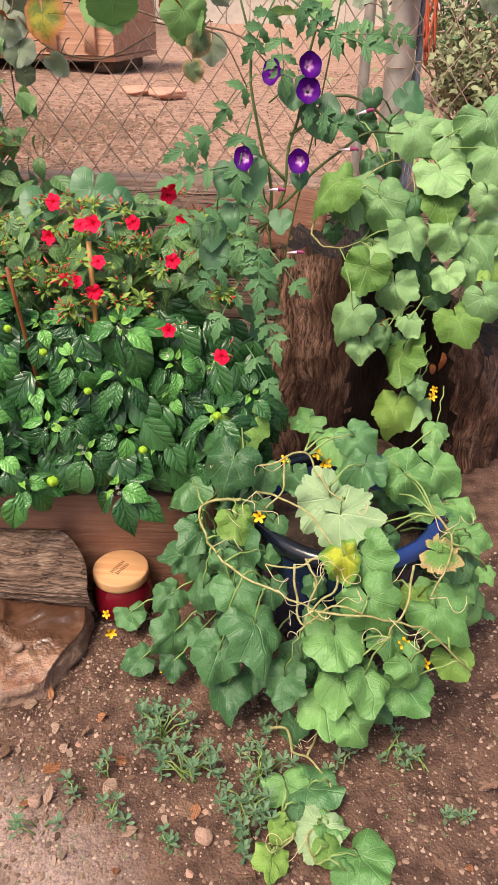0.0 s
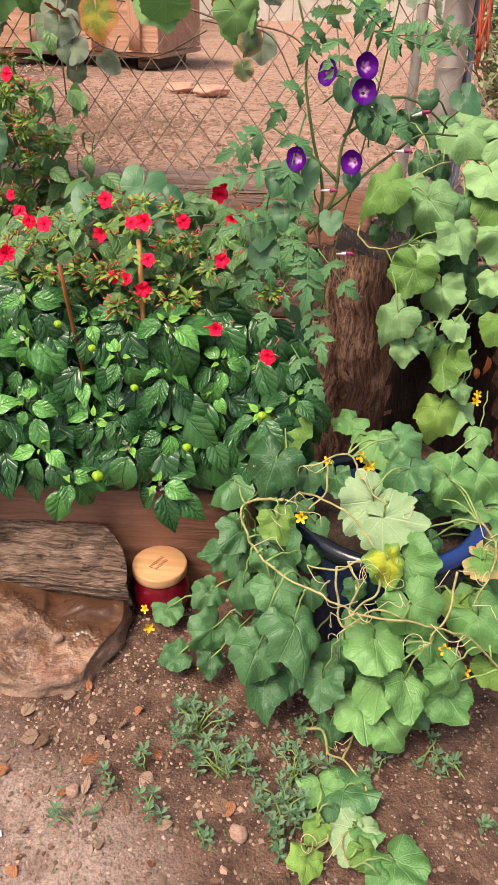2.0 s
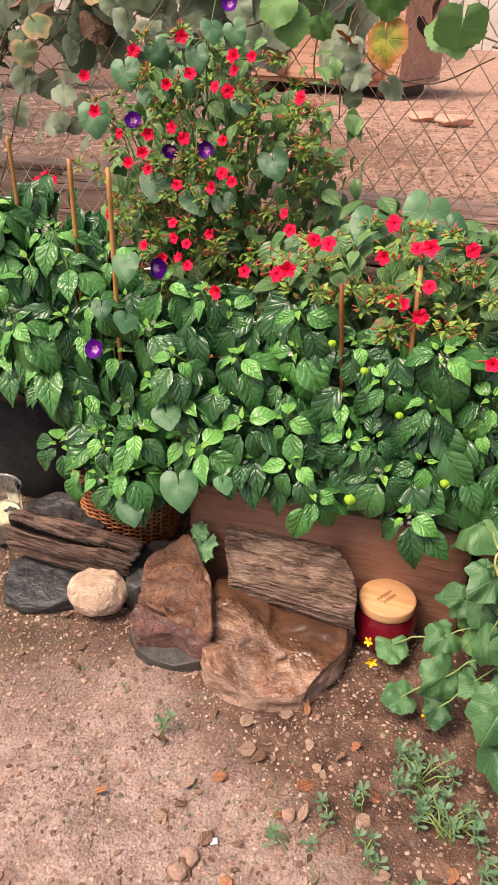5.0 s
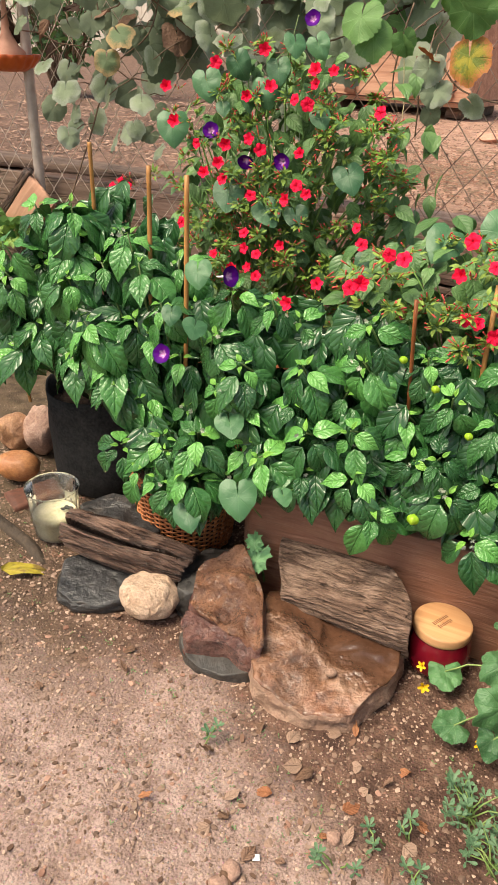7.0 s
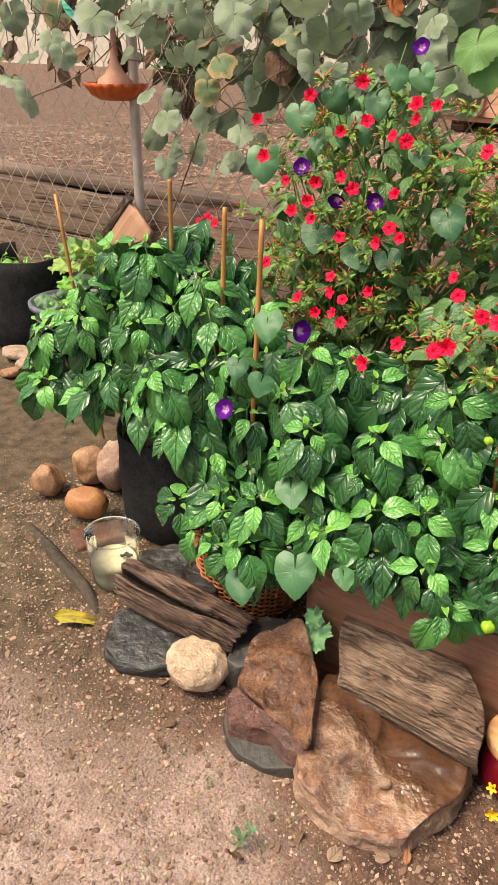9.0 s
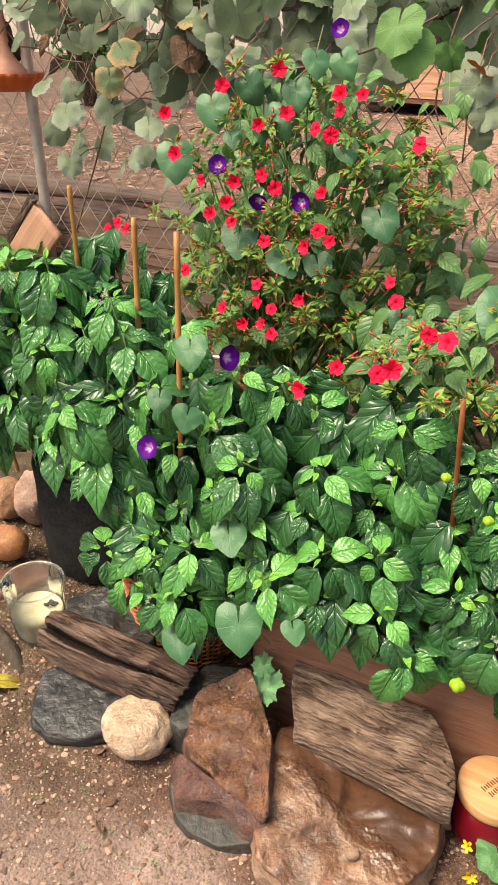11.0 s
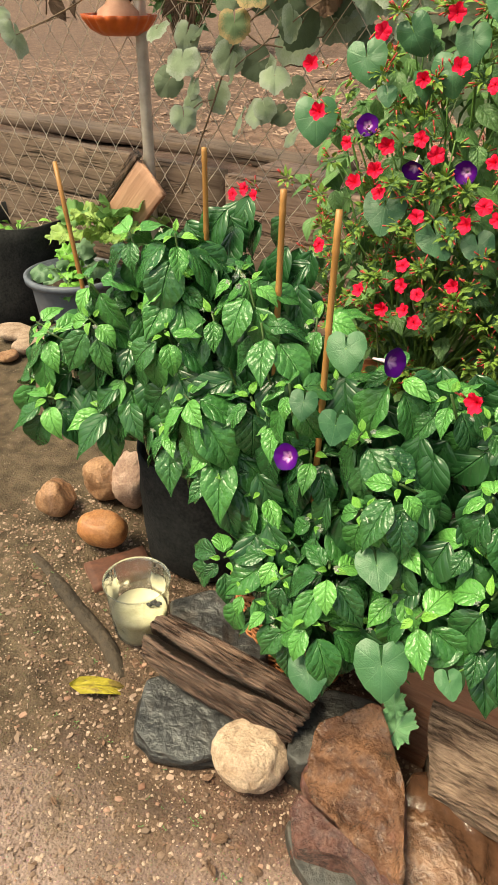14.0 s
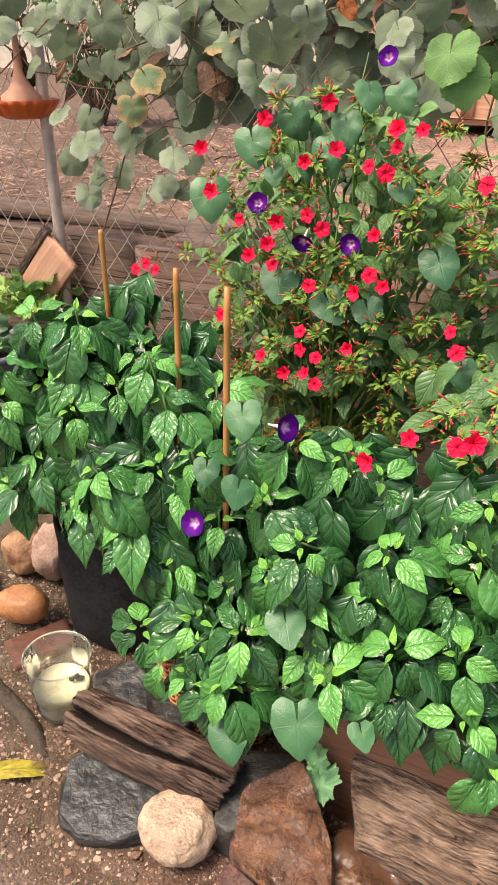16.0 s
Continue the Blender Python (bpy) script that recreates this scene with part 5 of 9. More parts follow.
FENCE_VINE_LEAVES += [
    (-0.054, 1.916, 1.038, 0.079, 171, 11, 55, GRAPE_FRESH),
    (-0.2, 1.898, 1.079, 0.092, -117, 25, 135, GRAPE),
    (0.022, 1.923, 1.062, 0.079, -40, 9, 170, GRAPE_FRESH),
    (-0.24, 1.905, 0.98, 0.082, -85, -12, -155, GRAPE_EDGED),
    (0.123, 1.921, 1.077, 0.078, -49, 21, 147, GRAPE),
    (0.168, 1.915, 1.05, 0.079, -98, 31, 88, GRAPE),
    (0.43, 2.028, 1.089, 0.11, -88, 20, 149, GRAPE),
    (-0.602, 1.894, 1.123, 0.122, -96, 7, -176, GRAPE_FRESH),
    (-0.862, 1.905, 1.1, 0.115, -60, 6, 176, GRAPE_FRESH),
    (-0.429, 1.881, 1.053, 0.131, -113, 0, -163, GRAPE_FRESH),
    (-0.272, 1.895, 1.04, 0.119, -78, 40, -152, GRAPE_FRESH),
    (-0.747, 1.892, 1.054, 0.07, -96, 24, -145, GRAPE_FRESH),
]
FENCE_VINE_LEAVES += [
    (-1.078, 2.007, 1.029, 0.093, -131, -15, -138, GRAPE),
    (-0.967, 1.907, 1.093, 0.1, -80, 9, 180, GRAPE),
    (-1.171, 1.909, 0.987, 0.091, -77, -7, -151, GRAPE),
    (-1.232, 1.934, 1.046, 0.104, -27, 1, -166, GRAPE),
    (-0.667, 1.916, 0.95, 0.092, -65, -11, -146, GRAPE),
    (-1.184, 2.032, 0.921, 0.097, -70, 8, -177, GRAPE),
    (-0.315, 2.034, 1.093, 0.084, -64, 5, -173, GRAPE),
    (-0.832, 1.917, 1.06, 0.105, -66, 8, -168, GRAPE_FRESH),
    (-0.627, 1.888, 1.132, 0.127, -123, 26, 147, GRAPE_FRESH),
    (-0.682, 1.926, 1.15, 0.08, -26, 27, 145, GRAPE_FRESH),
    (-0.754, 1.899, 1.044, 0.061, -132, 35, 127, GRAPE_FRESH),
]
FENCE_VINE_LEAVES += [
    (-1.257, 1.894, 1.12, 0.107, -96, 7, -162, GRAPE),
    (-1.453, 1.916, 0.987, 0.098, -79, -25, -93, GRAPE),
]
POT_VINES = [
    [(-0.073, 0.988, 0.367), (-0.128, 1.024, 0.332), (-0.144, 1.015, 0.313), (-0.119, 0.936, 0.307), (-0.064, 0.875, 0.305), (0.006, 0.834, 0.301), (0.048, 0.818, 0.297)],
    [(0.048, 0.818, 0.297), (0.082, 0.812, 0.293), (0.149, 0.814, 0.287), (0.219, 0.821, 0.261), (0.293, 0.823, 0.179)],
    [(-0.05, 0.992, 0.383), (-0.018, 0.967, 0.39), (0.032, 0.929, 0.389), (0.079, 0.874, 0.36)],
    [(-0.079, 1.07, 0.374), (-0.029, 1.051, 0.4), (0.026, 1.063, 0.418), (0.044, 0.998, 0.417), (0.087, 0.948, 0.405)],
    [(0.013, 0.866, 0.34), (0.018, 0.832, 0.304), (0.033, 0.806, 0.274), (0.073, 0.82, 0.302), (0.115, 0.814, 0.295)],
    [(0.195, 0.877, 0.343), (0.186, 0.841, 0.308), (0.166, 0.812, 0.278), (0.158, 0.802, 0.264)],
    [(0.233, 0.958, 0.374), (0.259, 0.941, 0.35), (0.246, 0.89, 0.324), (0.218, 0.849, 0.302)],
    [(-0.006, 1.039, 0.409), (-0.009, 0.976, 0.397), (-0.034, 0.954, 0.378)],
    [(0.096, 0.861, 0.349), (0.046, 0.869, 0.351), (0.013, 0.863, 0.337), (-0.03, 0.875, 0.329)],
    [(0.029, 0.87, 0.348), (0.047, 0.845, 0.328), (0.036, 0.822, 0.298), (0.062, 0.809, 0.284)],
    [(0.08, 0.861, 0.349), (0.072, 0.832, 0.319), (0.048, 0.824, 0.303), (0.033, 0.806, 0.274)],
    [(0.048, 0.829, 0.309), (0.073, 0.815, 0.296), (0.114, 0.819, 0.301), (0.156, 0.817, 0.289)],
    [(-0.027, 0.971, 0.388), (0.027, 0.934, 0.391), (0.079, 0.921, 0.392), (0.122, 0.937, 0.399)],
    [(-0.048, 0.954, 0.371), (-0.015, 0.921, 0.37), (0.029, 0.874, 0.351), (0.047, 0.839, 0.322)],
    [(0.181, 0.874, 0.345), (0.196, 0.906, 0.364), (0.221, 0.939, 0.372), (0.25, 0.944, 0.358)],
]
TAIL_VINES = [
    [(-0.01, 0.817, 0.03), (0.019, 0.809, 0.03), (0.024, 0.772, 0.03), (0.051, 0.763, 0.03), (0.077, 0.735, 0.03), (0.089, 0.707, 0.03)],
    [(0.051, 0.763, 0.03), (0.065, 0.806, 0.03), (0.095, 0.842, 0.03)],
    [(0.089, 0.707, 0.03), (0.08, 0.67, 0.03), (0.05, 0.634, 0.03), (0.061, 0.594, 0.03)],
    [(0.012, 0.666, 0.03), (0.029, 0.632, 0.03), (0.005, 0.606, 0.03)],
]
FENCE_VINES = [
    [(-2.275, 1.9, 0.656), (-2.082, 1.9, 0.896), (-1.924, 1.9, 1.055), (-1.725, 1.9, 1.167)],
    [(-1.866, 1.9, 0.546), (-1.762, 1.9, 0.761), (-1.671, 1.9, 0.949), (-1.533, 1.9, 1.05), (-1.482, 1.9, 1.19)],
    [(-2.489, 1.9, 0.915), (-2.308, 1.9, 0.966), (-2.14, 1.9, 1.035), (-1.936, 1.9, 1.168)],
    [(-1.39, 1.9, 1.067), (-1.287, 1.9, 1.019), (-1.159, 1.9, 1.012), (-0.962, 1.9, 1.054), (-0.818, 1.9, 1.121)],
    [(-1.534, 1.9, 1.141), (-1.355, 1.9, 1.042), (-1.249, 1.9, 0.957)],
    [(-0.371, 1.9, 1.015), (-0.307, 1.9, 1.005), (-0.256, 1.9, 1.008), (-0.154, 1.9, 0.986), (-0.088, 1.9, 0.93)],
    [(-0.503, 1.9, 1.067), (-0.398, 1.9, 1.036), (-0.293, 1.9, 1.005), (-0.203, 1.9, 0.984), (-0.137, 1.9, 0.877)],
    [(-0.771, 1.9, 1.137), (-0.788, 1.9, 1.069), (-0.802, 1.9, 0.961), (-0.779, 1.9, 0.894)],
    [(-0.748, 1.9, 1.024), (-0.73, 1.9, 0.928), (-0.726, 1.9, 0.84)],
    [(-0.693, 1.9, 1.02), (-0.625, 1.9, 0.954), (-0.495, 1.9, 0.933), (-0.359, 1.9, 0.993)],
]
TOMATO_STEMS = [
    [(-0.046, 1.235, 0.728), (-0.031, 1.236, 0.809), (-0.017, 1.238, 0.901), (0.01, 1.24, 1.023), (0.019, 1.241, 1.065)],
    [(-0.046, 1.235, 0.728), (-0.059, 1.237, 0.834), (-0.079, 1.239, 0.932), (-0.097, 1.24, 1.021), (-0.106, 1.241, 1.063)],
    [(-0.031, 1.236, 0.809), (-0.086, 1.237, 0.859), (-0.148, 1.238, 0.89)],
    [(-0.047, 1.235, 0.746), (-0.093, 1.234, 0.717), (-0.141, 1.234, 0.677)],
    [(-0.038, 1.235, 0.765), (0.022, 1.237, 0.836), (0.089, 1.238, 0.88), (0.157, 1.238, 0.89)],
    [(-0.025, 1.238, 0.877), (0.049, 1.239, 0.942), (0.139, 1.238, 0.897)],
]
TOMATO_FOLIAGE = []
TOMATO_FOLIAGE += [
    (-0.043, 1.244, 1.074, 0.105, -47, 48, -134),
    (-0.046, 1.24, 1.075, 0.098, -79, -30, 156),
    (0.005, 1.256, 1.028, 0.107, -11, 56, -122),
    (-0.083, 1.256, 0.913, 0.115, -60, -6, 158),
    (-0.126, 1.251, 0.897, 0.097, -41, -51, 147),
    (-0.118, 1.245, 0.835, 0.108, -6, -31, 105),
    (-0.072, 1.252, 0.804, 0.12, -65, -10, 163),
    (-0.071, 1.268, 0.73, 0.123, -42, -7, -163),
    (-0.089, 1.25, 0.711, 0.115, -43, -35, 146),
    (-0.05, 1.245, 0.705, 0.096, -56, 36, -156),
    (-0.019, 1.248, 0.941, 0.103, -33, 46, -131),
    (0.031, 1.245, 1.022, 0.074, 17, 73, -83),
    (-0.078, 1.255, 0.968, 0.085, -64, -44, -174),
]
TOMATO_FOLIAGE += [
    (-0.092, 1.256, 0.655, 0.108, -43, -15, 154),
    (-0.064, 1.261, 0.616, 0.109, -45, 26, 179),
    (-0.087, 1.253, 0.525, 0.103, -37, 18, -149),
    (0.092, 1.247, 1.049, 0.065, -45, 55, -144),
    (-0.046, 1.256, 1.038, 0.091, -60, 4, -163),
    (-0.113, 1.262, 0.749, 0.102, 7, -53, 129),
]
POT_BLOOMS = [(-0.044, 0.983, 0.338), (0.047, 1.092, 0.396), (0.061, 1.066, 0.395), (-0.006, 1.09, 0.382), (-0.331, 1.025, 0.056), (-0.318, 0.994, 0.04), (0.189, 0.836, 0.219), (0.2, 0.823, 0.187), (0.227, 0.831, 0.183), (-0.205, 0.914, 0.04)]
STUMP_BLOOMS = [(0.32, 1.498, 0.307), (0.242, 1.745, 0.856), (0.32, 1.713, 0.783), (0.325, 1.505, 0.322)]
STUMP_VINES = [
    [(0.04, 1.663, 0.673), (0.037, 1.638, 0.618), (0.082, 1.629, 0.597), (0.143, 1.635, 0.61)],
    [(0.143, 1.635, 0.61), (0.208, 1.61, 0.557), (0.227, 1.57, 0.467), (0.222, 1.524, 0.365), (0.241, 1.477, 0.261)],
    [(0.207, 1.699, 0.754), (0.282, 1.685, 0.723), (0.357, 1.677, 0.704), (0.422, 1.653, 0.651)],
    [(0.307, 1.612, 0.56), (0.351, 1.572, 0.472), (0.335, 1.521, 0.357), (0.332, 1.469, 0.241)],
    [(0.104, 1.649, 0.642), (0.113, 1.674, 0.697), (0.182, 1.704, 0.764), (0.266, 1.71, 0.777)],
]

# ---------------------------------------------------------------- ground, fence and yard
YARD = 0.56          # the yard behind the fence lies higher
FENCE_Y = 2.10


def ground_height(x, y):
    if y > 2.2:
        z = YARD + 0.03 * noise.fractal(Vector((x * 1.3, y * 1.3, 3)), 1.0, 2.0, 3)
        far = max(0.0, y - 9)
        return z + 0.02 * far
    near = max(0.0, 1 - max(abs(x + 0.5) - 1.5, abs(y - 1.0) - 1.0, 0) / 0.8)
    p = Vector((x, y, 0))
    z = 0.010 * noise.fractal(p * 5, 1.0, 2.0, 3) + 0.005 * noise.noise(p * 12) * near
    # low ridge of a buried hose beside the glass, and soil heaped below the climbing vine
    z += 0.016 * math.exp(-(((x + 1.45) * 0.55 + (y - 1.0) * 0.83) / 0.028) ** 2) * math.exp(-((x + 1.4) / 0.16) ** 2)
    return z - 0.006


def build_ground():
    xs = np.concatenate([[-90, -50, -25, -12, -7, -4.5, -3.4], np.arange(-2.8, 1.2, 0.026), [1.5, 2.2, 3.5, 6, 12, 25, 50, 90]])
    ys = np.concatenate([[-90, -40, -15, -6, -2, -0.8, -0.2], np.arange(0.2, 1.5, 0.024), np.arange(1.5, 2.15, 0.06), [2.17, 2.205], np.arange(2.3, 4.4, 0.12), [4.8, 5.5, 6.5, 8, 10, 14, 20, 35, 60, 90]])
    verts = [(float(x), float(y), ground_height(float(x), float(y))) for y in ys for x in xs]
    n = len(xs)
    faces = [(j * n + i, j * n + i + 1, (j + 1) * n + i + 1, (j + 1) * n + i) for j in range(len(ys) - 1) for i in range(n - 1)]
    me = bpy.data.meshes.new("ground")
    me.from_pydata(verts, [], faces)
    ob = mesh_part("ground", me, SOIL)
    return tagged(ob, "bare brown soil, sandy on the trodden path, moist by the bed", "ground", kind="structure")


ground = build_ground()


def build_retaining_planks():
    wall = thing("retaining_wall", (-1.0, 2.16, 0.0), "low wall of weathered grey-brown planks behind the wire fence", "retaining wall", kind="structure")
    for k, (z, h) in enumerate(((0.11, 0.21), (0.325, 0.205), (0.515, 0.16))):
        for j, x in enumerate((-3.0, -0.62, 1.8)):
            bm = bmesh.new()
            board_mesh(bm, (2.36, 0.04, h), 0.006, k * 3 + j, 24)
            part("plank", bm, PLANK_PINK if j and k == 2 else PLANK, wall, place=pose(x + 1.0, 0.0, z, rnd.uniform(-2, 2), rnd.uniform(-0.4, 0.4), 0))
    for x, y in ((-0.7, 2.30), (-2.6, 2.42), (1.5, 2.33)):
        bm = bmesh.new()
        board_mesh(bm, (2.1, 0.12, 0.04), 0.006, x, 20)
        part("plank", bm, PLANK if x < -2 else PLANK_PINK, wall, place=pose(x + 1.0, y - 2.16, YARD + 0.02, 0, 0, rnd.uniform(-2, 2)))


build_retaining_planks()


def build_fence():
    fence = thing("wire_fence", (-1.0, FENCE_Y, 0.0), "rusty galvanised chain-link fence overgrown with vines", "fence", kind="structure")
    pitch, rise, r = 0.040, 0.052, 0.0017
    z0, z1 = 0.30, 2.0
    rows = int((z1 - z0) / rise)
    for i in range(int(4.9 / pitch)):
        x0 = -3.4 + i * pitch + 1.0
        verts, faces = [], []
        for j in range(rows + 1):
            side = (i + j) % 2
            x = x0 + side * pitch
            zz = z0 + j * rise
            sag = 0.008 * math.sin(x * 3.1) + 0.01 * math.sin(zz * 4 + x)
            p = Vector((x + 0.004 * math.sin(zz * 7 + x * 5), sag + (0.002 if side else -0.002), zz))
            verts += [(p.x - r, p.y, p.z), (p.x, p.y - r, p.z), (p.x + r, p.y, p.z), (p.x, p.y + r, p.z)]
        for j in range(rows):
            for k in range(4):
                a, b = j * 4 + k, j * 4 + (k + 1) % 4
                faces.append((a, b, b + 4, a + 4))
        me = bpy.data.meshes.new("wire")
        me.from_pydata(verts, [], faces)
        mesh_part("wire", me, WIRE, fence)
    for x, y, r, lean, name in ((-2.05, 0.0, 0.017, -0.5, "post"), (0.238, 0.05, 0.036, 0.5, "post"), (0.15, 0.04, 0.014, 0.5, "post")):
        bm = bmesh.new()
        rings = lathe(bm, [(r, 0), (r, 0.3), (r, 0.9), (r, 1.15), (r * 0.8, 1.17)] if x < -2 else [(r, 0), (r, 0.5), (r, 1.2), (r, 2.05)], 20)
        cap(bm, rings[-1])
        part(name, bm, STEEL, fence, place=pose(x + 1.0, y, 0, 0, lean, 0))
    # tie wires round the thick post
    for z in (0.93, 0.99, 1.1):
        bm = bmesh.new()
        tube(bm, [(0.238 + 1 + 0.039 * math.cos(a), 0.05 + 0.039 * math.sin(a), z + 0.01 * math.sin(a)) for a in np.linspace(0, 6.3, 14)] + [(0.238 + 1 + 0.1, -0.02, z + 0.015)], 0.0018, None, 4)
        part("tie_wire", bm, WIRE, fence)
    return fence


build_fence()


def build_cloth_strip():
    """A frayed strip of cloth and red cord tied behind the post."""
    cloth = thing("cloth_strip", (0.285, 2.17, 0.55), "frayed grey-blue cloth strip tied along the fence post", "cloth")
    for k in range(7):
        bm = bmesh.new()
        x = 0.004 * k - 0.006
        tube(bm, [(x + 0.01 * math.sin(z * 13 + k), 0.008 * math.cos(z * 11 + k * 2), z) for z in np.linspace(0.0, 0.85, 16)], 0.006, 0.004, 4)
        part("strand", bm, GREY_CLOTH, cloth)
    cord = thing("red_cord", (0.29, 2.09, 0.9), "bunched red-orange cord hanging on the fence post", "cord")
    for k in range(8):
        bm = bmesh.new()
        tube(bm, [(0.008 * math.sin(z * 20 + k) + 0.003 * k, -0.012 + 0.008 * math.cos(z * 17 + k * 1.9), z) for z in np.linspace(0.09 - 0.03 * (k % 3), 0.34, 12)], 0.004, 0.002, 4)
        part("strand", bm, RED_CORD, cord)


build_cloth_strip()


def build_dog_house():
    box = thing("plywood_hutch", (-1.95, 6.6, YARD), "raw plywood hutch on the sandy yard behind the fence", "hutch")
    for (sx, sy, sz), (x, y, z), name in (((1.34, 0.03, 0.75), (0, -0.5, 0.5), "front_panel"), ((0.03, 1.0, 0.75), (0.65, 0.02, 0.5), "side_panel"), ((0.03, 1.0, 0.75), (-0.65, 0.02, 0.5), "side_panel"), ((1.5, 1.2, 0.04), (0, 0, 0.9), "roof"), ((1.34, 1.0, 0.03), (0, 0.02, 0.1), "base_board")):
        bm = bmesh.new()
        bmesh.ops.create_cube(bm, size=1)
        bmesh.ops.scale(bm, vec=(sx, sy, sz), verts=bm.verts)
        bmesh.ops.bevel(bm, geom=bm.edges[:], offset=0.006, segments=1)
        part(name, bm, PLY, box, place=pose(x, y, z), smooth=False)
    for x in (-0.3, 0.2, 0.5):
        bm = bmesh.new()
        board_mesh(bm, (0.72, 0.03, 0.09), 0.003, x, 6)
        part("batten", bm, PLY, box, place=pose(x, -0.535, 0.5, 0, 90, 0))
    for x in (-0.52, 0.52):
        bm = bmesh.new()
        board_mesh(bm, (0.12, 0.8, 0.09), 0.003, x, 4)
        part("skid", bm, PLANK, box, place=pose(x, 0, 0.045))
    box.rotation_euler.z = radians(-8)
    for k, (x, y, s) in enumerate(((-0.75, 4.6, 0.11), (-0.95, 4.75, 0.1), (-1.25, 3.1, 0.06))):
        rock = part("yard_stone", rock_mesh((s, s * 0.7, s * 0.35), 90 + k, 0.5), DUSTY_PINK, place=pose(x, y, YARD, 0, 0, k * 40))
        tagged(rock, "flat pinkish stone half buried in the sandy yard", "stone", "yard stones")


build_dog_house()


def build_far_side():
    """Pale wall far behind, and dry brush before it."""
    wall = thing("far_wall", (-6, 15, 0.5), "pale whitewashed board wall far behind the yard", "wall", kind="structure")
    for k in range(60):
        bm = bmesh.new()
        bmesh.ops.create_cube(bm, size=1)
        bmesh.ops.scale(bm, vec=(0.40, 0.05, 5.2), verts=bm.verts)
        part("board", bm, PALE_WALL, wall, smooth=False, place=pose(-14 + k * 0.42, 0.02 * (k % 2), 2.6))


build_far_side()


def brush(name, at, spread, count, size, material, label, mesh_set, seed, twigs=26, tall=0.6):
    """A shrub of many small leaves on thin branching twigs."""
    rng = random.Random(seed)
    ob = thing(name, at, label, "shrub")
    bm = bmesh.new()
    tips = []
    for k in range(twigs):
        a = rng.uniform(0, 6.28)
        top = Vector((math.cos(a) * spread * rng.uniform(0.2, 1), math.sin(a) * spread * 0.6 * rng.uniform(0.2, 1), tall * rng.uniform(0.4, 1)))
        pts = bend((rng.uniform(-0.05, 0.05), rng.uniform(-0.05, 0.05), 0), top, 0.05, 6, 0.02, rng)
        tube(bm, pts, 0.006, 0.002, 4)
        tips += pts[2:]
    tagged(part("brushwood", bm, BROWN_VINE, ob), kind="stuff")
    crown = bmesh.new()
    for k in range(count):
        p = rng.choice(tips) + Vector((rng.gauss(0, 0.05), rng.gauss(0, 0.05), rng.gauss(0, 0.05)))
        d = Vector((rng.uniform(-1, 1), rng.uniform(-1, 1), rng.uniform(-0.6, 0.6)))
        me = rng.choice(mesh_set)
        n0 = len(crown.verts)
        crown.from_mesh(me)
        crown.verts.ensure_lookup_table()
        m = leaf_pose(p, d, size * rng.uniform(0.6, 1.2), rng.uniform(-1, 1))
        for v in crown.verts[n0:]:
            v.co = m @ v.co
    tagged(part("crown", crown, material, ob), kind="stuff")
    return ob


LITTLE_LEAVES = [ovate_mesh("little_blade", w, 0.6, 0.2, 0.03, s, 4, 3) for w, s in ((0.25, 61), (0.2, 62))]
brush("grey_shrub", (0.75, 3.3, YARD - 0.02), 0.45, 2000, 0.042, SHRUB, "dusty grey-green shrub beyond the fence post", LITTLE_LEAVES, 71, 40, 0.55)
brush("grey_shrub", (1.25, 3.0, YARD - 0.02), 0.4, 1100, 0.04, SHRUB, "dusty grey-green shrub beyond the fence post", LITTLE_LEAVES, 72, 30, 0.4)
brush("grey_shrub", (0.85, 4.6, YARD - 0.02), 0.8, 900, 0.08, TOMATO, "leafy green shrub at the back of the yard", LITTLE_LEAVES, 73, 40, 1.3)
brush("leafy_shrub", (-4.6, 5.4, YARD - 0.02), 0.9, 1300, 0.1, FOUR, "dark leafy shrub at the back of the yard", LITTLE_LEAVES, 76, 60, 1.9)
brush("leafy_shrub", (-3.2, 7.6, YARD - 0.02), 1.0, 900, 0.11, FOUR, "dark leafy shrub at the back of the yard", LITTLE_LEAVES, 77, 60, 1.7)


RUST_CHIP = plain_material("reddish_bark_chip", (0.14, 0.06, 0.04), (0.3, 0.15, 0.1), 0.8, 60)


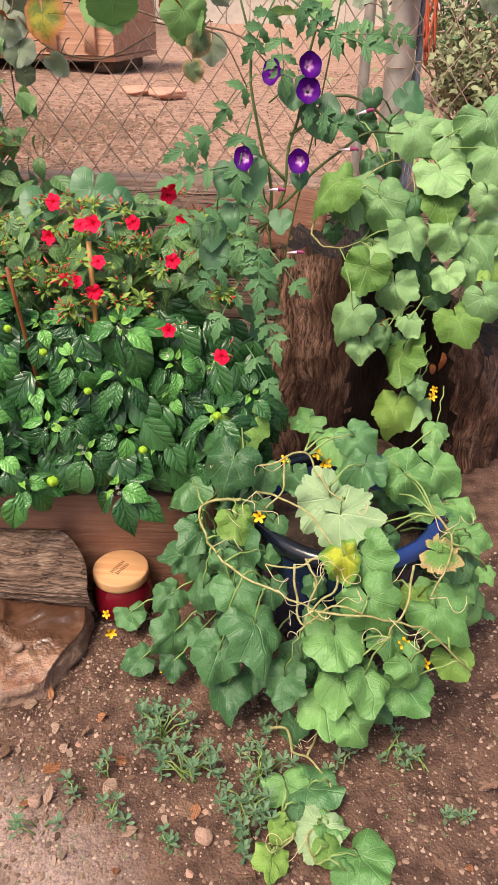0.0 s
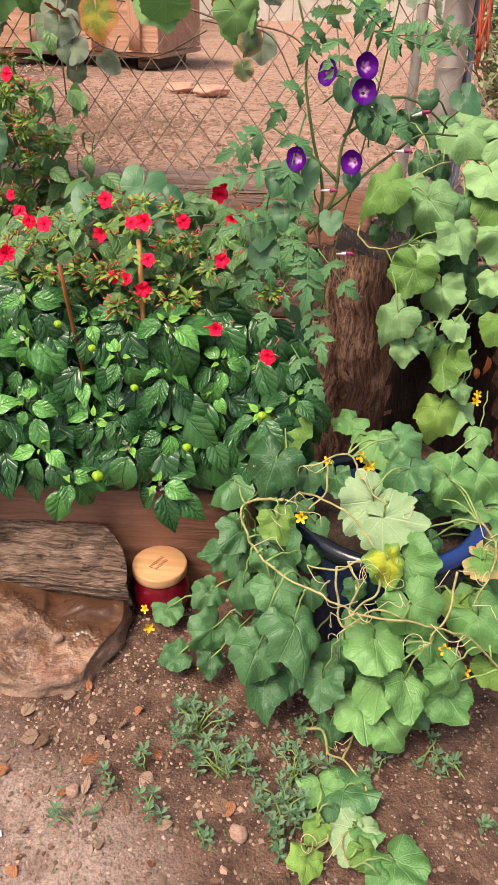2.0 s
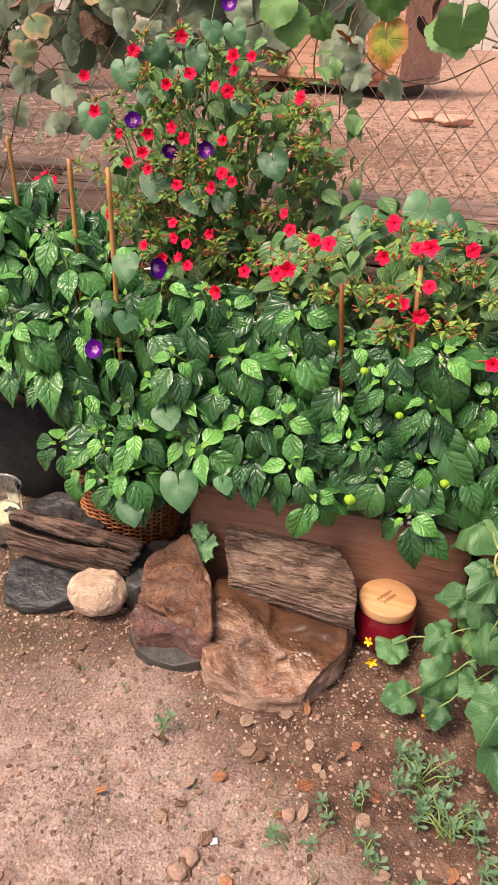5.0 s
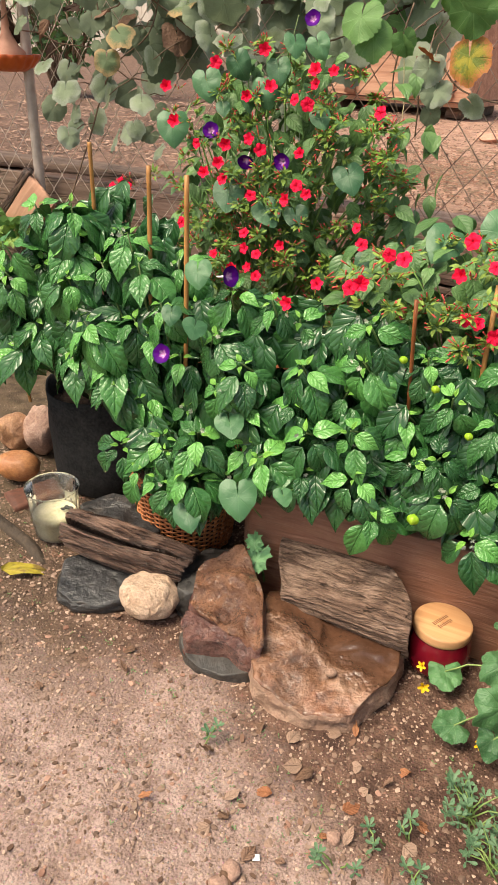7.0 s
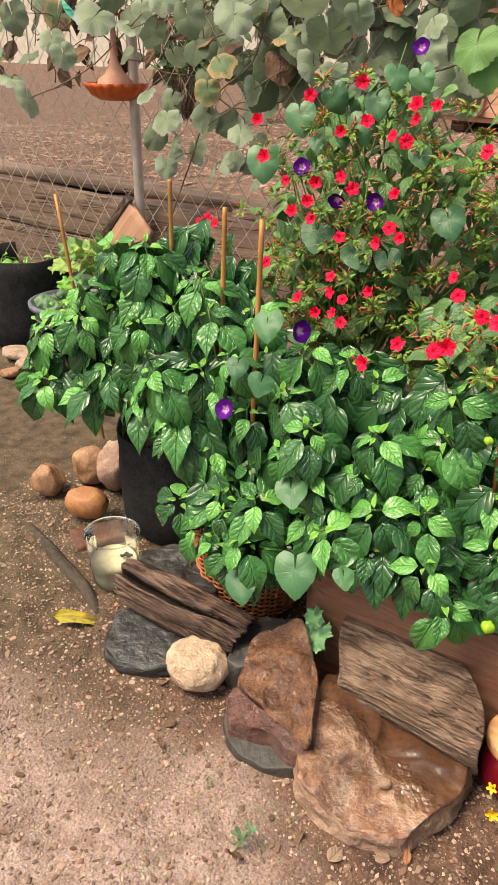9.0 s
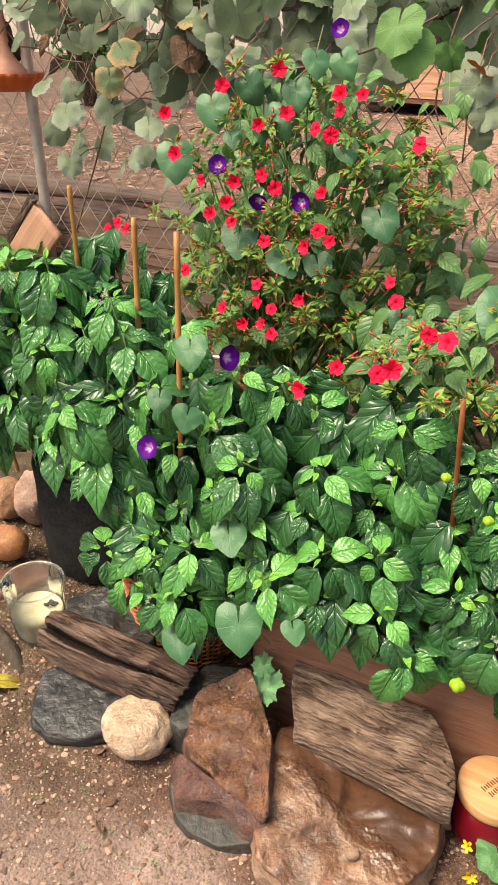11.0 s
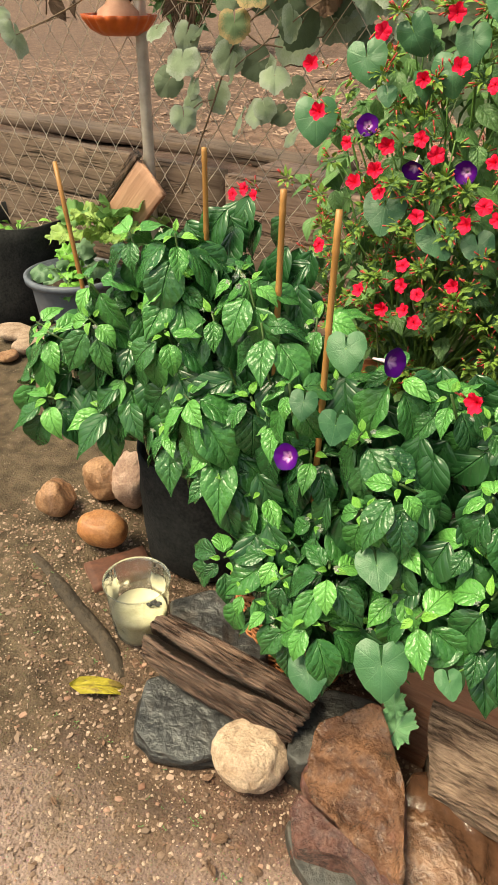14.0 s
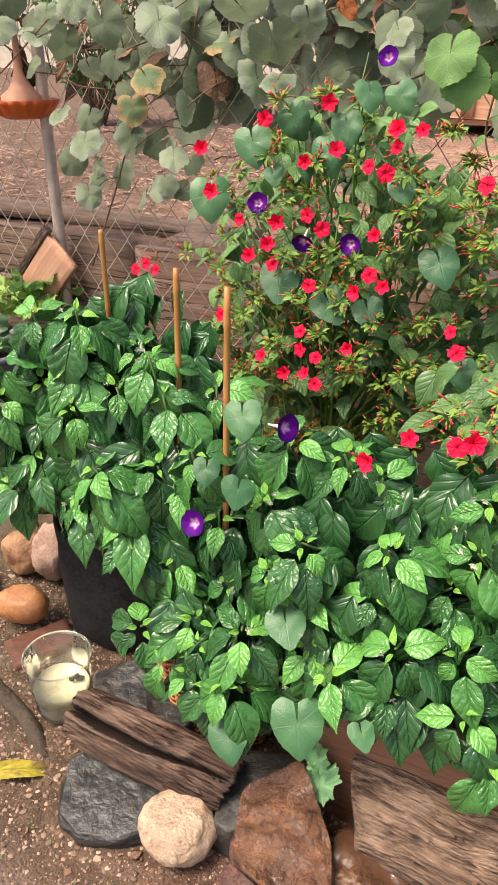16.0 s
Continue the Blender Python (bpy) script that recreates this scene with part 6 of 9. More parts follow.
def build_yard_litter():
    """Twigs, bark and grit strewn over the yard."""
    g = np.random.default_rng(4)
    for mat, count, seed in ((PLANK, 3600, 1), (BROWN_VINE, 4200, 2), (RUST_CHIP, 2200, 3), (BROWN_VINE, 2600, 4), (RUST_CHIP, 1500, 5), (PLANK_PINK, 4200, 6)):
        verts, faces = [], []
        for k in range(count):
            x, y = (g.uniform(-4.5, 1.6), 2.4 + 4.6 * g.random() ** 1.3) if seed < 4 else (g.normal(-1.15, 0.32), g.normal(3.35, 0.38)) if seed < 6 else (g.uniform(-5.2, -1.9), g.uniform(2.4, 6.2))
            L, w, a = (0.005 if seed < 6 else 0.02) + 0.03 * g.random() ** 2, g.uniform(0.0015, 0.005), g.uniform(0, 6.28)
            d, s = np.array([math.cos(a), math.sin(a), g.uniform(-0.1, 0.3)]) * L / 2, np.array([-math.sin(a), math.cos(a), 0.0]) * w
            c = np.array([x, y, ground_height(x, y) + 0.006])
            up = np.array([0, 0, w])
            n0 = len(verts)
            verts += [tuple(c - d - s), tuple(c + d - s), tuple(c + d + s), tuple(c - d + s), tuple(c - d * 0.8 + up), tuple(c + d * 0.8 + up)]
            faces += [(n0, n0 + 1, n0 + 5, n0 + 4), (n0 + 2, n0 + 3, n0 + 4, n0 + 5), (n0 + 3, n0, n0 + 4), (n0 + 1, n0 + 2, n0 + 5)]
        me = bpy.data.meshes.new("yard_litter")
        me.from_pydata(verts, [], faces)
        tagged(mesh_part("yard_litter", me, mat, smooth=False), "twigs, bark and grit strewn over the sandy yard", "litter", kind="stuff")


build_yard_litter()


def build_bed():
    bed = thing("raised_bed", (-0.46, 1.168, 0.0), "raised bed edged with a reddish-brown stained board", "raised bed")
    bm = bmesh.new()
    board_mesh(bm, (0.56, 0.035, 0.25), 0.006, 4, 30)
    part("front_board", bm, BED_WOOD, bed, place=pose(-0.005, -0.003, 0.108, -3, 0.5, 3))
    bm = bmesh.new()
    board_mesh(bm, (0.5, 0.035, 0.22), 0.004, 5, 20)
    part("side_board", bm, BED_WOOD, bed, place=pose(-0.29, 0.25, 0.1, 0, 0, 90))
    bm = bmesh.new()
    board_mesh(bm, (0.5, 0.035, 0.22), 0.004, 6, 20)
    part("side_board", bm, BED_WOOD, bed, place=pose(0.31, 0.27, 0.1, 0, 0, 90))
    bm = bmesh.new()
    bmesh.ops.create_grid(bm, x_segments=24, y_segments=20, size=0.5)
    for v in bm.verts:
        v.co = Vector((v.co.x * 0.56, v.co.y * 0.5 + 0.25, 0.155 + 0.02 * noise.noise(v.co * 14)))
    part("compost", bm, COMPOST, bed)


build_bed()

# ---------------------------------------------------------------- stones, logs and vessels in front of the bed
def stone(name, at, size, turn, seed, material, label, flat=0.0, rough=0.16, cuts=5, sub=4, tilt=(0, 0), group="edging stones"):
    ob = part(name, rock_mesh(size, seed, flat, rough, cuts, sub), material, place=pose(*at, tilt[0], tilt[1], turn))
    return tagged(ob, label, "stone", group)


def slab_stone(name, outline, height, seed, material, label, tilt=(0.0, 0.0), rough=0.012, layers=0.0, sink=0.012, edge=None, jag=0.007):
    """A broken flat stone with a given outline: an uneven top, chipped edges and layered sides."""
    cx = sum(p[0] for p in outline) / len(outline)
    cy = sum(p[1] for p in outline) / len(outline)
    ring0 = []
    for p, q in zip(outline, outline[1:] + outline[:1]):
        for k in range(12):
            t = k / 12
            ring0.append(Vector((p[0] + (q[0] - p[0]) * t - cx, p[1] + (q[1] - p[1]) * t - cy, 0)))
    n = len(ring0)
    smooth = [(ring0[i - 2] + ring0[i - 1] + ring0[i] * 2 + ring0[(i + 1) % n] + ring0[(i + 2) % n]) / 6 for i in range(n)]
    bm = bmesh.new()
    sd = Vector((seed * 3.7, seed * 1.9, seed))

    def top(p):
        z = height + p.x * tilt[0] + p.y * tilt[1]
        z += rough * noise.fractal(p * 9 + sd, 1.0, 2.0, 5) + 0.3 * rough * abs(noise.noise(p * 42 + sd))
        step = noise.noise(p * 5 + sd * 2)
        return z + layers * (1 if step > 0.12 else 0) * min(1, max(0, (step - 0.12) * 14))
    rows = []
    for f in (0.1, 0.18, 0.26, 0.34, 0.42, 0.5, 0.57, 0.64, 0.7, 0.76, 0.82, 0.87, 0.92, 0.96, 0.985):
        rows.append([bm.verts.new((p.x * f, p.y * f, top(p * f))) for p in smooth])
    for g, out in ((0.93, 1.0), (0.78, 1.02), (0.58, 1.0), (0.4, 1.03), (0.2, 1.01), (0.0, 1.03)):
        row = []
        for p in smooth:
            q = p * out
            z = -sink + (top(p) + sink) * g
            chip = jag * noise.fractal(Vector((q.x * 14, q.y * 14, z * 60)) + sd, 1.0, 2.0, 3)
            q = q + p.normalized() * chip
            row.append(bm.verts.new((q.x, q.y, z)))
        rows.append(row)
    for a, b in zip(rows, rows[1:]):
        for k in range(n):
            bm.faces.new((b[k], b[(k + 1) % n], a[(k + 1) % n], a[k])).material_index = 1 if edge and a is not rows[0] and rows.index(b) > 15 else 0
    cap(bm, rows[0])
    bmesh.ops.recalc_face_normals(bm, faces=bm.faces)
    ob = part(name, bm, (material, edge) if edge else material, place=pose(cx, cy, 0))
    return tagged(ob, label, "stone", "edging stones")


slab_stone("flat_stone", [(-0.66, 1.07), (-0.645, 0.98), (-0.617, 0.893), (-0.592, 0.862), (-0.54, 0.85), (-0.487, 0.843), (-0.411, 0.872), (-0.388, 0.935), (-0.366, 0.99), (-0.375, 1.06), (-0.45, 1.12), (-0.6, 1.125)], 0.052, 3, ROCK_SLAB, "large flat brown stone slab, wet on top", (-0.02, 0.12), 0.014, 0.008, edge=SLAB_EDGE, jag=0.012)
slab_stone("grey_flagstone", [(-0.785, 0.92), (-0.745, 0.876), (-0.712, 0.862), (-0.66, 0.866), (-0.618, 0.892), (-0.62, 0.95), (-0.72, 0.99)], 0.02, 7, ROCK_GREY, "thin grey flagstone under the rusty stone", (0, 0.05), 0.003)
slab_stone("rusty_stone", [(-0.812, 1.04), (-0.738, 1.098), (-0.69, 1.06), (-0.648, 1.015), (-0.622, 0.955), (-0.6, 0.905), (-0.655, 0.918), (-0.71, 0.927), (-0.765, 0.945), (-0.79, 0.98)], 0.082, 5, ROCK_BROWN, "jagged rusty brown stone leaning on the slab", (0.0, 0.1), 0.03, 0.018, edge=RUSTY_EDGE, jag=0.012)
slab_stone("plum_stone", [(-0.778, 0.945), (-0.72, 0.93), (-0.66, 0.924), (-0.604, 0.915), (-0.598, 0.9), (-0.638, 0.891), (-0.668, 0.905), (-0.7, 0.897), (-0.745, 0.882), (-0.776, 0.915)], 0.058, 21, ROCK_PLUM, "plum-coloured broken ledge at the foot of the rusty stone", (0.05, 0.35), 0.012, 0.014, edge=ROCK_PLUM, jag=0.012)
slab_stone("grey_flagstone", [(-0.85, 1.04), (-0.835, 1.12), (-0.75, 1.145), (-0.72, 1.09), (-0.77, 1.04), (-0.80, 0.985), (-0.83, 0.985)], 0.07, 8, ROCK_GREY, "dark grey block between the split log and the rusty stone", (0.0, 0.1), 0.004)
stone("cream_stone", (-0.883, 0.966, 0.0), (0.062, 0.056, 0.045), 10, 11, ROCK_CREAM, "knobbly cream-coloured stone in the edging", 0.84, 0.1, 3, 5)
slab_stone("black_stone", [(-1.07, 0.9), (-1.12, 0.985), (-1.08, 1.03), (-0.98, 1.04), (-0.93, 1.0), (-0.925, 0.945), (-0.965, 0.91), (-1.02, 0.888)], 0.032, 13, ROCK_BLACK, "flat black slate stone with a broken wet surface", (0.02, 0.12), 0.005, 0.006, jag=0.009)
slab_stone("black_stone", [(-1.17, 1.12), (-1.12, 1.175), (-1.03, 1.185), (-0.955, 1.13), (-0.96, 1.08), (-1.12, 1.06)], 0.085, 14, ROCK_BLACK, "black slate stone behind the split log", (-0.05, 0.1), 0.01, 0.006)
for x, y, z, s in ((-0.474, 0.931, 0.05, 0.012), (-0.727, 1.05, 0.086, 0.011), (-0.7, 1.045, 0.086, 0.009)):
    stone("small_stone", (x, y, z), (s, s * 0.8, s * 0.5), 40, int(400 + s * 1000), SLAB_EDGE if y < 1 else ROCK_GREY, "small pale stone lying on the wet slab" if y < 1 else "small dark pebble lying on the rusty stone", 0.0, 0.12, 3, 3, group="small stones")
stone("ochre_cobble", (-1.635, 1.25, 0.0), (0.048, 0.045, 0.048), 0, 17, ROCK_OCHRE, "rounded orange-brown cobble beside the grow bag", 0.0, 0.12, 4, 4, group="cobbles")
stone("ochre_cobble", (-1.458, 1.225, 0.008), (0.058, 0.042, 0.042), 20, 18, ROCK_AMBER, "smooth orange-brown cobble beside the grow bag", 0.0, 0.08, 2, 4, group="cobbles")
stone("ochre_cobble", (-1.585, 1.36, 0.0), (0.055, 0.05, 0.055), 40, 19, ROCK_OCHRE, "rounded orange-brown cobble beside the grow bag", 0.0, 0.12, 4, 4, group="cobbles")
stone("ochre_cobble", (-1.51, 1.38, 0.0), (0.05, 0.05, 0.07), 80, 20, ROCK_PINK_BLOCK, "rough pinkish cobble beside the grow bag", 0.0, 0.2, 5, 4, group="cobbles")
stone("pale_stone", (-2.45, 1.84, 0.0), (0.11, 0.05, 0.03), 20, 23, ROCK_DUSTY, "long pale stone lying by the plant pots", 0.5, 0.1, 3, 3, group="pale stones")
stone("pale_stone", (-2.35, 1.80, 0.0), (0.07, 0.06, 0.03), 50, 24, ROCK_DUSTY, "pale stone lying by the plant pots", 0.5, 0.1, 3, 3, group="pale stones")
stone("pale_stone", (-2.36, 1.70, 0.0), (0.04, 0.035, 0.02), 50, 25, ROCK_OCHRE, "small pale stone lying by the plant pots", 0.5, 0.1, 3, 3, group="pale stones")


def build_bricks():
    for x, y, turn in ((-1.375, 1.185, 62),):
        bm = bmesh.new()
        board_mesh(bm, (0.13, 0.09, 0.05), 0.004, x, 8)
        tagged(part("brick", bm, BRICK, place=pose(x, y, -0.012, 0, 0, turn)), "red clay brick sunk in the soil", "brick", "sunken bricks")


build_bricks()


def log_mesh(length, profile, seed, rough, taper=0.0, cut=0.0, nx=40, ends=None):
    """A piece of wood along x; profile gives the cross-section as points (y, z). ends(t, y, z) shifts the two ends along x."""
    bm = bmesh.new()
    dense = []
    for a, b in zip(profile, profile[1:] + profile[:1]):
        for k in range(18):
            t = k / 18
            dense.append((a[0] + (b[0] - a[0]) * t, a[1] + (b[1] - a[1]) * t))
    rings = []
    for i in range(nx + 1):
        t = i / nx - 0.5
        ring = []
        for y, z in dense:
            s = 1 - taper * (t + 0.5)
            x = t * length + (ends(t, y, z) if ends else cut * z * (1 if t > 0 else 0.3) * abs(t) * 2)
            n = noise.fractal(Vector((x * 7 + seed, y * 75, z * 75)), 1.0, 2.0, 4) * rough
            n += noise.noise(Vector((x * 4 + seed, y * 22, z * 22))) * rough * 2.2 + noise.noise(Vector((x * 16 + seed, y * 230, z * 230))) * rough * 0.5
            n *= min(1.0, (0.5 - abs(t)) * 12 + 0.35)
            d = Vector((0, y, z)).normalized()
            ring.append(bm.verts.new(Vector((x, y * s, z * s)) + d * n))
        rings.append(ring)
    n = len(dense)
    for a, b in zip(rings, rings[1:]):
        for k in range(n):
            bm.faces.new((a[k], a[(k + 1) % n], b[(k + 1) % n], b[k]))
    cap(bm, rings[0], True)
    cap(bm, rings[-1])
    bmesh.ops.recalc_face_normals(bm, faces=bm.faces)
    return bm


def build_logs():
    def broken(t, y, z):
        up = min(1.0, max(0.0, (y + 0.055) / 0.11))
        return -2 * t * 0.09 * up ** 1.8 if t > 0 else -2 * t * 0.045 * (1 - up) ** 2
    bm = log_mesh(0.305, [(-0.04, -0.075), (-0.058, -0.04), (-0.062, -0.006), (-0.045, 0.016), (-0.005, 0.038), (0.03, 0.056), (0.05, 0.054), (0.058, 0.02), (0.056, -0.08)], 2, 0.0062, 0.0, 0.0, 120, broken)
    tagged(part("weathered_log", bm, LOG_WOOD, place=pose(-0.514, 1.094, 0.108, 0, -4.0, -2.5)), "brown-grey weathered log chunk lying against the bed board", "log")
    log = thing("split_log", (-0.985, 1.04, 0.078), "split dark driftwood log with a long open crack", "log")
    bm = bmesh.new()
    rings = []
    length, nx, n = 0.30, 110, 180
    inside = []
    for i in range(nx + 1):
        t = i / nx
        ring = []
        openness = np.interp(t, [0.0, 0.12, 0.4, 0.75, 0.92, 1.0], [0.88, 0.88, 0.86, 0.8, 0.6, 0.3])
        seam = 2.05 + 0.2 * math.sin(t * 4.2) + 0.1 * noise.noise(Vector((t * 7, 1, 1)))
        for k in range(n):
            a = 2 * math.pi * k / n
            c, s = math.cos(a), math.sin(a)
            r = 0.043 * (1 + 0.1 * math.cos(2 * a - 0.7) + 0.05 * math.cos(3 * a + t * 2))
            r += 0.006 * noise.noise(Vector((c * 3, s * 3, t * 3 + 4))) + 0.005 * noise.noise(Vector((c * 9 + t * 0.8, s * 9, t * 1.6))) + 0.0025 * noise.noise(Vector((c * 26 + t, s * 26, t * 3.5)))
            deep = openness * math.exp(-((a - seam) / (0.09 + 0.16 * (1 - t))) ** 4)
            # faces down in the crack get near-black wood in place of shade
            inside.append(deep > 0.22)
            r *= 1 - deep - 0.16 * math.exp(-((a - 3.5 + 0.4 * t) / 0.12) ** 2) - 0.12 * math.exp(-((a - 0.75 - 0.3 * t) / 0.1) ** 2)
            r *= 1 - 0.12 * math.exp(-(1 - t) / 0.04) - 0.1 * math.exp(-t / 0.03)
            x = (t - 0.5) * length + (0.012 * s - 0.008 * noise.noise(Vector((c * 6, s * 6, 9)))) * (1 if t > 0.5 else -0.6) * abs(t - 0.5) * 2
            ring.append(bm.verts.new((x, r * c, r * s)))
        rings.append(ring)
    for i, (a, b) in enumerate(zip(rings, rings[1:])):
        for k in range(n):
            bm.faces.new((a[k], a[(k + 1) % n], b[(k + 1) % n], b[k])).material_index = int(inside[i * n + k])
    for ring, x in ((rings[0], -0.13), (rings[-1], 0.135)):
        mid = bm.verts.new((x, 0, -0.008))
        for k in range(n):
            bm.faces.new((ring[k], ring[(k + 1) % n], mid))
    bmesh.ops.recalc_face_normals(bm, faces=bm.faces)
    part("wood", bm, (SPLIT_WOOD, STUMP_ROT_SHADE), log, place=pose(0, 0, 0, 0, 1.5, 1.5))


build_logs()


def build_candle_jar():
    jar = thing("candle_jar", (-0.318, 1.103, 0.0), "dark red glass candle jar with a pale wooden lid", "candle jar")
    bm = bmesh.new()
    rings = lathe(bm, [(0.036, 0.0), (0.05, 0.004), (0.058, 0.018), (0.0605, 0.042), (0.058, 0.064), (0.053, 0.078), (0.051, 0.084), (0.049, 0.088)], 48)
    cap(bm, rings[0], True)
    cap(bm, rings[-1])
    part("body", bm, RED_GLASS, jar, "glossy dark red glass")
    bm = bmesh.new()
    rings = lathe(bm, [(0.05, 0.084), (0.0535, 0.086), (0.0545, 0.089), (0.0545, 0.103), (0.0535, 0.1055), (0.051, 0.1065)], 64)
    cap(bm, rings[0], True)
    cap(bm, rings[-1])
    lid = part("lid", bm, LID_WOOD, jar, "pale wooden lid with burnt lettering")
    for row, (n, y) in enumerate(((9, 0.006), (8, -0.006))):
        for k in range(n):
            bm = bmesh.new()
            bmesh.ops.create_cube(bm, size=1)
            bmesh.ops.scale(bm, vec=(0.0022, 0.007 if k % 3 else 0.009, 0.0006), verts=bm.verts)
            part("lettering", bm, INK, lid, place=pose(0, 0, 0.1066, 0, 0, 62) @ pose((k - n / 2) * 0.0045, y, 0))


build_candle_jar()


def build_glass():
    cup = thing("glass_tumbler", (-1.222, 1.085, 0.0), "clear glass tumbler with cloudy cream wax inside", "glass")

    def ribs(a, r, z):
        return r + (0.0012 * math.cos(a * 10) if 0.02 < z < 0.1 else 0) + 0.0016 * abs(math.sin(z * 74))
    bm = bmesh.new()
    outer = [(0.036, 0.0), (0.043, 0.002), (0.047, 0.01), (0.050, 0.03), (0.0515, 0.046), (0.054, 0.05), (0.055, 0.082), (0.0565, 0.088), (0.0605, 0.13), (0.0618, 0.134)]
    inner = [(0.0605, 0.134), (0.0590, 0.128), (0.0548, 0.088), (0.0533, 0.082), (0.0523, 0.05), (0.0498, 0.046), (0.048, 0.018), (0.03, 0.014)]
    rings = lathe(bm, outer + inner[:2], 72, ribs)
    cap(bm, rings[0], True)
    part("vessel", bm, CLEAR_GLASS, cup, "clear ribbed glass")
    bm = bmesh.new()
    rings = lathe(bm, [(0.03, 0.003), (0.0405, 0.005), (0.0446, 0.012), (0.0475, 0.03), (0.0492, 0.046), (0.0515, 0.05), (0.0522, 0.06), (0.049, 0.065), (0.03, 0.06)], 48, lambda a, r, z: r * (1 - 0.012 + 0.008 * math.sin(a * 3)))
    cap(bm, rings[0], True)
    cap(bm, rings[-1])
    part("wax", bm, WAX, cup, "cloudy cream wax")
    for k in range(5):
        bm = rock_mesh((0.007, 0.004, 0.003), 200 + k, 0, 0.2, 2, 2)
        part("crumb", bm, BLACK_PLASTIC, cup, "black crumb", place=pose(0.02 + 0.008 * math.cos(k * 2), 0.02 + 0.008 * math.sin(k * 2.4), 0.066))


build_glass()


def build_grow_bag(name, at, r, h, seed, label, squash=1.0):
    bag = thing(name, at, label, "grow bag", "fabric grow bags")

    def crumple(a, rr, z):
        return rr * (1 + 0.035 * noise.noise(Vector((math.cos(a) * 1.6 + seed, math.sin(a) * 1.6, z * 9))) + 0.012 * math.sin(a * 9 + z * 30))
    bm = bmesh.new()
    prof = [(r * 0.9, 0.0), (r * 0.99, 0.015), (r, h * 0.3), (r * 1.02, h * 0.6), (r * 1.01, h * 0.85), (r * 1.03, h), (r * 0.995, h), (r * 0.97, h * 0.85), (r * 0.96, h * 0.7)]
    rings = lathe(bm, prof, 64, crumple)
    for v in bm.verts:
        v.co.z += 0.012 * noise.noise(Vector((v.co.x * 8, v.co.y * 8, seed))) * (v.co.z / h)
        v.co.y *= squash
    cap(bm, rings[0], True)
    part("bag", bm, FABRIC, bag)
    bm = bmesh.new()
    bmesh.ops.create_grid(bm, x_segments=18, y_segments=18, size=1)
    for v in bm.verts:
        d = v.co.length
        if d > 1:
            v.co /= d
        v.co = Vector((v.co.x * r * 0.97, v.co.y * r * 0.97 * squash, h * 0.78 + 0.015 * noise.noise(v.co * 6)))
    part("compost", bm, COMPOST, bag)
    return bag


build_grow_bag("grow_bag", (-1.27, 1.385, 0.0), 0.155, 0.27, 3, "black felt grow bag full of compost behind the glass")
build_grow_bag("grow_bag", (-2.66, 2.04, 0.0), 0.19, 0.35, 5, "wide black felt grow bag standing by the fence")


def build_basket():
    basket = thing("wicker_basket", (-0.955, 1.24, 0.0), "varnished orange-brown wicker basket holding a pepper plant", "basket")
    r, h = 0.115, 0.19

    def radius(z):
        return r * (0.9 + 0.22 * z / h)
    for k in range(30):
        z = 0.006 + k * 0.0062
        bm = bmesh.new()
        q = radius(z)
        tube(bm, [((q + 0.004 * math.cos(a * 14 + math.pi * (k % 2))) * math.cos(a), (q + 0.004 * math.cos(a * 14 + math.pi * (k % 2))) * math.sin(a), z) for a in np.linspace(0, 2 * math.pi, 85)], 0.002, None, 5)
        part("weaver", bm, WICKER, basket)
    for k in range(28):
        a = 2 * math.pi * k / 28
        bm = bmesh.new()
        tube(bm, [(radius(z) * math.cos(a), radius(z) * math.sin(a), z) for z in np.linspace(0.0, h + 0.008, 6)], 0.0034, None, 5)
        part("stake", bm, WICKER, basket)
    bm = bmesh.new()
    for s in (0, math.pi):
        tube(bm, [((radius(h) + 0.005 * math.cos(a * 20 + s)) * math.cos(a), (radius(h) + 0.005 * math.cos(a * 20 + s)) * math.sin(a), h + 0.006 + 0.005 * math.sin(a * 20 + s)) for a in np.linspace(0, 2 * math.pi, 120)], 0.0034, None, 5)
    part("rim", bm, WICKER, basket)
    bm = bmesh.new()
    rings = lathe(bm, [(radius(0.0) - 0.01, 0.004), (radius(0.15) - 0.012, 0.15), (0.03, 0.165)], 30)
    cap(bm, rings[0], True)
    cap(bm, rings[-1])
    part("compost", bm, COMPOST, basket)


build_basket()


def pot(name, at, profile, material, label, rim=None, soil=0.0, sides=48, category="plant pot", group=""):
    ob = thing(name, at, label, category, group)
    bm = bmesh.new()
    rings = lathe(bm, profile, sides)
    cap(bm, rings[0], True)
    part("body", bm, material, ob)
    if rim:
        bm = bmesh.new()
        lathe(bm, rim, sides, closed=True)
        part("rim", bm, BLUE_RIM if material is BLUE_GLAZE else material, ob)
    if soil:
        bm = bmesh.new()
        r = soil[0]
        rings = lathe(bm, [(r, soil[1]), (r * 0.7, soil[1] + 0.006), (r * 0.35, soil[1] + 0.012)], 30, lambda a, q, z: q)
        for v in bm.verts:
            v.co.z += 0.01 * noise.noise(v.co * 30)
        cap(bm, rings[-1])
        part("compost", bm, COMPOST, ob)
    return ob


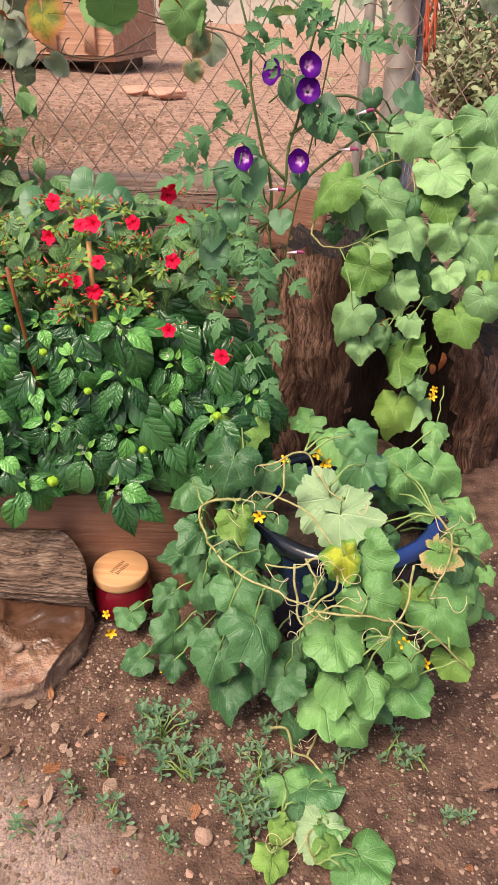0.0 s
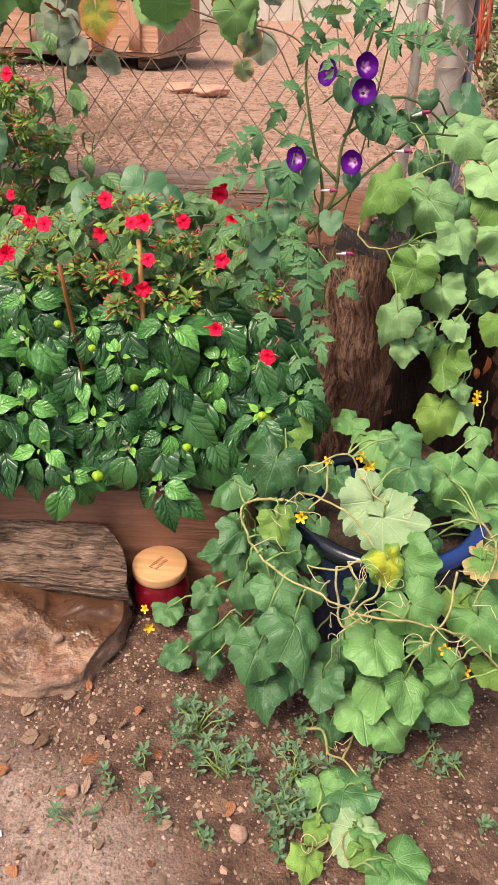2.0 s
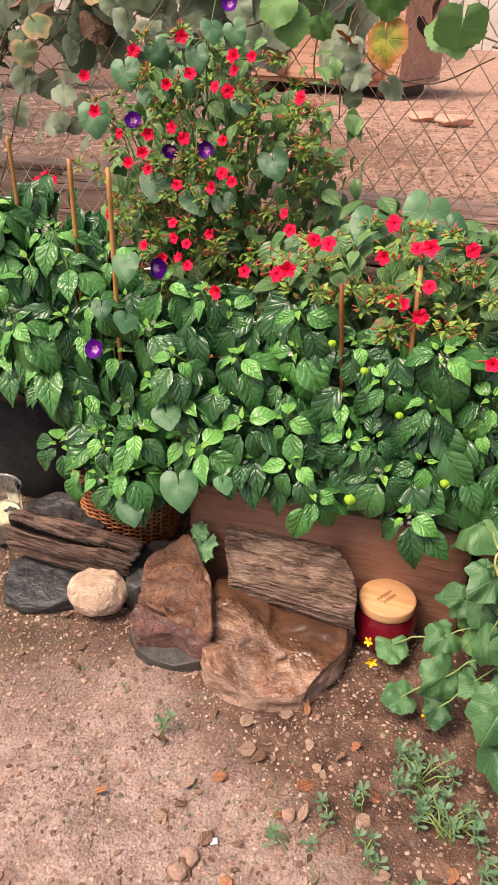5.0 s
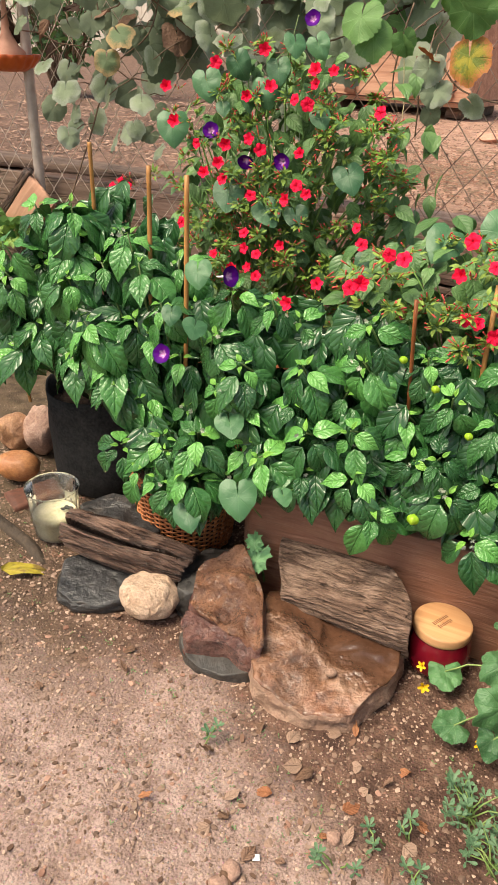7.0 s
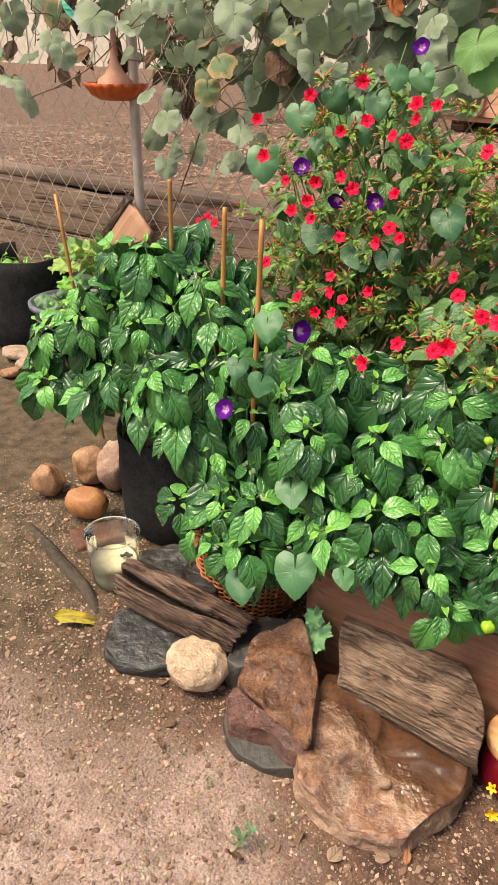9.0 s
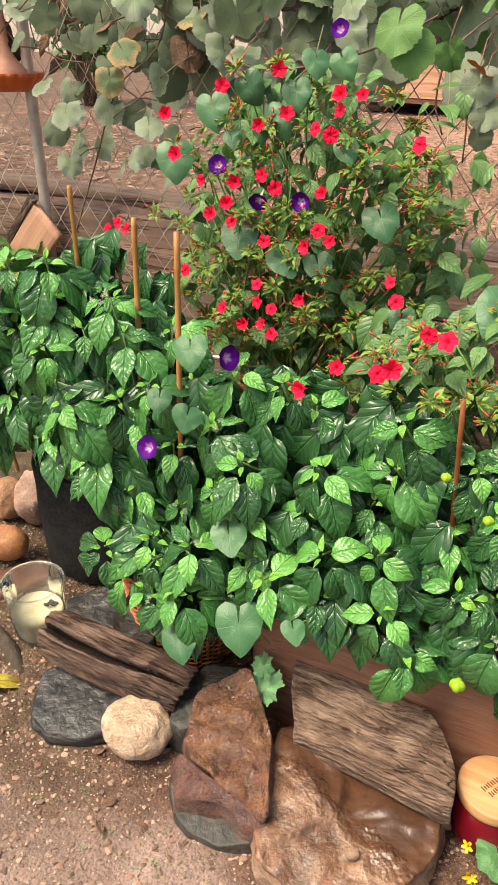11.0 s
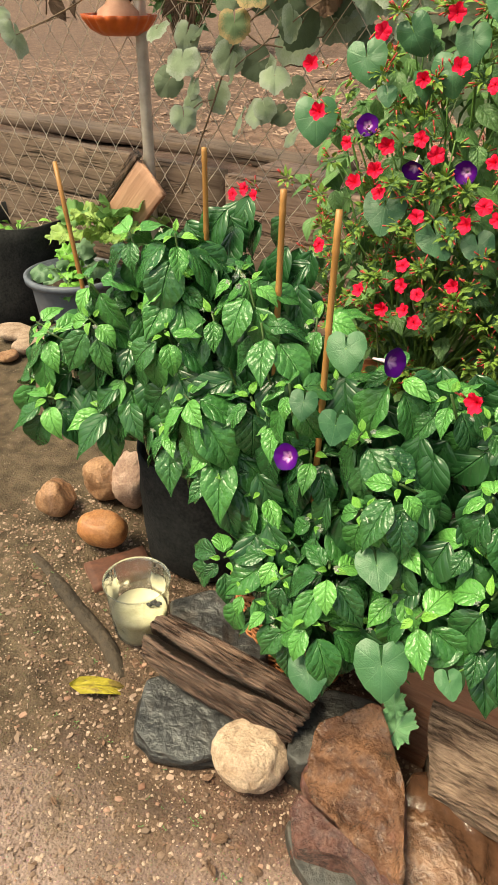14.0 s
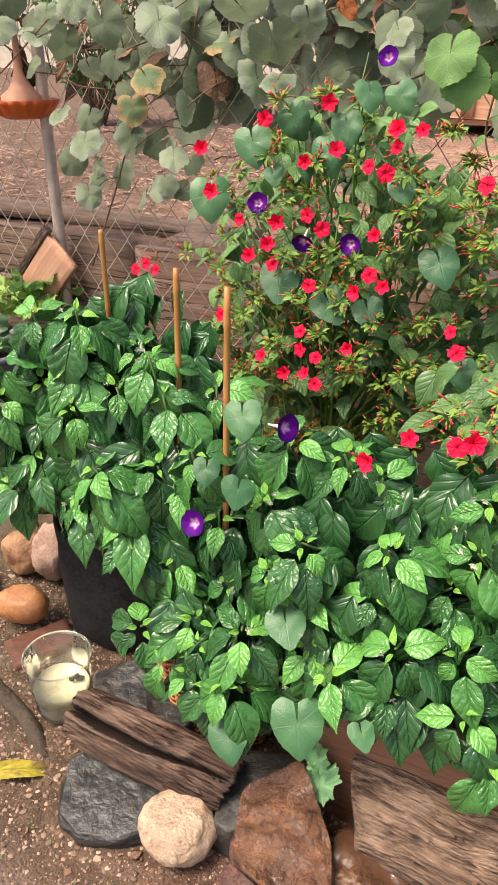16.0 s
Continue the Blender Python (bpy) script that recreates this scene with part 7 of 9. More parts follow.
pot("glazed_pot", (0.105, 1.10, 0.0), [(0.105, 0.0), (0.115, 0.01), (0.14, 0.08), (0.158, 0.17), (0.165, 0.26), (0.163, 0.275), (0.15, 0.27), (0.145, 0.22), (0.135, 0.15)], BLUE_GLAZE, "blue glazed ceramic pot overgrown by a cucumber vine",
    [(0.160, 0.27), (0.174, 0.272), (0.179, 0.283), (0.176, 0.297), (0.166, 0.303), (0.154, 0.297), (0.151, 0.28)], (0.147, 0.235))
pot("plastic_pot", (-2.3, 1.97, 0.0), [(0.11, 0.0), (0.12, 0.02), (0.14, 0.2), (0.15, 0.23), (0.145, 0.23), (0.13, 0.18)], SLATE_BLUE, "grey-blue plastic pot of leafy greens by the fence", [(0.145, 0.215), (0.16, 0.218), (0.162, 0.235), (0.15, 0.24)], (0.13, 0.2))
pot("small_pot", (-2.2, 1.83, 0.0), [(0.06, 0.0), (0.065, 0.01), (0.08, 0.12), (0.085, 0.13), (0.08, 0.13), (0.074, 0.1)], BLACK_PLASTIC, "small black plastic nursery pot with a seedling", [(0.08, 0.122), (0.09, 0.124), (0.09, 0.134), (0.082, 0.136)], (0.074, 0.11))
pot("terracotta_pot", (-1.02, 1.66, 0.0), [(0.1, 0.0), (0.11, 0.02), (0.14, 0.3), (0.15, 0.33), (0.14, 0.33), (0.13, 0.28)], TERRACOTTA, "terracotta pot standing behind the pepper plants", [(0.14, 0.29), (0.165, 0.292), (0.167, 0.335), (0.15, 0.338)], (0.13, 0.3))
for x, y, r in ((-0.67, 1.36, 0.11), (-0.40, 1.36, 0.12), (-0.21, 1.38, 0.1)):
    pot("nursery_pot", (x, y, 0.13), [(r * 0.8, 0.0), (r * 0.84, 0.01), (r, 0.1), (r * 1.02, 0.11), (r * 0.96, 0.11), (r * 0.9, 0.08)], BLACK_PLASTIC, "black plastic nursery pot sunk in the raised bed", None, (r * 0.92, 0.09), group="nursery pots")


def build_stump():
    """A broad old stump with a deep dark cleft down its front and a lower, bulging lobe beside it."""
    stump = thing("hollow_stump", (0.27, 1.875, 0.0), "hollow weathered tree stump, broken open, its rotten core darkened for shade", "tree stump")
    n, m = 200, 46
    rows, cleft = [], []
    for j in range(m + 1):
        row, inside = [], []
        for k in range(n):
            a = 2 * math.pi * k / n
            c, s = math.cos(a), math.sin(a)
            off = (a - 1.5 * math.pi + math.pi) % (2 * math.pi) - math.pi
            top = 0.575 - 0.23 * min(1.0, max(0.0, (off - 0.15) / 0.5)) + 0.02 * noise.noise(Vector((c * 4, s * 4, 2))) + 0.022 * noise.noise(Vector((c * 19, s * 19, 2)))
            z = top * j / m
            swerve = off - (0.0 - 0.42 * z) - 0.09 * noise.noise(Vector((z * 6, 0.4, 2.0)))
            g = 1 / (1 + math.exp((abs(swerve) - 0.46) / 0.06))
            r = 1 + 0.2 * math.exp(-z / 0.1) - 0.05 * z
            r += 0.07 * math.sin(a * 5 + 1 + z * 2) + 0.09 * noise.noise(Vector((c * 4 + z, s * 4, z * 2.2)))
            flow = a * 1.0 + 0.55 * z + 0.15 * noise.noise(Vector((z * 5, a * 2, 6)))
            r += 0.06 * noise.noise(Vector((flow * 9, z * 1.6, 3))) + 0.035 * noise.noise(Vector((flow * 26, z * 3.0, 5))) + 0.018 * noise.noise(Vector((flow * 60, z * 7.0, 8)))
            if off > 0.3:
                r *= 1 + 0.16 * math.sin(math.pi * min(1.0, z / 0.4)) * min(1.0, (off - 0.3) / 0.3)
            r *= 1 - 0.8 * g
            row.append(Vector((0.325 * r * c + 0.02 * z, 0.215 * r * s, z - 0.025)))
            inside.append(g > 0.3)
        rows.append(row)
        cleft.append(inside)
    # the cleft is a part of its own, with its shade in the colour
    for name, which, material, label in (("shell", False, STUMP_WOOD, ""), ("hollow", True, STUMP_ROT_SHADE, "rotten inner wood, darkened for the shade in the cleft")):
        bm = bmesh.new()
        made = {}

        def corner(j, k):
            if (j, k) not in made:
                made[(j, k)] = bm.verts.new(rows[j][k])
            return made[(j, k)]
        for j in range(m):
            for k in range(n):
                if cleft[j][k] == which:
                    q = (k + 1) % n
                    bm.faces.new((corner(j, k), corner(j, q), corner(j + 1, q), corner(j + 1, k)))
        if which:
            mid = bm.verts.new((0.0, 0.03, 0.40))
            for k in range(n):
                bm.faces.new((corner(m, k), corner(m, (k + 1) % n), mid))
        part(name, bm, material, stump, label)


build_stump()


def build_feeder():
    dish = thing("scalloped_feeder", (-2.10, 2.06, 0.925), "scalloped orange feeder dish and dusty pink cone on a post", "bird feeder")

    def scallop(a, r, z):
        return r * (1 + 0.085 * abs(math.cos(a * 9)) * min(1.0, z / 0.03)) if z > 0.002 else r
    bm = bmesh.new()
    rings = lathe(bm, [(0.03, 0.0), (0.06, 0.002), (0.088, 0.018), (0.106, 0.045), (0.112, 0.06), (0.104, 0.06), (0.085, 0.03), (0.04, 0.014)], 96, scallop)
    cap(bm, rings[0], True)
    cap(bm, rings[-1])
    for v in bm.verts:
        v.co *= 0.86
    part("dish", bm, ORANGE, dish, "glazed orange scalloped dish")
    bm = bmesh.new()
    rings = lathe(bm, [(0.062, 0.02), (0.056, 0.06), (0.036, 0.075), (0.016, 0.11), (0.009, 0.16), (0.008, 0.3)], 32)
    cap(bm, rings[-1])
    part("cone", bm, DUSTY_PINK, dish, "dusty pink clay cone")
    for k in range(7):
        bm = bmesh.new()
        tube(bm, [(0.012 * math.cos(k * 2 + z * 9), 0.012 * math.sin(k * 2.3 + z * 7), z) for z in np.linspace(0.24, 0.55, 9)], 0.007, 0.004, 4)
        part("cord", bm, RED_CORD, dish, "red cord tied round the top")
    ribbon = thing("teal_ribbon", (-2.3, 2.02, 1.12), "torn teal plastic ribbon caught in the fence", "ribbon")
    bm = bmesh.new()
    prev = None
    for i in range(17):
        t = i / 16
        c = Vector((0.03 * math.sin(t * 7) + 0.1 * t, -0.01 * math.cos(t * 11), 0.22 - 0.22 * t))
        w = Vector((0.018 * math.cos(t * 9), 0.012 * math.sin(t * 8), 0.006))
        row = (bm.verts.new(c - w), bm.verts.new(c + w))
        if prev:
            bm.faces.new((prev[0], prev[1], row[1], row[0]))
        prev = row
    bmesh.ops.solidify(bm, geom=bm.faces[:], thickness=0.001)
    part("strip", bm, TEAL, ribbon)
    plank = thing("leaning_plank", (-2.152, 2.06, 0.527), "pale cut board with a dark batten leaning against the fence", "board")
    slope = math.degrees(math.atan2(0.195, 0.179))
    bm = bmesh.new()
    board_mesh(bm, (0.24, 0.02, 0.13), 0.003, 3, 10)
    part("board", bm, PLY, plank, place=pose(0, 0, 0, 0, -slope, 0) @ pose(0, 0.0, -0.08))
    bm = bmesh.new()
    board_mesh(bm, (0.26, 0.024, 0.026), 0.006, 9, 10)
    part("batten", bm, SPLIT_WOOD, plank, place=pose(0, 0, 0, 0, -slope, 0))


build_feeder()


def cane(at, top, r, material, label):
    """A bamboo cane with nodes."""
    ob = thing("bamboo_cane", at, label, "bamboo cane", "canes among the peppers")
    bm = bmesh.new()
    d = Vector(top) - Vector(at)
    L = d.length
    rings = []
    side = d.orthogonal().normalized()
    up = d.normalized().cross(side)
    zs = []
    k = 0.0
    while k < L:
        zs += [(k, 1.0), (k + 0.09, 0.94), (k + 0.094, 1.16), (k + 0.098, 1.0)]
        k += 0.1 + 0.013 * rnd.random()
    zs = [(min(z, L), f) for z, f in zs if z < L] + [(L, 0.95)]
    for z, f in zs:
        c = d.normalized() * z
        rings.append([bm.verts.new(c + (side * math.cos(a) + up * math.sin(a)) * r * f) for a in np.linspace(0, 2 * math.pi, 10)[:-1]])
    for a, b in zip(rings, rings[1:]):
        for q in range(9):
            bm.faces.new((a[q], a[(q + 1) % 9], b[(q + 1) % 9], b[q]))
    bm.faces.new(rings[-1])
    part("stalk", bm, material, ob)


bm = bmesh.new()
board_mesh(bm, (0.16, 0.03, 0.15), 0.006, 8, 10)
tagged(part("leaning_board", bm, BED_WOOD, place=pose(0.0, 2.03, 0.56, -12, 8, 6)), "reddish-brown board end leaning behind the stump", "board")

# ---------------------------------------------------------------- canes
cane((-1.46, 1.30, 0.2), (-1.60, 1.34, 0.775), 0.0045, BAMBOO, "slanting pale bamboo cane at the end of the peppers")
cane((-1.205, 1.295, 0.2), (-1.22, 1.305, 0.85), 0.0045, BAMBOO, "pale bamboo cane standing among pepper leaves")
cane((-1.015, 1.195, 0.16), (-1.032, 1.237, 0.83), 0.0048, BAMBOO, "tan bamboo cane standing among pepper leaves")
cane((-0.912, 1.16, 0.16), (-0.926, 1.2, 0.828), 0.0048, BAMBOO, "tan bamboo cane standing among pepper leaves")
cane((-0.345, 1.19, 0.3), (-0.359, 1.25, 0.705), 0.0048, BAMBOO, "orange-brown bamboo cane standing among pepper leaves")
cane((-0.455, 1.24, 0.2), (-0.469, 1.15, 0.688), 0.0036, RED_BAMBOO, "thin reddish bamboo cane standing among pepper leaves")


# ---------------------------------------------------------------- pepper plants
def pepper_front(x, z):
    """How far back the leafy front of the peppers stands."""
    return 0.93 + 0.4 * max(0.0, x + 0.25) + 0.41 * z + 0.03 * noise.noise(Vector((x * 6, z * 6, 1)))


def pepper_range(x):
    """The lowest and highest leaves of the row at x."""
    low = np.interp(x, [-1.55, -1.40, -1.22, -1.12, -1.03, -0.96, -0.91, -0.775, -0.70, -0.59, -0.2, 0.03], [0.43, 0.40, 0.43, 0.42, 0.365, 0.265, 0.235, 0.25, 0.30, 0.32, 0.315, 0.38])
    high = np.interp(x, [-1.55, -1.40, -1.26, -1.12, -0.99, -0.85, -0.66, -0.48, -0.3, -0.11, 0.03], [0.5, 0.62, 0.80, 0.78, 0.69, 0.62, 0.645, 0.63, 0.61, 0.575, 0.53])
    return float(low), float(high)


def pepper_shoot(plant, tip, rng, size, deep):
    """A shoot end seen as a rosette: bright young leaves in the middle, broad glossy ones hanging round it."""
    turn = rng.uniform(0, 6.28)
    n = rng.randint(9, 12)
    axis = Vector((rng.uniform(-0.4, 0.4), rng.uniform(-0.8, -0.25), 0.85)).normalized()
    e1 = axis.cross(Vector((0, 1, 0))).normalized()
    e2 = axis.cross(e1)
    grown = PEPPER_DEEP_SHADE if deep else PEPPER
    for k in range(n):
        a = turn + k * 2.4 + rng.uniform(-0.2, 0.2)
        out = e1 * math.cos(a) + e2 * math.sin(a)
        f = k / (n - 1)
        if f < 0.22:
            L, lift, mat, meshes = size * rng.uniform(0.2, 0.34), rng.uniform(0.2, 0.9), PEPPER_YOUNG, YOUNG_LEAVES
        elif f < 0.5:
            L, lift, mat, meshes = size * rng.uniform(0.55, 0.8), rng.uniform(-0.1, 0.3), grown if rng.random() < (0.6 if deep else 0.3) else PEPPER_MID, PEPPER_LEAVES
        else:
            # many outer leaves take the darker green, as shade between rosettes
            L, lift, mat, meshes = size * rng.uniform(0.9, 1.2), rng.uniform(-0.5, -0.05), PEPPER_DEEP_SHADE if rng.random() < 0.4 else grown, PEPPER_LEAVES
        d = out + axis * lift + Vector((0, 0, -0.4 * f))
        base = Vector(tip) + out * (0.004 + 0.022 * f) - axis * 0.035 * f
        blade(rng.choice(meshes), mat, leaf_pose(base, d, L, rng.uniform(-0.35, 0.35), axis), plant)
    if rng.random() < 0.4:
        for q in range(rng.randint(1, 3)):
            p = Vector(tip) + Vector((rng.uniform(-0.02, 0.02), rng.uniform(-0.03, 0.0), rng.uniform(-0.01, 0.015)))
            flower(YELLOW_WHITE, p, (rng.uniform(-1, 1), -0.7, -0.3), 0.011, plant, "tiny white pepper blossom")


YELLOW_WHITE = trumpet_mesh("pepper_blossom", 5, 0.55, 0.12, 0.3, (BLOSSOM, STEM), 8, 20)


def build_peppers():
    rng = random.Random(5)
    spots = [(-1.30, 1.385, 0.2, "bushy pepper plant with glossy dark leaves in the grow bag"), (-0.955, 1.24, 0.16, "pepper plant with glossy dark leaves in the wicker basket"),
             (-0.68, 1.35, 0.2, "pepper plant with broad glossy leaves in the raised bed"), (-0.42, 1.35, 0.2, "pepper plant with broad glossy leaves and small fruits"),
             (-0.2, 1.36, 0.2, "dark pepper plant at the end of the raised bed")]
    plants = [thing("pepper_plant", s[:3], s[3], "pepper plant", "row of pepper plants") for s in spots]
    step = 0.079
    x = -1.5
    col = 0
    while x < -0.05:
        low, high = pepper_range(x)
        z = low + 0.02 + (step * 0.5 if col % 2 else 0)
        while z < high:
            px, pz = x + rng.uniform(-0.026, 0.026), z + rng.uniform(-0.024, 0.024)
            tip = Vector((px, pepper_front(px, pz) + rng.uniform(-0.035, 0.055), pz))
            i = min(range(5), key=lambda q: abs(spots[q][0] - px) + (0.1 if q == 0 and px > -1.2 else 0))
            # low shoots get more of the darker green, standing in for shade
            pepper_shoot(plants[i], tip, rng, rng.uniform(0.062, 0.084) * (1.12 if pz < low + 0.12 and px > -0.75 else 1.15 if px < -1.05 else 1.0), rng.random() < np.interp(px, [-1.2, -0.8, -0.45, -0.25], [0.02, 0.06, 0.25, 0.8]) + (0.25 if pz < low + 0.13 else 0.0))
            a = plants[i].location
            stalk(plants[i], bend(Vector((a.x + (px - a.x) * 0.15, a.y, a.z)), tip, 0.03, 5, 0.008, rng), 0.0034, 0.0018, 5, PEPPER_STEM)
            z += step
        x += step * 0.95
        col += 1
    # shoots that hang over the basket
    for px, pz in ((-1.005, 0.315), (-0.965, 0.275), (-0.92, 0.265), (-0.87, 0.27), (-0.83, 0.3), (-0.9, 0.33)):
        tip = Vector((px, 1.055 + rng.uniform(-0.01, 0.01), pz))
        pepper_shoot(plants[1], tip, rng, rng.uniform(0.062, 0.074), rng.random() < 0.4)
        a = plants[1].location
        stalk(plants[1], bend(Vector((a.x, a.y, a.z)), tip, 0.03, 5, 0.008, rng), 0.0034, 0.0018, 5, PEPPER_STEM)
    # the inner foliage, its shade put into the colour by the darker green
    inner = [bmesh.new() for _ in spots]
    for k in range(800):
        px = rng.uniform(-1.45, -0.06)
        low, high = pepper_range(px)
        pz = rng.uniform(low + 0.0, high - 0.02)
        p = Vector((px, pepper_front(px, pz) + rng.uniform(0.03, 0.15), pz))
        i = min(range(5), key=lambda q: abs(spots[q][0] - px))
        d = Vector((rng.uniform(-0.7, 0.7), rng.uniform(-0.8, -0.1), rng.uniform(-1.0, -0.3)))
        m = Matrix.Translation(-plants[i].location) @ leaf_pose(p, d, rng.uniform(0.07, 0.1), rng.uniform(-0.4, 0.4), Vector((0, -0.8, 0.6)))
        n0 = len(inner[i].verts)
        inner[i].from_mesh(rng.choice(PEPPER_LEAVES))
        inner[i].verts.ensure_lookup_table()
        for v in inner[i].verts[n0:]:
            v.co = m @ v.co
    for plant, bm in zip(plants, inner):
        tagged(part("inner_foliage", bm, PEPPER_DEEP_SHADE, plant), kind="stuff")
    # a few fruits
    for x, y, z, r, i in ((-0.389, 1.0, 0.377, 0.0115, 3), (-0.402, 1.076, 0.575, 0.008, 3), (-0.339, 1.085, 0.503, 0.008, 3), (-0.465, 1.103, 0.602, 0.008, 3), (-0.123, 1.085, 0.467, 0.009, 4), (-0.249, 1.067, 0.404, 0.009, 4)):
        bm = bmesh.new()
        bmesh.ops.create_icosphere(bm, subdivisions=3, radius=r * 0.82)
        for v in bm.verts:
            a = math.atan2(v.co.y, v.co.x)
            v.co *= 1 + 0.09 * math.cos(a * 4)
            v.co.z *= 0.95
        part("fruit", bm, FRUIT, plants[i], "small round yellow-green fruit", place=Matrix.Translation(Vector((x, y, z)) - plants[i].location))


build_peppers()


# ---------------------------------------------------------------- four o'clock plants
def bud_cluster(bm, at, rng, n=7, spread=0.02):
    """Narrow red buds in small green cups."""
    for k in range(n):
        d = Vector((rng.uniform(-1, 1), rng.uniform(-1, 0.3), rng.uniform(-0.5, 1))).normalized()
        p = Vector(at) + d * spread * rng.uniform(0.3, 1)
        L = rng.uniform(0.005, 0.013) * (1.7 if rng.random() < 0.08 else 1.0)
        tube(bm, [p, p + d * L * 0.5, p + d * L], 0.001, 0.0016, 4, True, 0)
        tube(bm, [p - d * 0.006, p, p + d * 0.002], 0.001, 0.0021, 4, True, 1)


def bract_leaves(bm, at, rng, n, size):
    """Small young leaves round a cluster of buds."""
    for k in range(n):
        d = Vector((rng.uniform(-1, 1), rng.uniform(-1, 0.2), rng.uniform(-0.4, 0.8)))
        m = leaf_pose(Vector(at) + d * 0.01, d, size * rng.uniform(0.6, 1.3), rng.uniform(-0.6, 0.6))
        n0 = len(bm.verts)
        bm.from_mesh(rng.choice(LITTLE_LEAVES))
        bm.verts.ensure_lookup_table()
        for v in bm.verts[n0:]:
            v.co = m @ v.co


def build_four_o_clock(base, label, flowers, region, count, seed, leaf_size, clusters):
    rng = random.Random(seed)
    plant = thing("four_o_clock", base, label, "flowering plant", "four o'clock plants")
    buds, young = bmesh.new(), bmesh.new()
    a = plant.location
    spots = []
    for k in range(count):
        for _ in range(20):
            u, v = rng.uniform(-1, 1), rng.uniform(-1, 1)
            if u * u + v * v < 1:
                break
        p = Vector((region[0] + u * region[3], region[1] + rng.uniform(-0.02, 0.16) + 0.1 * (u * u + v * v) * 0.5, region[2] + v * region[4]))
        spots.append(p)
        d = Vector((rng.uniform(-1, 1), rng.uniform(-1.1, 0.1), rng.uniform(-0.8, 0.25)))
        blade(rng.choice(FOUR_LEAVES), FOUR, leaf_pose(p, d, leaf_size * rng.uniform(0.6, 1.25), rng.uniform(-0.5, 0.5)), plant)
    # shaded foliage inside the bush
    inner = bmesh.new()
    for k in range(int(count * 1.1)):
        p = rng.choice(spots) + Vector((rng.uniform(-0.06, 0.06), rng.uniform(0.06, 0.14), rng.uniform(-0.1, 0.03)))
        d = Vector((rng.uniform(-1, 1), rng.uniform(-0.8, 0.1), rng.uniform(-0.9, 0.1)))
        m = leaf_pose(p - a, d, leaf_size * rng.uniform(0.8, 1.4), rng.uniform(-0.5, 0.5))
        n0 = len(inner.verts)
        inner.from_mesh(rng.choice(FOUR_LEAVES))
        inner.verts.ensure_lookup_table()
        for v in inner.verts[n0:]:
            v.co = m @ v.co
    tagged(part("inner_foliage", inner, FOUR, plant), kind="stuff")
    for p in spots[::6]:
        stalk(plant, bend(a + Vector((rng.uniform(-0.03, 0.03), 0, 0)), p, 0.03, 6, 0.012, rng), 0.004, 0.0016, 4)
    for f in flowers:
        q = Vector(f)
        flower(rng.choice(RED_FLOWERS), q + Vector((0, -0.02, 0)), (rng.uniform(-0.5, 0.5), -1, rng.uniform(0.0, 0.7)), rng.uniform(0.024, 0.031), plant, "deep red flower")
        bud_cluster(buds, q + Vector((rng.uniform(-0.02, 0.02), 0.01, rng.uniform(-0.02, 0.01))) - a, rng, 4)
    for c in range(clusters):
        p = rng.choice(spots) + Vector((0, -0.05, 0))
        bud_cluster(buds, p - a, rng, rng.randint(3, 7), 0.024)
        bract_leaves(young, p - a, rng, 13, 0.016)
    tagged(part("young_growth", young, WEED_LIME, plant, "small yellow-green young leaves"), kind="stuff")
    tagged(part("bud_spray", buds, (BUD, CALYX), plant, "slender red buds"), kind="stuff")
    return plant


WEED_LIME = leaf_material("young_bract", (0.14, 0.25, 0.04), (0.33, 0.43, 0.09), (0.25, 0.35, 0.1), 0.5, 0.3, quilt=0.3)
build_four_o_clock((-0.98, 1.72, 0.3), "tall bushy four o'clock plant covered in red flowers", RED_FLOWERS_BACK, (-0.955, 1.62, 0.69, 0.325, 0.36), 440, 21, 0.057, 320)
build_four_o_clock((-0.3, 1.42, 0.15), "four o'clock plant with red flowers above the peppers", RED_FLOWERS_EAST, (-0.37, 1.26, 0.655, 0.29, 0.09), 190, 22, 0.054, 85)


# ---------------------------------------------------------------- morning glories
def build_climber(base, label, leaves, blooms, seed, supports):
    rng = random.Random(seed)
    plant = thing("morning_glory", base, label, "climbing plant", "morning glories")
    for x, y, z, s, rx, ry, rz in leaves:
        blade(rng.choice(HEART_LEAVES), HEART, pose(x, y, z, rx, ry, rz) @ Matrix.Scale(s * 0.9, 4), plant)
    for x, y, z, s, rx, ry, rz in leaves:
        q = Vector((x, y, z))
        stalk(plant, bend(q, q + Vector((rng.uniform(-0.04, 0.04), 0.06, rng.uniform(-0.08, -0.02))), 0.01, 4, 0.004, rng), 0.0013, 0.0015, 4, None, "leaf_stalk")
    for pts in supports:
        stalk(plant, glide(pts), 0.0016, 0.0013, 5, TOMATO_STEM)
    for x, y, z, fx, fz in blooms:
        flower(PURPLE_FLOWER, (x, y, z), (fx, -1, fz), 0.038, plant, "deep purple trumpet flower with a pale throat")
    return plant


def with_facing(rows, facings):
    return [(*r, *f) for r, f in zip(rows, facings)]


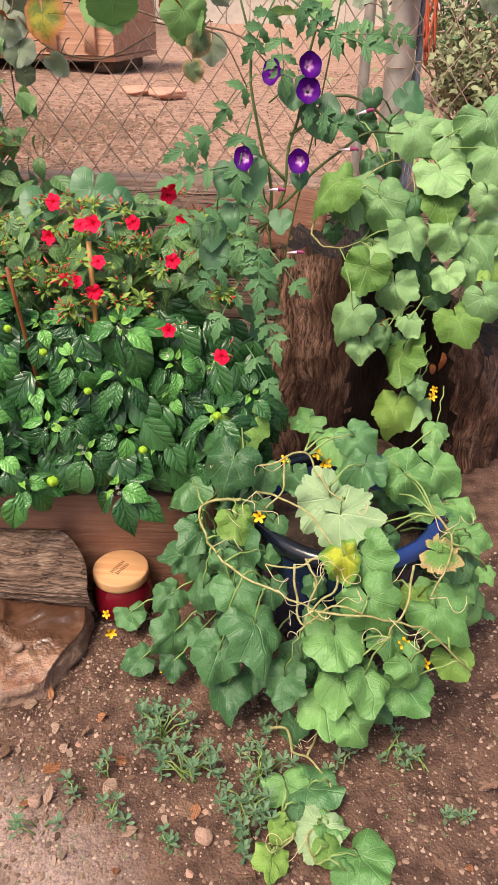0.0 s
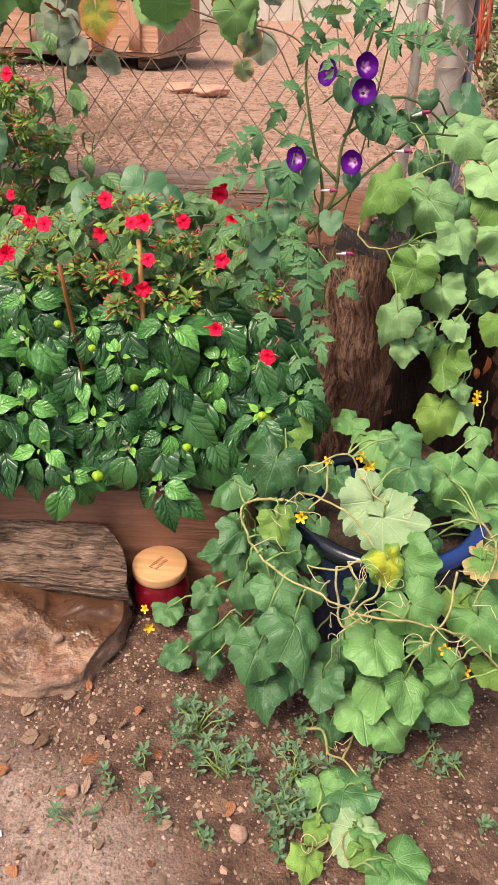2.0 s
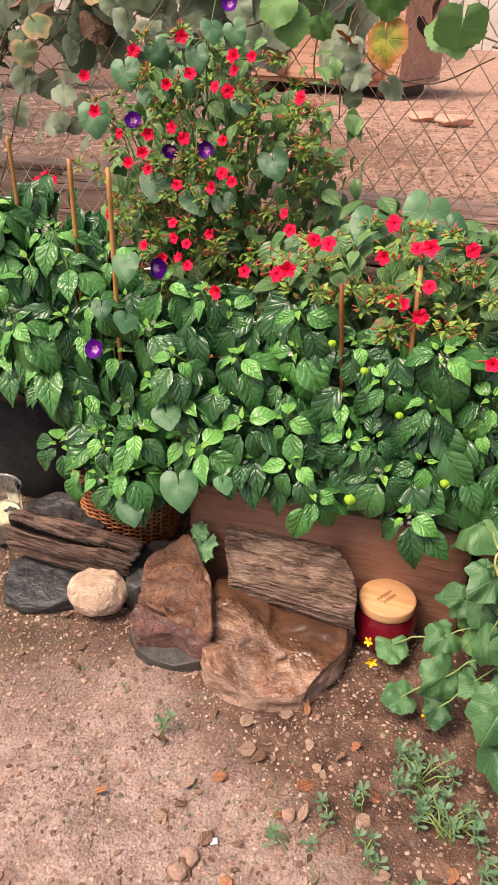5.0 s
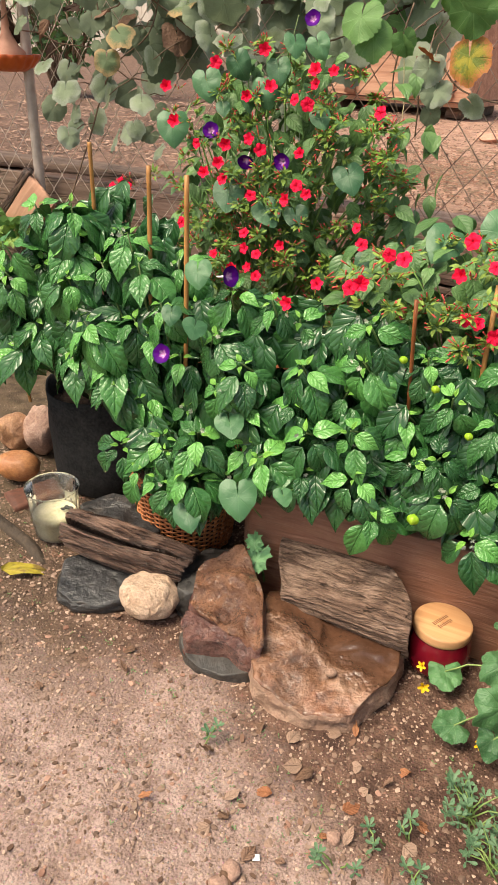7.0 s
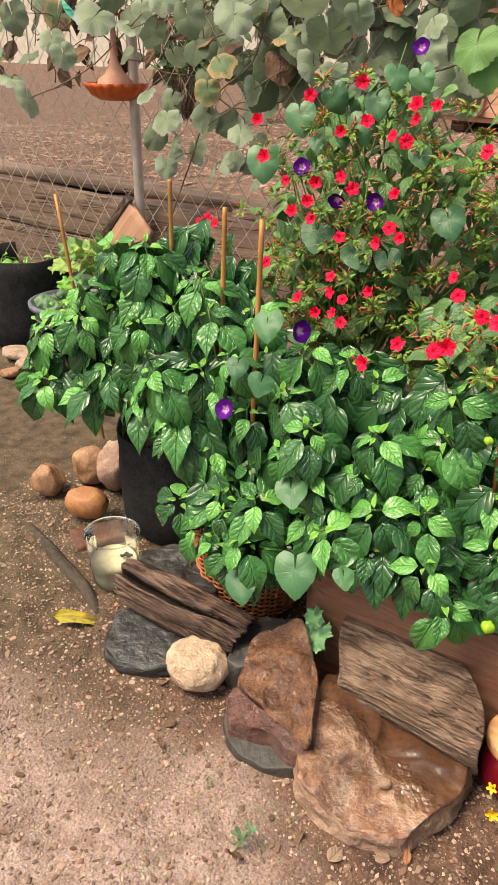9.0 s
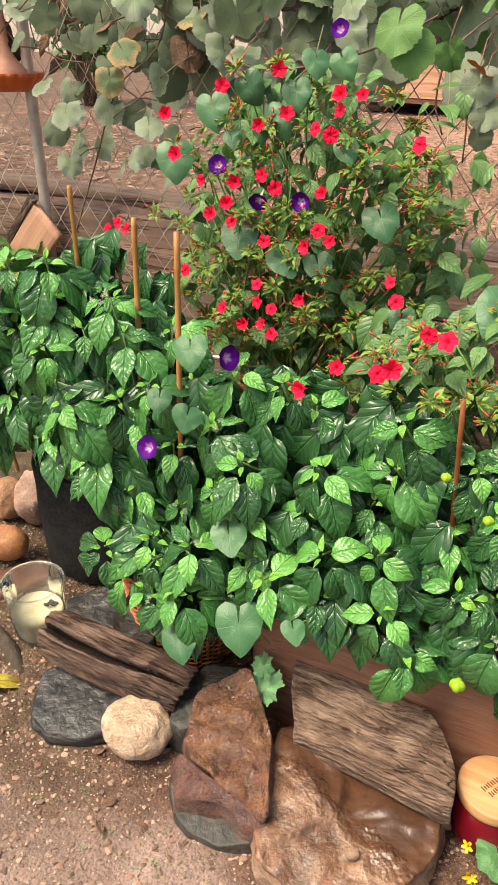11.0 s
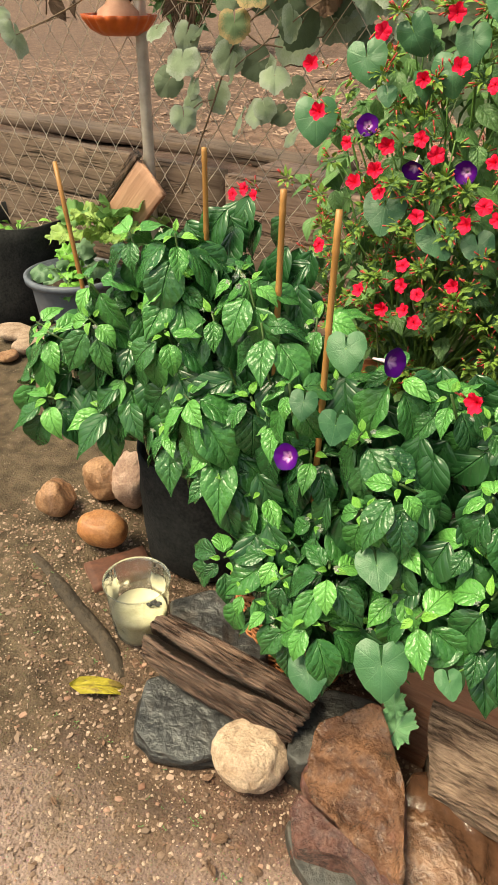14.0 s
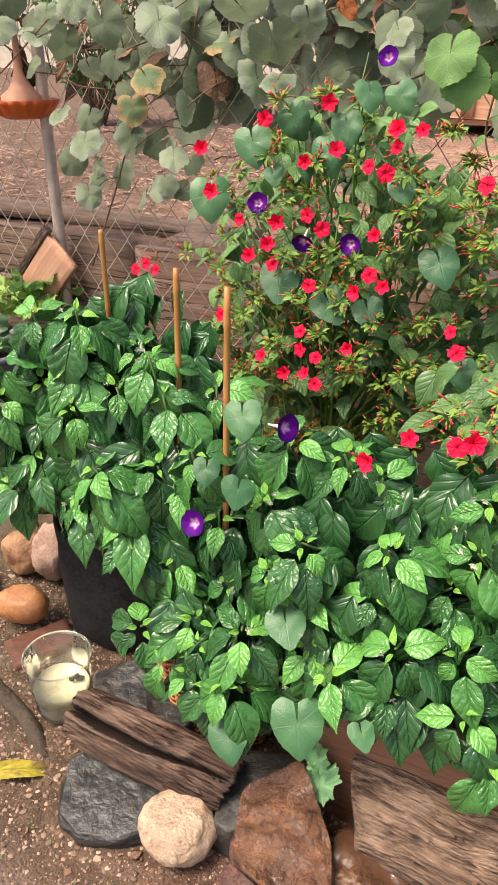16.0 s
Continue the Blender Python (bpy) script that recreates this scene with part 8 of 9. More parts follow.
build_climber((-1.0, 1.6, 0.3), "morning glory with heart-shaped leaves climbing through the red flowers", CLIMBER_LEAVES, with_facing(PURPLE_BACK, ((0.3, 0.4), (0.2, -0.5), (0.1, 0.0), (0.1, 0.4), (2.6, 0.7), (0.0, 0.5))), 31,
              [[(-1.0, 1.6, 0.3), (-1.05, 1.62, 0.6), (-0.98, 1.66, 0.85), (-1.0, 1.85, 1.1)], [(-0.95, 1.32, 0.2), (-0.98, 1.28, 0.45), (-0.93, 1.26, 0.62)]])
east_climber = build_climber((-0.02, 1.4, 0.2), "morning glory with purple flowers climbing up the tomato plant", CLIMBER_LEAVES_EAST, with_facing(PURPLE_EAST, ((0.5, 0.3), (0.1, 0.3), (-0.9, 0.3), (-0.5, 0.1), (-0.6, 0.1))), 32,
              [[(-0.06, 1.42, 0.2), (-0.03, 1.37, 0.6), (0.02, 1.32, 0.9), (0.05, 1.3, 1.1)]])


def build_wilted_flowers(plant):
    """Rolled-up faded trumpets with pale tubes."""
    rng = random.Random(35)
    for q in ((-0.036, 1.240, 0.803), (-0.001, 1.240, 0.702), (0.094, 1.240, 0.922), (0.074, 1.240, 0.867)):
        d = Vector((rng.uniform(0.5, 1), -0.5, rng.uniform(-0.3, 0.3))).normalized()
        bm = bmesh.new()
        o = Vector(q) - plant.location
        tube(bm, [o - d * 0.02, o - d * 0.009, o], 0.0012, 0.0028, 7, True, 0)
        tube(bm, [o, o + d * 0.005, o + d * 0.01, o + d * 0.013 + Vector((0, 0, -0.003))], 0.0036, 0.0016, 7, True, 1)
        part("faded_flower", bm, (TUBE_PINK, FADED), plant, "rolled-up faded magenta flower")


FADED = plain_material("faded_petal", (0.16, 0.01, 0.06), (0.3, 0.04, 0.14), 0.6, 90, 0.6)
build_wilted_flowers(east_climber)


# ---------------------------------------------------------------- tomato
def build_tomato():
    rng = random.Random(41)
    plant = thing("tomato_plant", (-0.03, 1.42, 0.1), "lanky tomato plant with toothed grey-green leaves beside the stump", "tomato plant")
    a = plant.location
    for x, y, z, s, rx, ry, rz in TOMATO_FOLIAGE:
        blade(rng.choice(TOMATO_LEAVES), TOMATO, pose(x, y, z, rx, ry, rz) @ Matrix.Scale(s, 4), plant)
    for k in range(5):
        p = Vector((rng.uniform(-0.15, -0.05), rng.uniform(1.34, 1.5), rng.uniform(0.3, 0.85)))
        blade(rng.choice(TOMATO_LEAVES), TOMATO, leaf_pose(p, (rng.uniform(-1, 1), rng.uniform(-1, 0.2), rng.uniform(-0.7, 0.4)), rng.uniform(0.09, 0.14)), plant)
    for pts in [[(-0.06, 1.44, 0.1), (-0.06, 1.4, 0.4), (-0.046, 1.27, 0.728)]] + [[(x, y + 0.035, z) for x, y, z in s] for s in TOMATO_STEMS]:
        bm = bmesh.new()
        tube(bm, [p - a + noise.noise_vector(p * 13) * 0.012 for p in glide(pts)], 0.0032, 0.0016, 6)
        part("stem", bm, TOMATO_STEM, plant)


build_tomato()


# ---------------------------------------------------------------- cucumber vines
def curl(bm, at, seed, size=0.05):
    """A coiled dry tendril."""
    rng = random.Random(seed)
    d = Vector((rng.uniform(-1, 1), rng.uniform(-1, 0.3), rng.uniform(-0.6, 0.6))).normalized()
    s = d.orthogonal().normalized()
    u = d.cross(s)
    turns = rng.uniform(0.6, 2.2)
    pts = []
    for k in range(46):
        t = k / 45
        r = size * 0.22 * t
        w = turns * 6.28 * max(0, t - 0.35)
        pts.append(Vector(at) + d * size * (t if t < 0.6 else 0.6 + 0.3 * (t - 0.6)) + (s * math.cos(w) + u * math.sin(w)) * r)
    tube(bm, pts, 0.0007, 0.0005, 4)


def build_cucumber(name, base, label, leaves, vines, seed, root, flowers, curls):
    rng = random.Random(seed)
    plant = thing(name, base, label, "cucumber vine", "cucumber vines")
    a = plant.location
    nodes = [p for v in vines for p in glide(v, 4)] or [Vector(root)]
    for x, y, z, s, rx, ry, rz, mat in leaves:
        z = max(z, 0.025)
        m = pose(x, y, z, rx, ry, rz)
        torn = mat is CUCUMBER_PALE or mat is CUCUMBER_SICK
        blade(CUKE_TORN if torn else rng.choice(CUKE_LEAVES), mat, m @ Matrix.Rotation(rng.uniform(-0.2, 0.2), 4, "X") @ Matrix.Rotation(rng.uniform(-0.25, 0.25), 4, "Y") @ Matrix.Scale(s * rng.uniform(0.82, 0.95), 4), plant)
        q = Vector((x, y, z))
        near = min(nodes, key=lambda p: (p - q).length)
        if (near - q).length > 0.16:
            near = q.lerp(Vector(root), min(1.0, 0.12 / max(0.01, (Vector(root) - q).length)))
            near.z = max(0.02, near.z - 0.02)
        stalk(plant, bend(near, q, 0.015, 6, 0.003, rng), 0.0019, 0.0014, 5, VINE, "leaf_stalk")
    for v in vines:
        bm = bmesh.new()
        pts = glide(v)
        for p in pts:
            p += noise.noise_vector(p * 34) * 0.006
        tube(bm, [p - a for p in pts], 0.0027 if v is vines[0] else 0.002, 0.0014, 7)
        part("runner", bm, RUNNER, plant, "straw-coloured ribbed runner")
    for k, p in enumerate(curls):
        bm = bmesh.new()
        curl(bm, Vector(p) - a, seed * 50 + k, rng.uniform(0.04, 0.09))
        part("tendril", bm, TENDRIL, plant, "thin dry tendril")
    for p in flowers:
        flower(YELLOW_FLOWER, p, (rng.uniform(-0.7, 0.7), -0.8, rng.uniform(0.1, 0.8)), rng.uniform(0.018, 0.026), plant, "small yellow flower")
    return plant


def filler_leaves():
    """Leaves that hang close round the pot, most in a green darkened for the shade there."""
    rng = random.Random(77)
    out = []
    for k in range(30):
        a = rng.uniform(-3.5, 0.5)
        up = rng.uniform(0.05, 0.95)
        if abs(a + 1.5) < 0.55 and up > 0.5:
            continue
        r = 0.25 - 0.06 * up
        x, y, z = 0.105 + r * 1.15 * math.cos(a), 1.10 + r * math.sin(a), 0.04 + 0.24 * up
        out.append((x, y, z, rng.uniform(0.07, 0.105), rng.uniform(25, 70), rng.uniform(-25, 25), math.degrees(a) + 90 + 180 * (rng.random() < 0.0) + rng.uniform(-30, 30), rng.choice((CUCUMBER_DARK_SHADE, CUCUMBER_DARK_SHADE, CUCUMBER))))
    return out


CURLS = [p for v in POT_VINES for p in v[::3]]
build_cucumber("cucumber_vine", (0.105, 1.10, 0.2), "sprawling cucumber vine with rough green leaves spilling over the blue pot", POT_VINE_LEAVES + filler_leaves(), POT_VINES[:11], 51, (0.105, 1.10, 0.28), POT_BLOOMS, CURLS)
stump_vine = build_cucumber("cucumber_vine", (0.45, 1.85, 0.36), "cucumber vine with broad green leaves hanging down the hollow stump", [(*q[:-1], CUCUMBER_DUSTY if q[-1] is CUCUMBER else q[-1]) for q in STUMP_VINE_LEAVES], STUMP_VINES[:1] + STUMP_VINES[4:], 52, (0.42, 1.8, 0.6), STUMP_BLOOMS, [])
for q in ((0.291, 1.551, 0.402), (0.281, 1.557, 0.416), (0.316, 1.537, 0.371), (0.165, 1.576, 0.457), (0.260, 1.608, 0.528), (0.209, 1.576, 0.459), (0.339, 1.548, 0.395)):
    blade(rnd.choice(DRY_LEAVES), RUST, leaf_pose(Vector(q), (rnd.uniform(-0.5, 0.5), -0.4, -1), rnd.uniform(0.03, 0.05), rnd.uniform(-1, 1)), stump_vine, "leaf", "withered orange-brown leaf")
build_cucumber("cucumber_runner", (0.08, 0.75, 0.0), "trailing end of a cucumber vine lying on the soil", TAIL_LEAVES, TAIL_VINES, 53, (0.1, 0.9, 0.03), [], [p for v in TAIL_VINES for p in v[1:3]])


# ---------------------------------------------------------------- grape vine on the fence
def build_grape():
    rng = random.Random(61)
    plant = thing("grape_vine", (-1.0, FENCE_Y - 0.04, 0.3), "grape vine with dusty green leaves climbing the wire fence", "grape vine")
    a = plant.location
    for x, y, z, s, rx, ry, rz, mat in FENCE_VINE_LEAVES:
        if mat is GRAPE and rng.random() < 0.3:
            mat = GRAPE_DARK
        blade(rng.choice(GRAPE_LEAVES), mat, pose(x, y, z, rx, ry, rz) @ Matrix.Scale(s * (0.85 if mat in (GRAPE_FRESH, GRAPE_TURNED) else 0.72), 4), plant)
    for k in range(190):
        x = rng.uniform(-3.2, 0.3) if k < 85 else rng.uniform(-3.2, -1.6) if k < 130 else rng.uniform(-1.75, -0.45)
        low = np.interp(x, [-3, -2.2, -1.5, -0.9, -0.5, 0.3], [0.95, 1.0, 0.95, 1.05, 1.1, 1.05])
        p = Vector((x, FENCE_Y + rng.uniform(-0.12, 0.08), rng.uniform(low + 0.05, 1.55)))
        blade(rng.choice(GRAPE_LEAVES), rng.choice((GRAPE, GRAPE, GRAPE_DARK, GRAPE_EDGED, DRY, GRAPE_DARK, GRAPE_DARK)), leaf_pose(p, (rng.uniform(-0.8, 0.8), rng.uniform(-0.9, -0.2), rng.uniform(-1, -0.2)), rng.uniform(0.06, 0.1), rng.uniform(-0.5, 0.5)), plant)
    for k in range(85):
        x = rng.uniform(-1.75, -1.05)
        low = np.interp(x, [-1.75, -1.5, -1.1, -0.72], [1.0, 0.9, 0.86, 0.98])
        p = Vector((x, FENCE_Y + rng.uniform(-0.02, 0.12), rng.uniform(low, 1.42)))
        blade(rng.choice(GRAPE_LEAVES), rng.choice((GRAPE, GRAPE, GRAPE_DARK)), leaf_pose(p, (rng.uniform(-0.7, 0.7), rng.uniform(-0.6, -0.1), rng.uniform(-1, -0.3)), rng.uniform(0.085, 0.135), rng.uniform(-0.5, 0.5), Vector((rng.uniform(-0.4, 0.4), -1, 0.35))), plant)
    for k in range(18):
        x = rng.uniform(-1.9, -1.5)
        p = Vector((x, FENCE_Y + rng.uniform(-0.1, -0.02), rng.uniform(0.72, 1.0)))
        blade(rng.choice(GRAPE_LEAVES), rng.choice((GRAPE, GRAPE_DARK)), leaf_pose(p, (rng.uniform(-0.7, 0.7), rng.uniform(-0.6, -0.1), rng.uniform(-1, -0.3)), rng.uniform(0.055, 0.085), rng.uniform(-0.5, 0.5), Vector((rng.uniform(-0.5, 0.5), -1, 0.3))), plant)
    for k in range(20):
        p = Vector((rng.uniform(-1.05, -0.72), FENCE_Y + rng.uniform(-0.1, 0.1), rng.uniform(1.0, 1.25)))
        blade(rng.choice(GRAPE_LEAVES), rng.choice((GRAPE, GRAPE, GRAPE_FRESH)), leaf_pose(p, (rng.uniform(-0.6, 0.6), rng.uniform(-0.5, -0.1), rng.uniform(-1, -0.4)), rng.uniform(0.1, 0.14), rng.uniform(-0.4, 0.4), Vector((rng.uniform(-0.3, 0.3), -1, 0.35))), plant)
    for k in range(60):
        x = rng.uniform(-3.0, -1.9) if k < 34 else rng.uniform(-1.9, -0.4)
        p = Vector((x, FENCE_Y + rng.uniform(-0.06, 0.06), rng.uniform(1.0 if x < -1.9 else 1.05, 1.35)))
        blade(rng.choice(DRY_LEAVES), rng.choice((DRY, DEAD, DEAD, DEAD)), leaf_pose(p, (rng.uniform(-0.9, 0.9), rng.uniform(-0.6, 0.2), rng.uniform(-1, -0.1)), rng.uniform(0.05, 0.1), rng.uniform(-1, 1)), plant, "dead_leaf", "curled brown dead leaf")
    for x, y, z, s, rx, ry, rz, mat in FENCE_VINE_LEAVES:
        q = Vector((x, y, z))
        stalk(plant, bend(q, (x + rng.uniform(-0.05, 0.05), FENCE_Y, z + rng.uniform(0.0, 0.08)), 0.01, 4, 0.004, rng), 0.0014, 0.0018, 4, BROWN_VINE, "leaf_stalk")
    for pts in FENCE_VINES[1:]:
        bm = bmesh.new()
        tube(bm, [p - a for p in glide([(x, y + 0.12, z) for x, y, z in pts])], 0.0026, 0.002, 6)
        part("cane", bm, BROWN_VINE, plant)
    for k in range(34):
        x, z = rng.uniform(-3.0, 0.2), rng.uniform(0.95, 1.4)
        bm = bmesh.new()
        tube(bm, [p - a for p in bend((x, FENCE_Y + rng.uniform(-0.05, 0.03), z), (x + rng.uniform(-0.5, 0.5), FENCE_Y + rng.uniform(-0.08, 0.03), z + rng.uniform(-0.25, 0.25)), rng.uniform(-0.06, 0.06), 8, 0.012, rng)], 0.0026, 0.0016, 5)
        part("cane", bm, BROWN_VINE, plant)


build_grape()


# ---------------------------------------------------------------- greens in the far pots
def build_greens(name, base, label, n, size, mats, spread, seed, meshes):
    rng = random.Random(seed)
    plant = thing(name, base, label, "potted plant")
    a = plant.location
    for k in range(n):
        d = Vector((rng.uniform(-1, 1), rng.uniform(-1, 1), rng.uniform(0.0, 1.0)))
        p = a + Vector((d.x * spread, d.y * spread, d.z * spread * 0.9))
        blade(rng.choice(meshes), rng.choice(mats), leaf_pose(p, d + Vector((0, -0.2, -0.3)), size * rng.uniform(0.6, 1.2), rng.uniform(-0.5, 0.5)), plant)
        stalk(plant, bend(a, p, 0.02, 4, 0.003, rng), 0.002, 0.0015, 4)


LETTUCE = leaf_material("lettuce_leaf", (0.2, 0.33, 0.07), (0.36, 0.5, 0.14), (0.42, 0.52, 0.22), 0.45, 0.4, True, 0.0, 0.6, through=0.25)
build_greens("leafy_greens", (-2.3, 1.97, 0.21), "leafy green plant in the grey-blue pot", 22, 0.07, (PEPPER_YOUNG, WEED), 0.09, 81, [KALE_LEAF] + CUKE_LEAVES[:2])
build_greens("leafy_greens", (-2.17, 2.03, 0.36), "frilly yellow-green lettuce by the fence", 26, 0.095, (LETTUCE, LETTUCE, GRAPE_FRESH), 0.12, 82, [KALE_LEAF])
build_greens("seedling", (-2.74, 2.0, 0.29), "small bright green seedling in the wide grow bag", 9, 0.05, (PEPPER_YOUNG,), 0.06, 83, YOUNG_LEAVES)
build_greens("seedling", (-2.6, 2.0, 0.29), "small bright green seedling in the wide grow bag", 9, 0.05, (PEPPER_YOUNG,), 0.06, 84, YOUNG_LEAVES)
build_greens("seedling", (-2.2, 1.83, 0.11), "small green seedling in the black nursery pot", 7, 0.035, (PEPPER_YOUNG, WEED), 0.03, 85, YOUNG_LEAVES)

# ---------------------------------------------------------------- weeds and litter on the soil
def build_weed(at, label, n, spread, size, seed, meshes, mats, tall=0.04):
    rng = random.Random(seed)
    plant = thing("ground_weed", (at[0], at[1], ground_height(*at)), label, "weed", "weeds on the soil")
    a = plant.location
    for k in range(n):
        ang, r = rng.uniform(0, 6.28), spread * math.sqrt(rng.random())
        tip = a + Vector((r * math.cos(ang), r * math.sin(ang), tall * rng.uniform(0.35, 1)))
        stalk(plant, bend(a + Vector((rng.uniform(-0.4, 0.4) * spread, rng.uniform(-0.4, 0.4) * spread, 0)), tip, 0.01, 4, 0.003, rng), 0.0016, 0.001, 4, VINE)
        for q in range(8):
            b = q * 2.4 + rng.random() * 0.5
            low = 0.3 * tall if q > 4 else 0.0
            blade(rng.choice(meshes), rng.choice(mats), leaf_pose(tip - Vector((0, 0, low)), (math.cos(b), math.sin(b), 1.1 - 0.13 * q), size * rng.uniform(0.7, 1.15)), plant)


def paddle_mesh(name, seed):
    """A small thick paddle-shaped leaf, broadest near its rounded tip."""
    bm = bmesh.new()
    uvl = bm.loops.layers.uv.new("UVMap")
    rows = []
    for t, w in ((0, 0.03), (0.3, 0.08), (0.55, 0.145), (0.75, 0.175), (0.9, 0.14), (1.0, 0.04)):
        rows.append([bm.verts.new((c * w, t, 0.06 * abs(c) + 0.12 * t * t * (1 if seed % 2 else -0.6))) for c in (-1, 0, 1)])
    for i, (a, b) in enumerate(zip(rows, rows[1:])):
        for k in range(2):
            f = bm.faces.new((a[k], a[k + 1], b[k + 1], b[k]))
            f.smooth = True
            for lp in f.loops:
                lp[uvl].uv = (0.5 + lp.vert.co.x, lp.vert.co.y)
    me = bpy.data.meshes.new(name)
    bm.to_mesh(me)
    bm.free()
    return me


SPOON = [paddle_mesh("spoon_blade", s) for s in (1, 2)]
for x, y, n, s, size, seed in ((-0.185, 0.80, 18, 0.05, 0.0155, 1), (-0.135, 0.745, 18, 0.05, 0.0155, 2), (-0.21, 0.84, 6, 0.03, 0.014, 3), (-0.02, 0.745, 16, 0.05, 0.0145, 4), (-0.035, 0.69, 16, 0.05, 0.0145, 5), (-0.05, 0.64, 9, 0.04, 0.0145, 6), (-0.01, 0.83, 6, 0.03, 0.013, 7),
                               (0.195, 0.80, 7, 0.04, 0.012, 8), (0.24, 0.79, 6, 0.035, 0.012, 9), (0.275, 0.70, 5, 0.025, 0.014, 10), (-0.24, 0.66, 5, 0.025, 0.02, 11), (-0.3, 0.7, 3, 0.03, 0.024, 12), (-0.27, 0.73, 3, 0.02, 0.022, 13), (0.1, 0.77, 4, 0.03, 0.018, 14), (-0.62, 0.74, 3, 0.02, 0.02, 15), (-0.15, 0.62, 4, 0.03, 0.014, 16), (-0.35, 0.63, 4, 0.03, 0.014, 17)):
    build_weed((x, y), "low succulent weed with small blue-green spoon leaves", int(n * 0.9), s, min(size, 0.0155), seed, SPOON, (WEED,), 0.055 if n > 8 else 0.03)

KALE = leaf_material("kale_leaf", (0.16, 0.38, 0.16), (0.27, 0.52, 0.26), (0.38, 0.56, 0.34), 0.5, 0.35, True, 0.1, 0.6)
kale = thing("kale_seedling", (-0.70, 1.11, 0.06), "holed pale green kale leaf between the stones", "seedling")
blade(KALE_LEAF, KALE, pose(-0.70, 1.085, 0.115, 40, 5, -10) @ Matrix.Diagonal((0.05, 0.062, 0.05, 1)), kale)
blade(KALE_LEAF, KALE, pose(-0.712, 1.10, 0.145, 30, -10, 25) @ Matrix.Diagonal((0.035, 0.045, 0.04, 1)), kale)
bm = bmesh.new()
tube(bm, bend((0, 0.03, -0.06), (0, 0, 0.03), 0.01), 0.003, 0.002, 5)
part("stem", bm, STEM, kale)


def scatter_dry_leaves():
    rng = random.Random(7)
    spots = [(-0.40, 0.87), (-0.36, 0.85), (-0.33, 0.80), (-0.30, 0.77), (-0.34, 0.72), (-0.28, 0.66), (-0.26, 0.75), (-0.38, 0.66), (-0.12, 0.69), (-0.44, 0.76), (-0.48, 0.70), (-0.30, 0.84), (-0.42, 0.6), (0.15, 0.76), (0.17, 0.765), (0.29, 0.62), (0.25, 0.62), (0.28, 0.98), (-0.97, 0.905), (-0.93, 0.90), (-0.85, 0.85), (-0.83, 0.80), (-0.79, 0.84), (-0.60, 0.72), (-0.66, 0.6), (-0.53, 0.64), (-0.4, 0.92), (-0.34, 0.91), (-1.18, 1.02), (-1.08, 1.0), (-1.5, 1.05), (-1.35, 0.8), (-1.1, 0.75), (-0.2, 0.92), (-0.15, 0.88), (-0.05, 0.9), (-0.55, 0.82), (-0.95, 0.7), (-0.5, 0.56), (-0.22, 0.58), (-0.02, 0.58), (0.33, 0.75)]
    for x, y in spots:
        s = rng.uniform(0.022, 0.044)
        me, mat = rng.choice(DRY_LEAVES), rng.choice((DRY, DRY, DRY, RUST_DRY))
        x, y = x + rng.uniform(-0.008, 0.008), y + rng.uniform(-0.008, 0.008)
        ob = blade(me, mat, pose(x, y, ground_height(x, y) + 0.008, rng.uniform(-14, 14), rng.uniform(-14, 14), rng.uniform(0, 360)) @ Matrix.Scale(s, 4), None, "dry_leaf")
        tagged(ob, "curled dry orange-brown leaf on the soil" if mat is RUST_DRY else "curled dry brown leaf on the soil", "dead leaf", "dead leaves on the soil")


PALE_DRY = leaf_material("bleached_dry_leaf", (0.2, 0.125, 0.09), (0.36, 0.24, 0.18), (0.24, 0.15, 0.11), 0.8, 0.2, quilt=0.8, through=0.05, vein_mix=0.25)
RUST_DRY = leaf_material("orange_dry_leaf", (0.26, 0.1, 0.05), (0.42, 0.19, 0.1), (0.28, 0.1, 0.05), 0.7, 0.2, quilt=0.8, through=0.1, vein_mix=0.25)
scatter_dry_leaves()

FALLEN = leaf_material("mottled_fallen_leaf", (0.34, 0.28, 0.03), (0.52, 0.4, 0.06), (0.36, 0.32, 0.1), 0.6, 0.3, quilt=0.8, edge=(0.16, 0.1, 0.04), blotch=(0.2, 0.13, 0.04))
fallen = thing("fallen_leaf", (-1.19, 0.935, ground_height(-1.19, 0.935) + 0.012), "long yellow-green fallen leaf lying on the soil", "dead leaf")
blade(DRY_LEAVES[3], FALLEN, pose(-1.225, 0.905, 0.016, 4, 8, -48) @ Matrix.Diagonal((0.085, 0.15, 0.11, 1)), fallen)


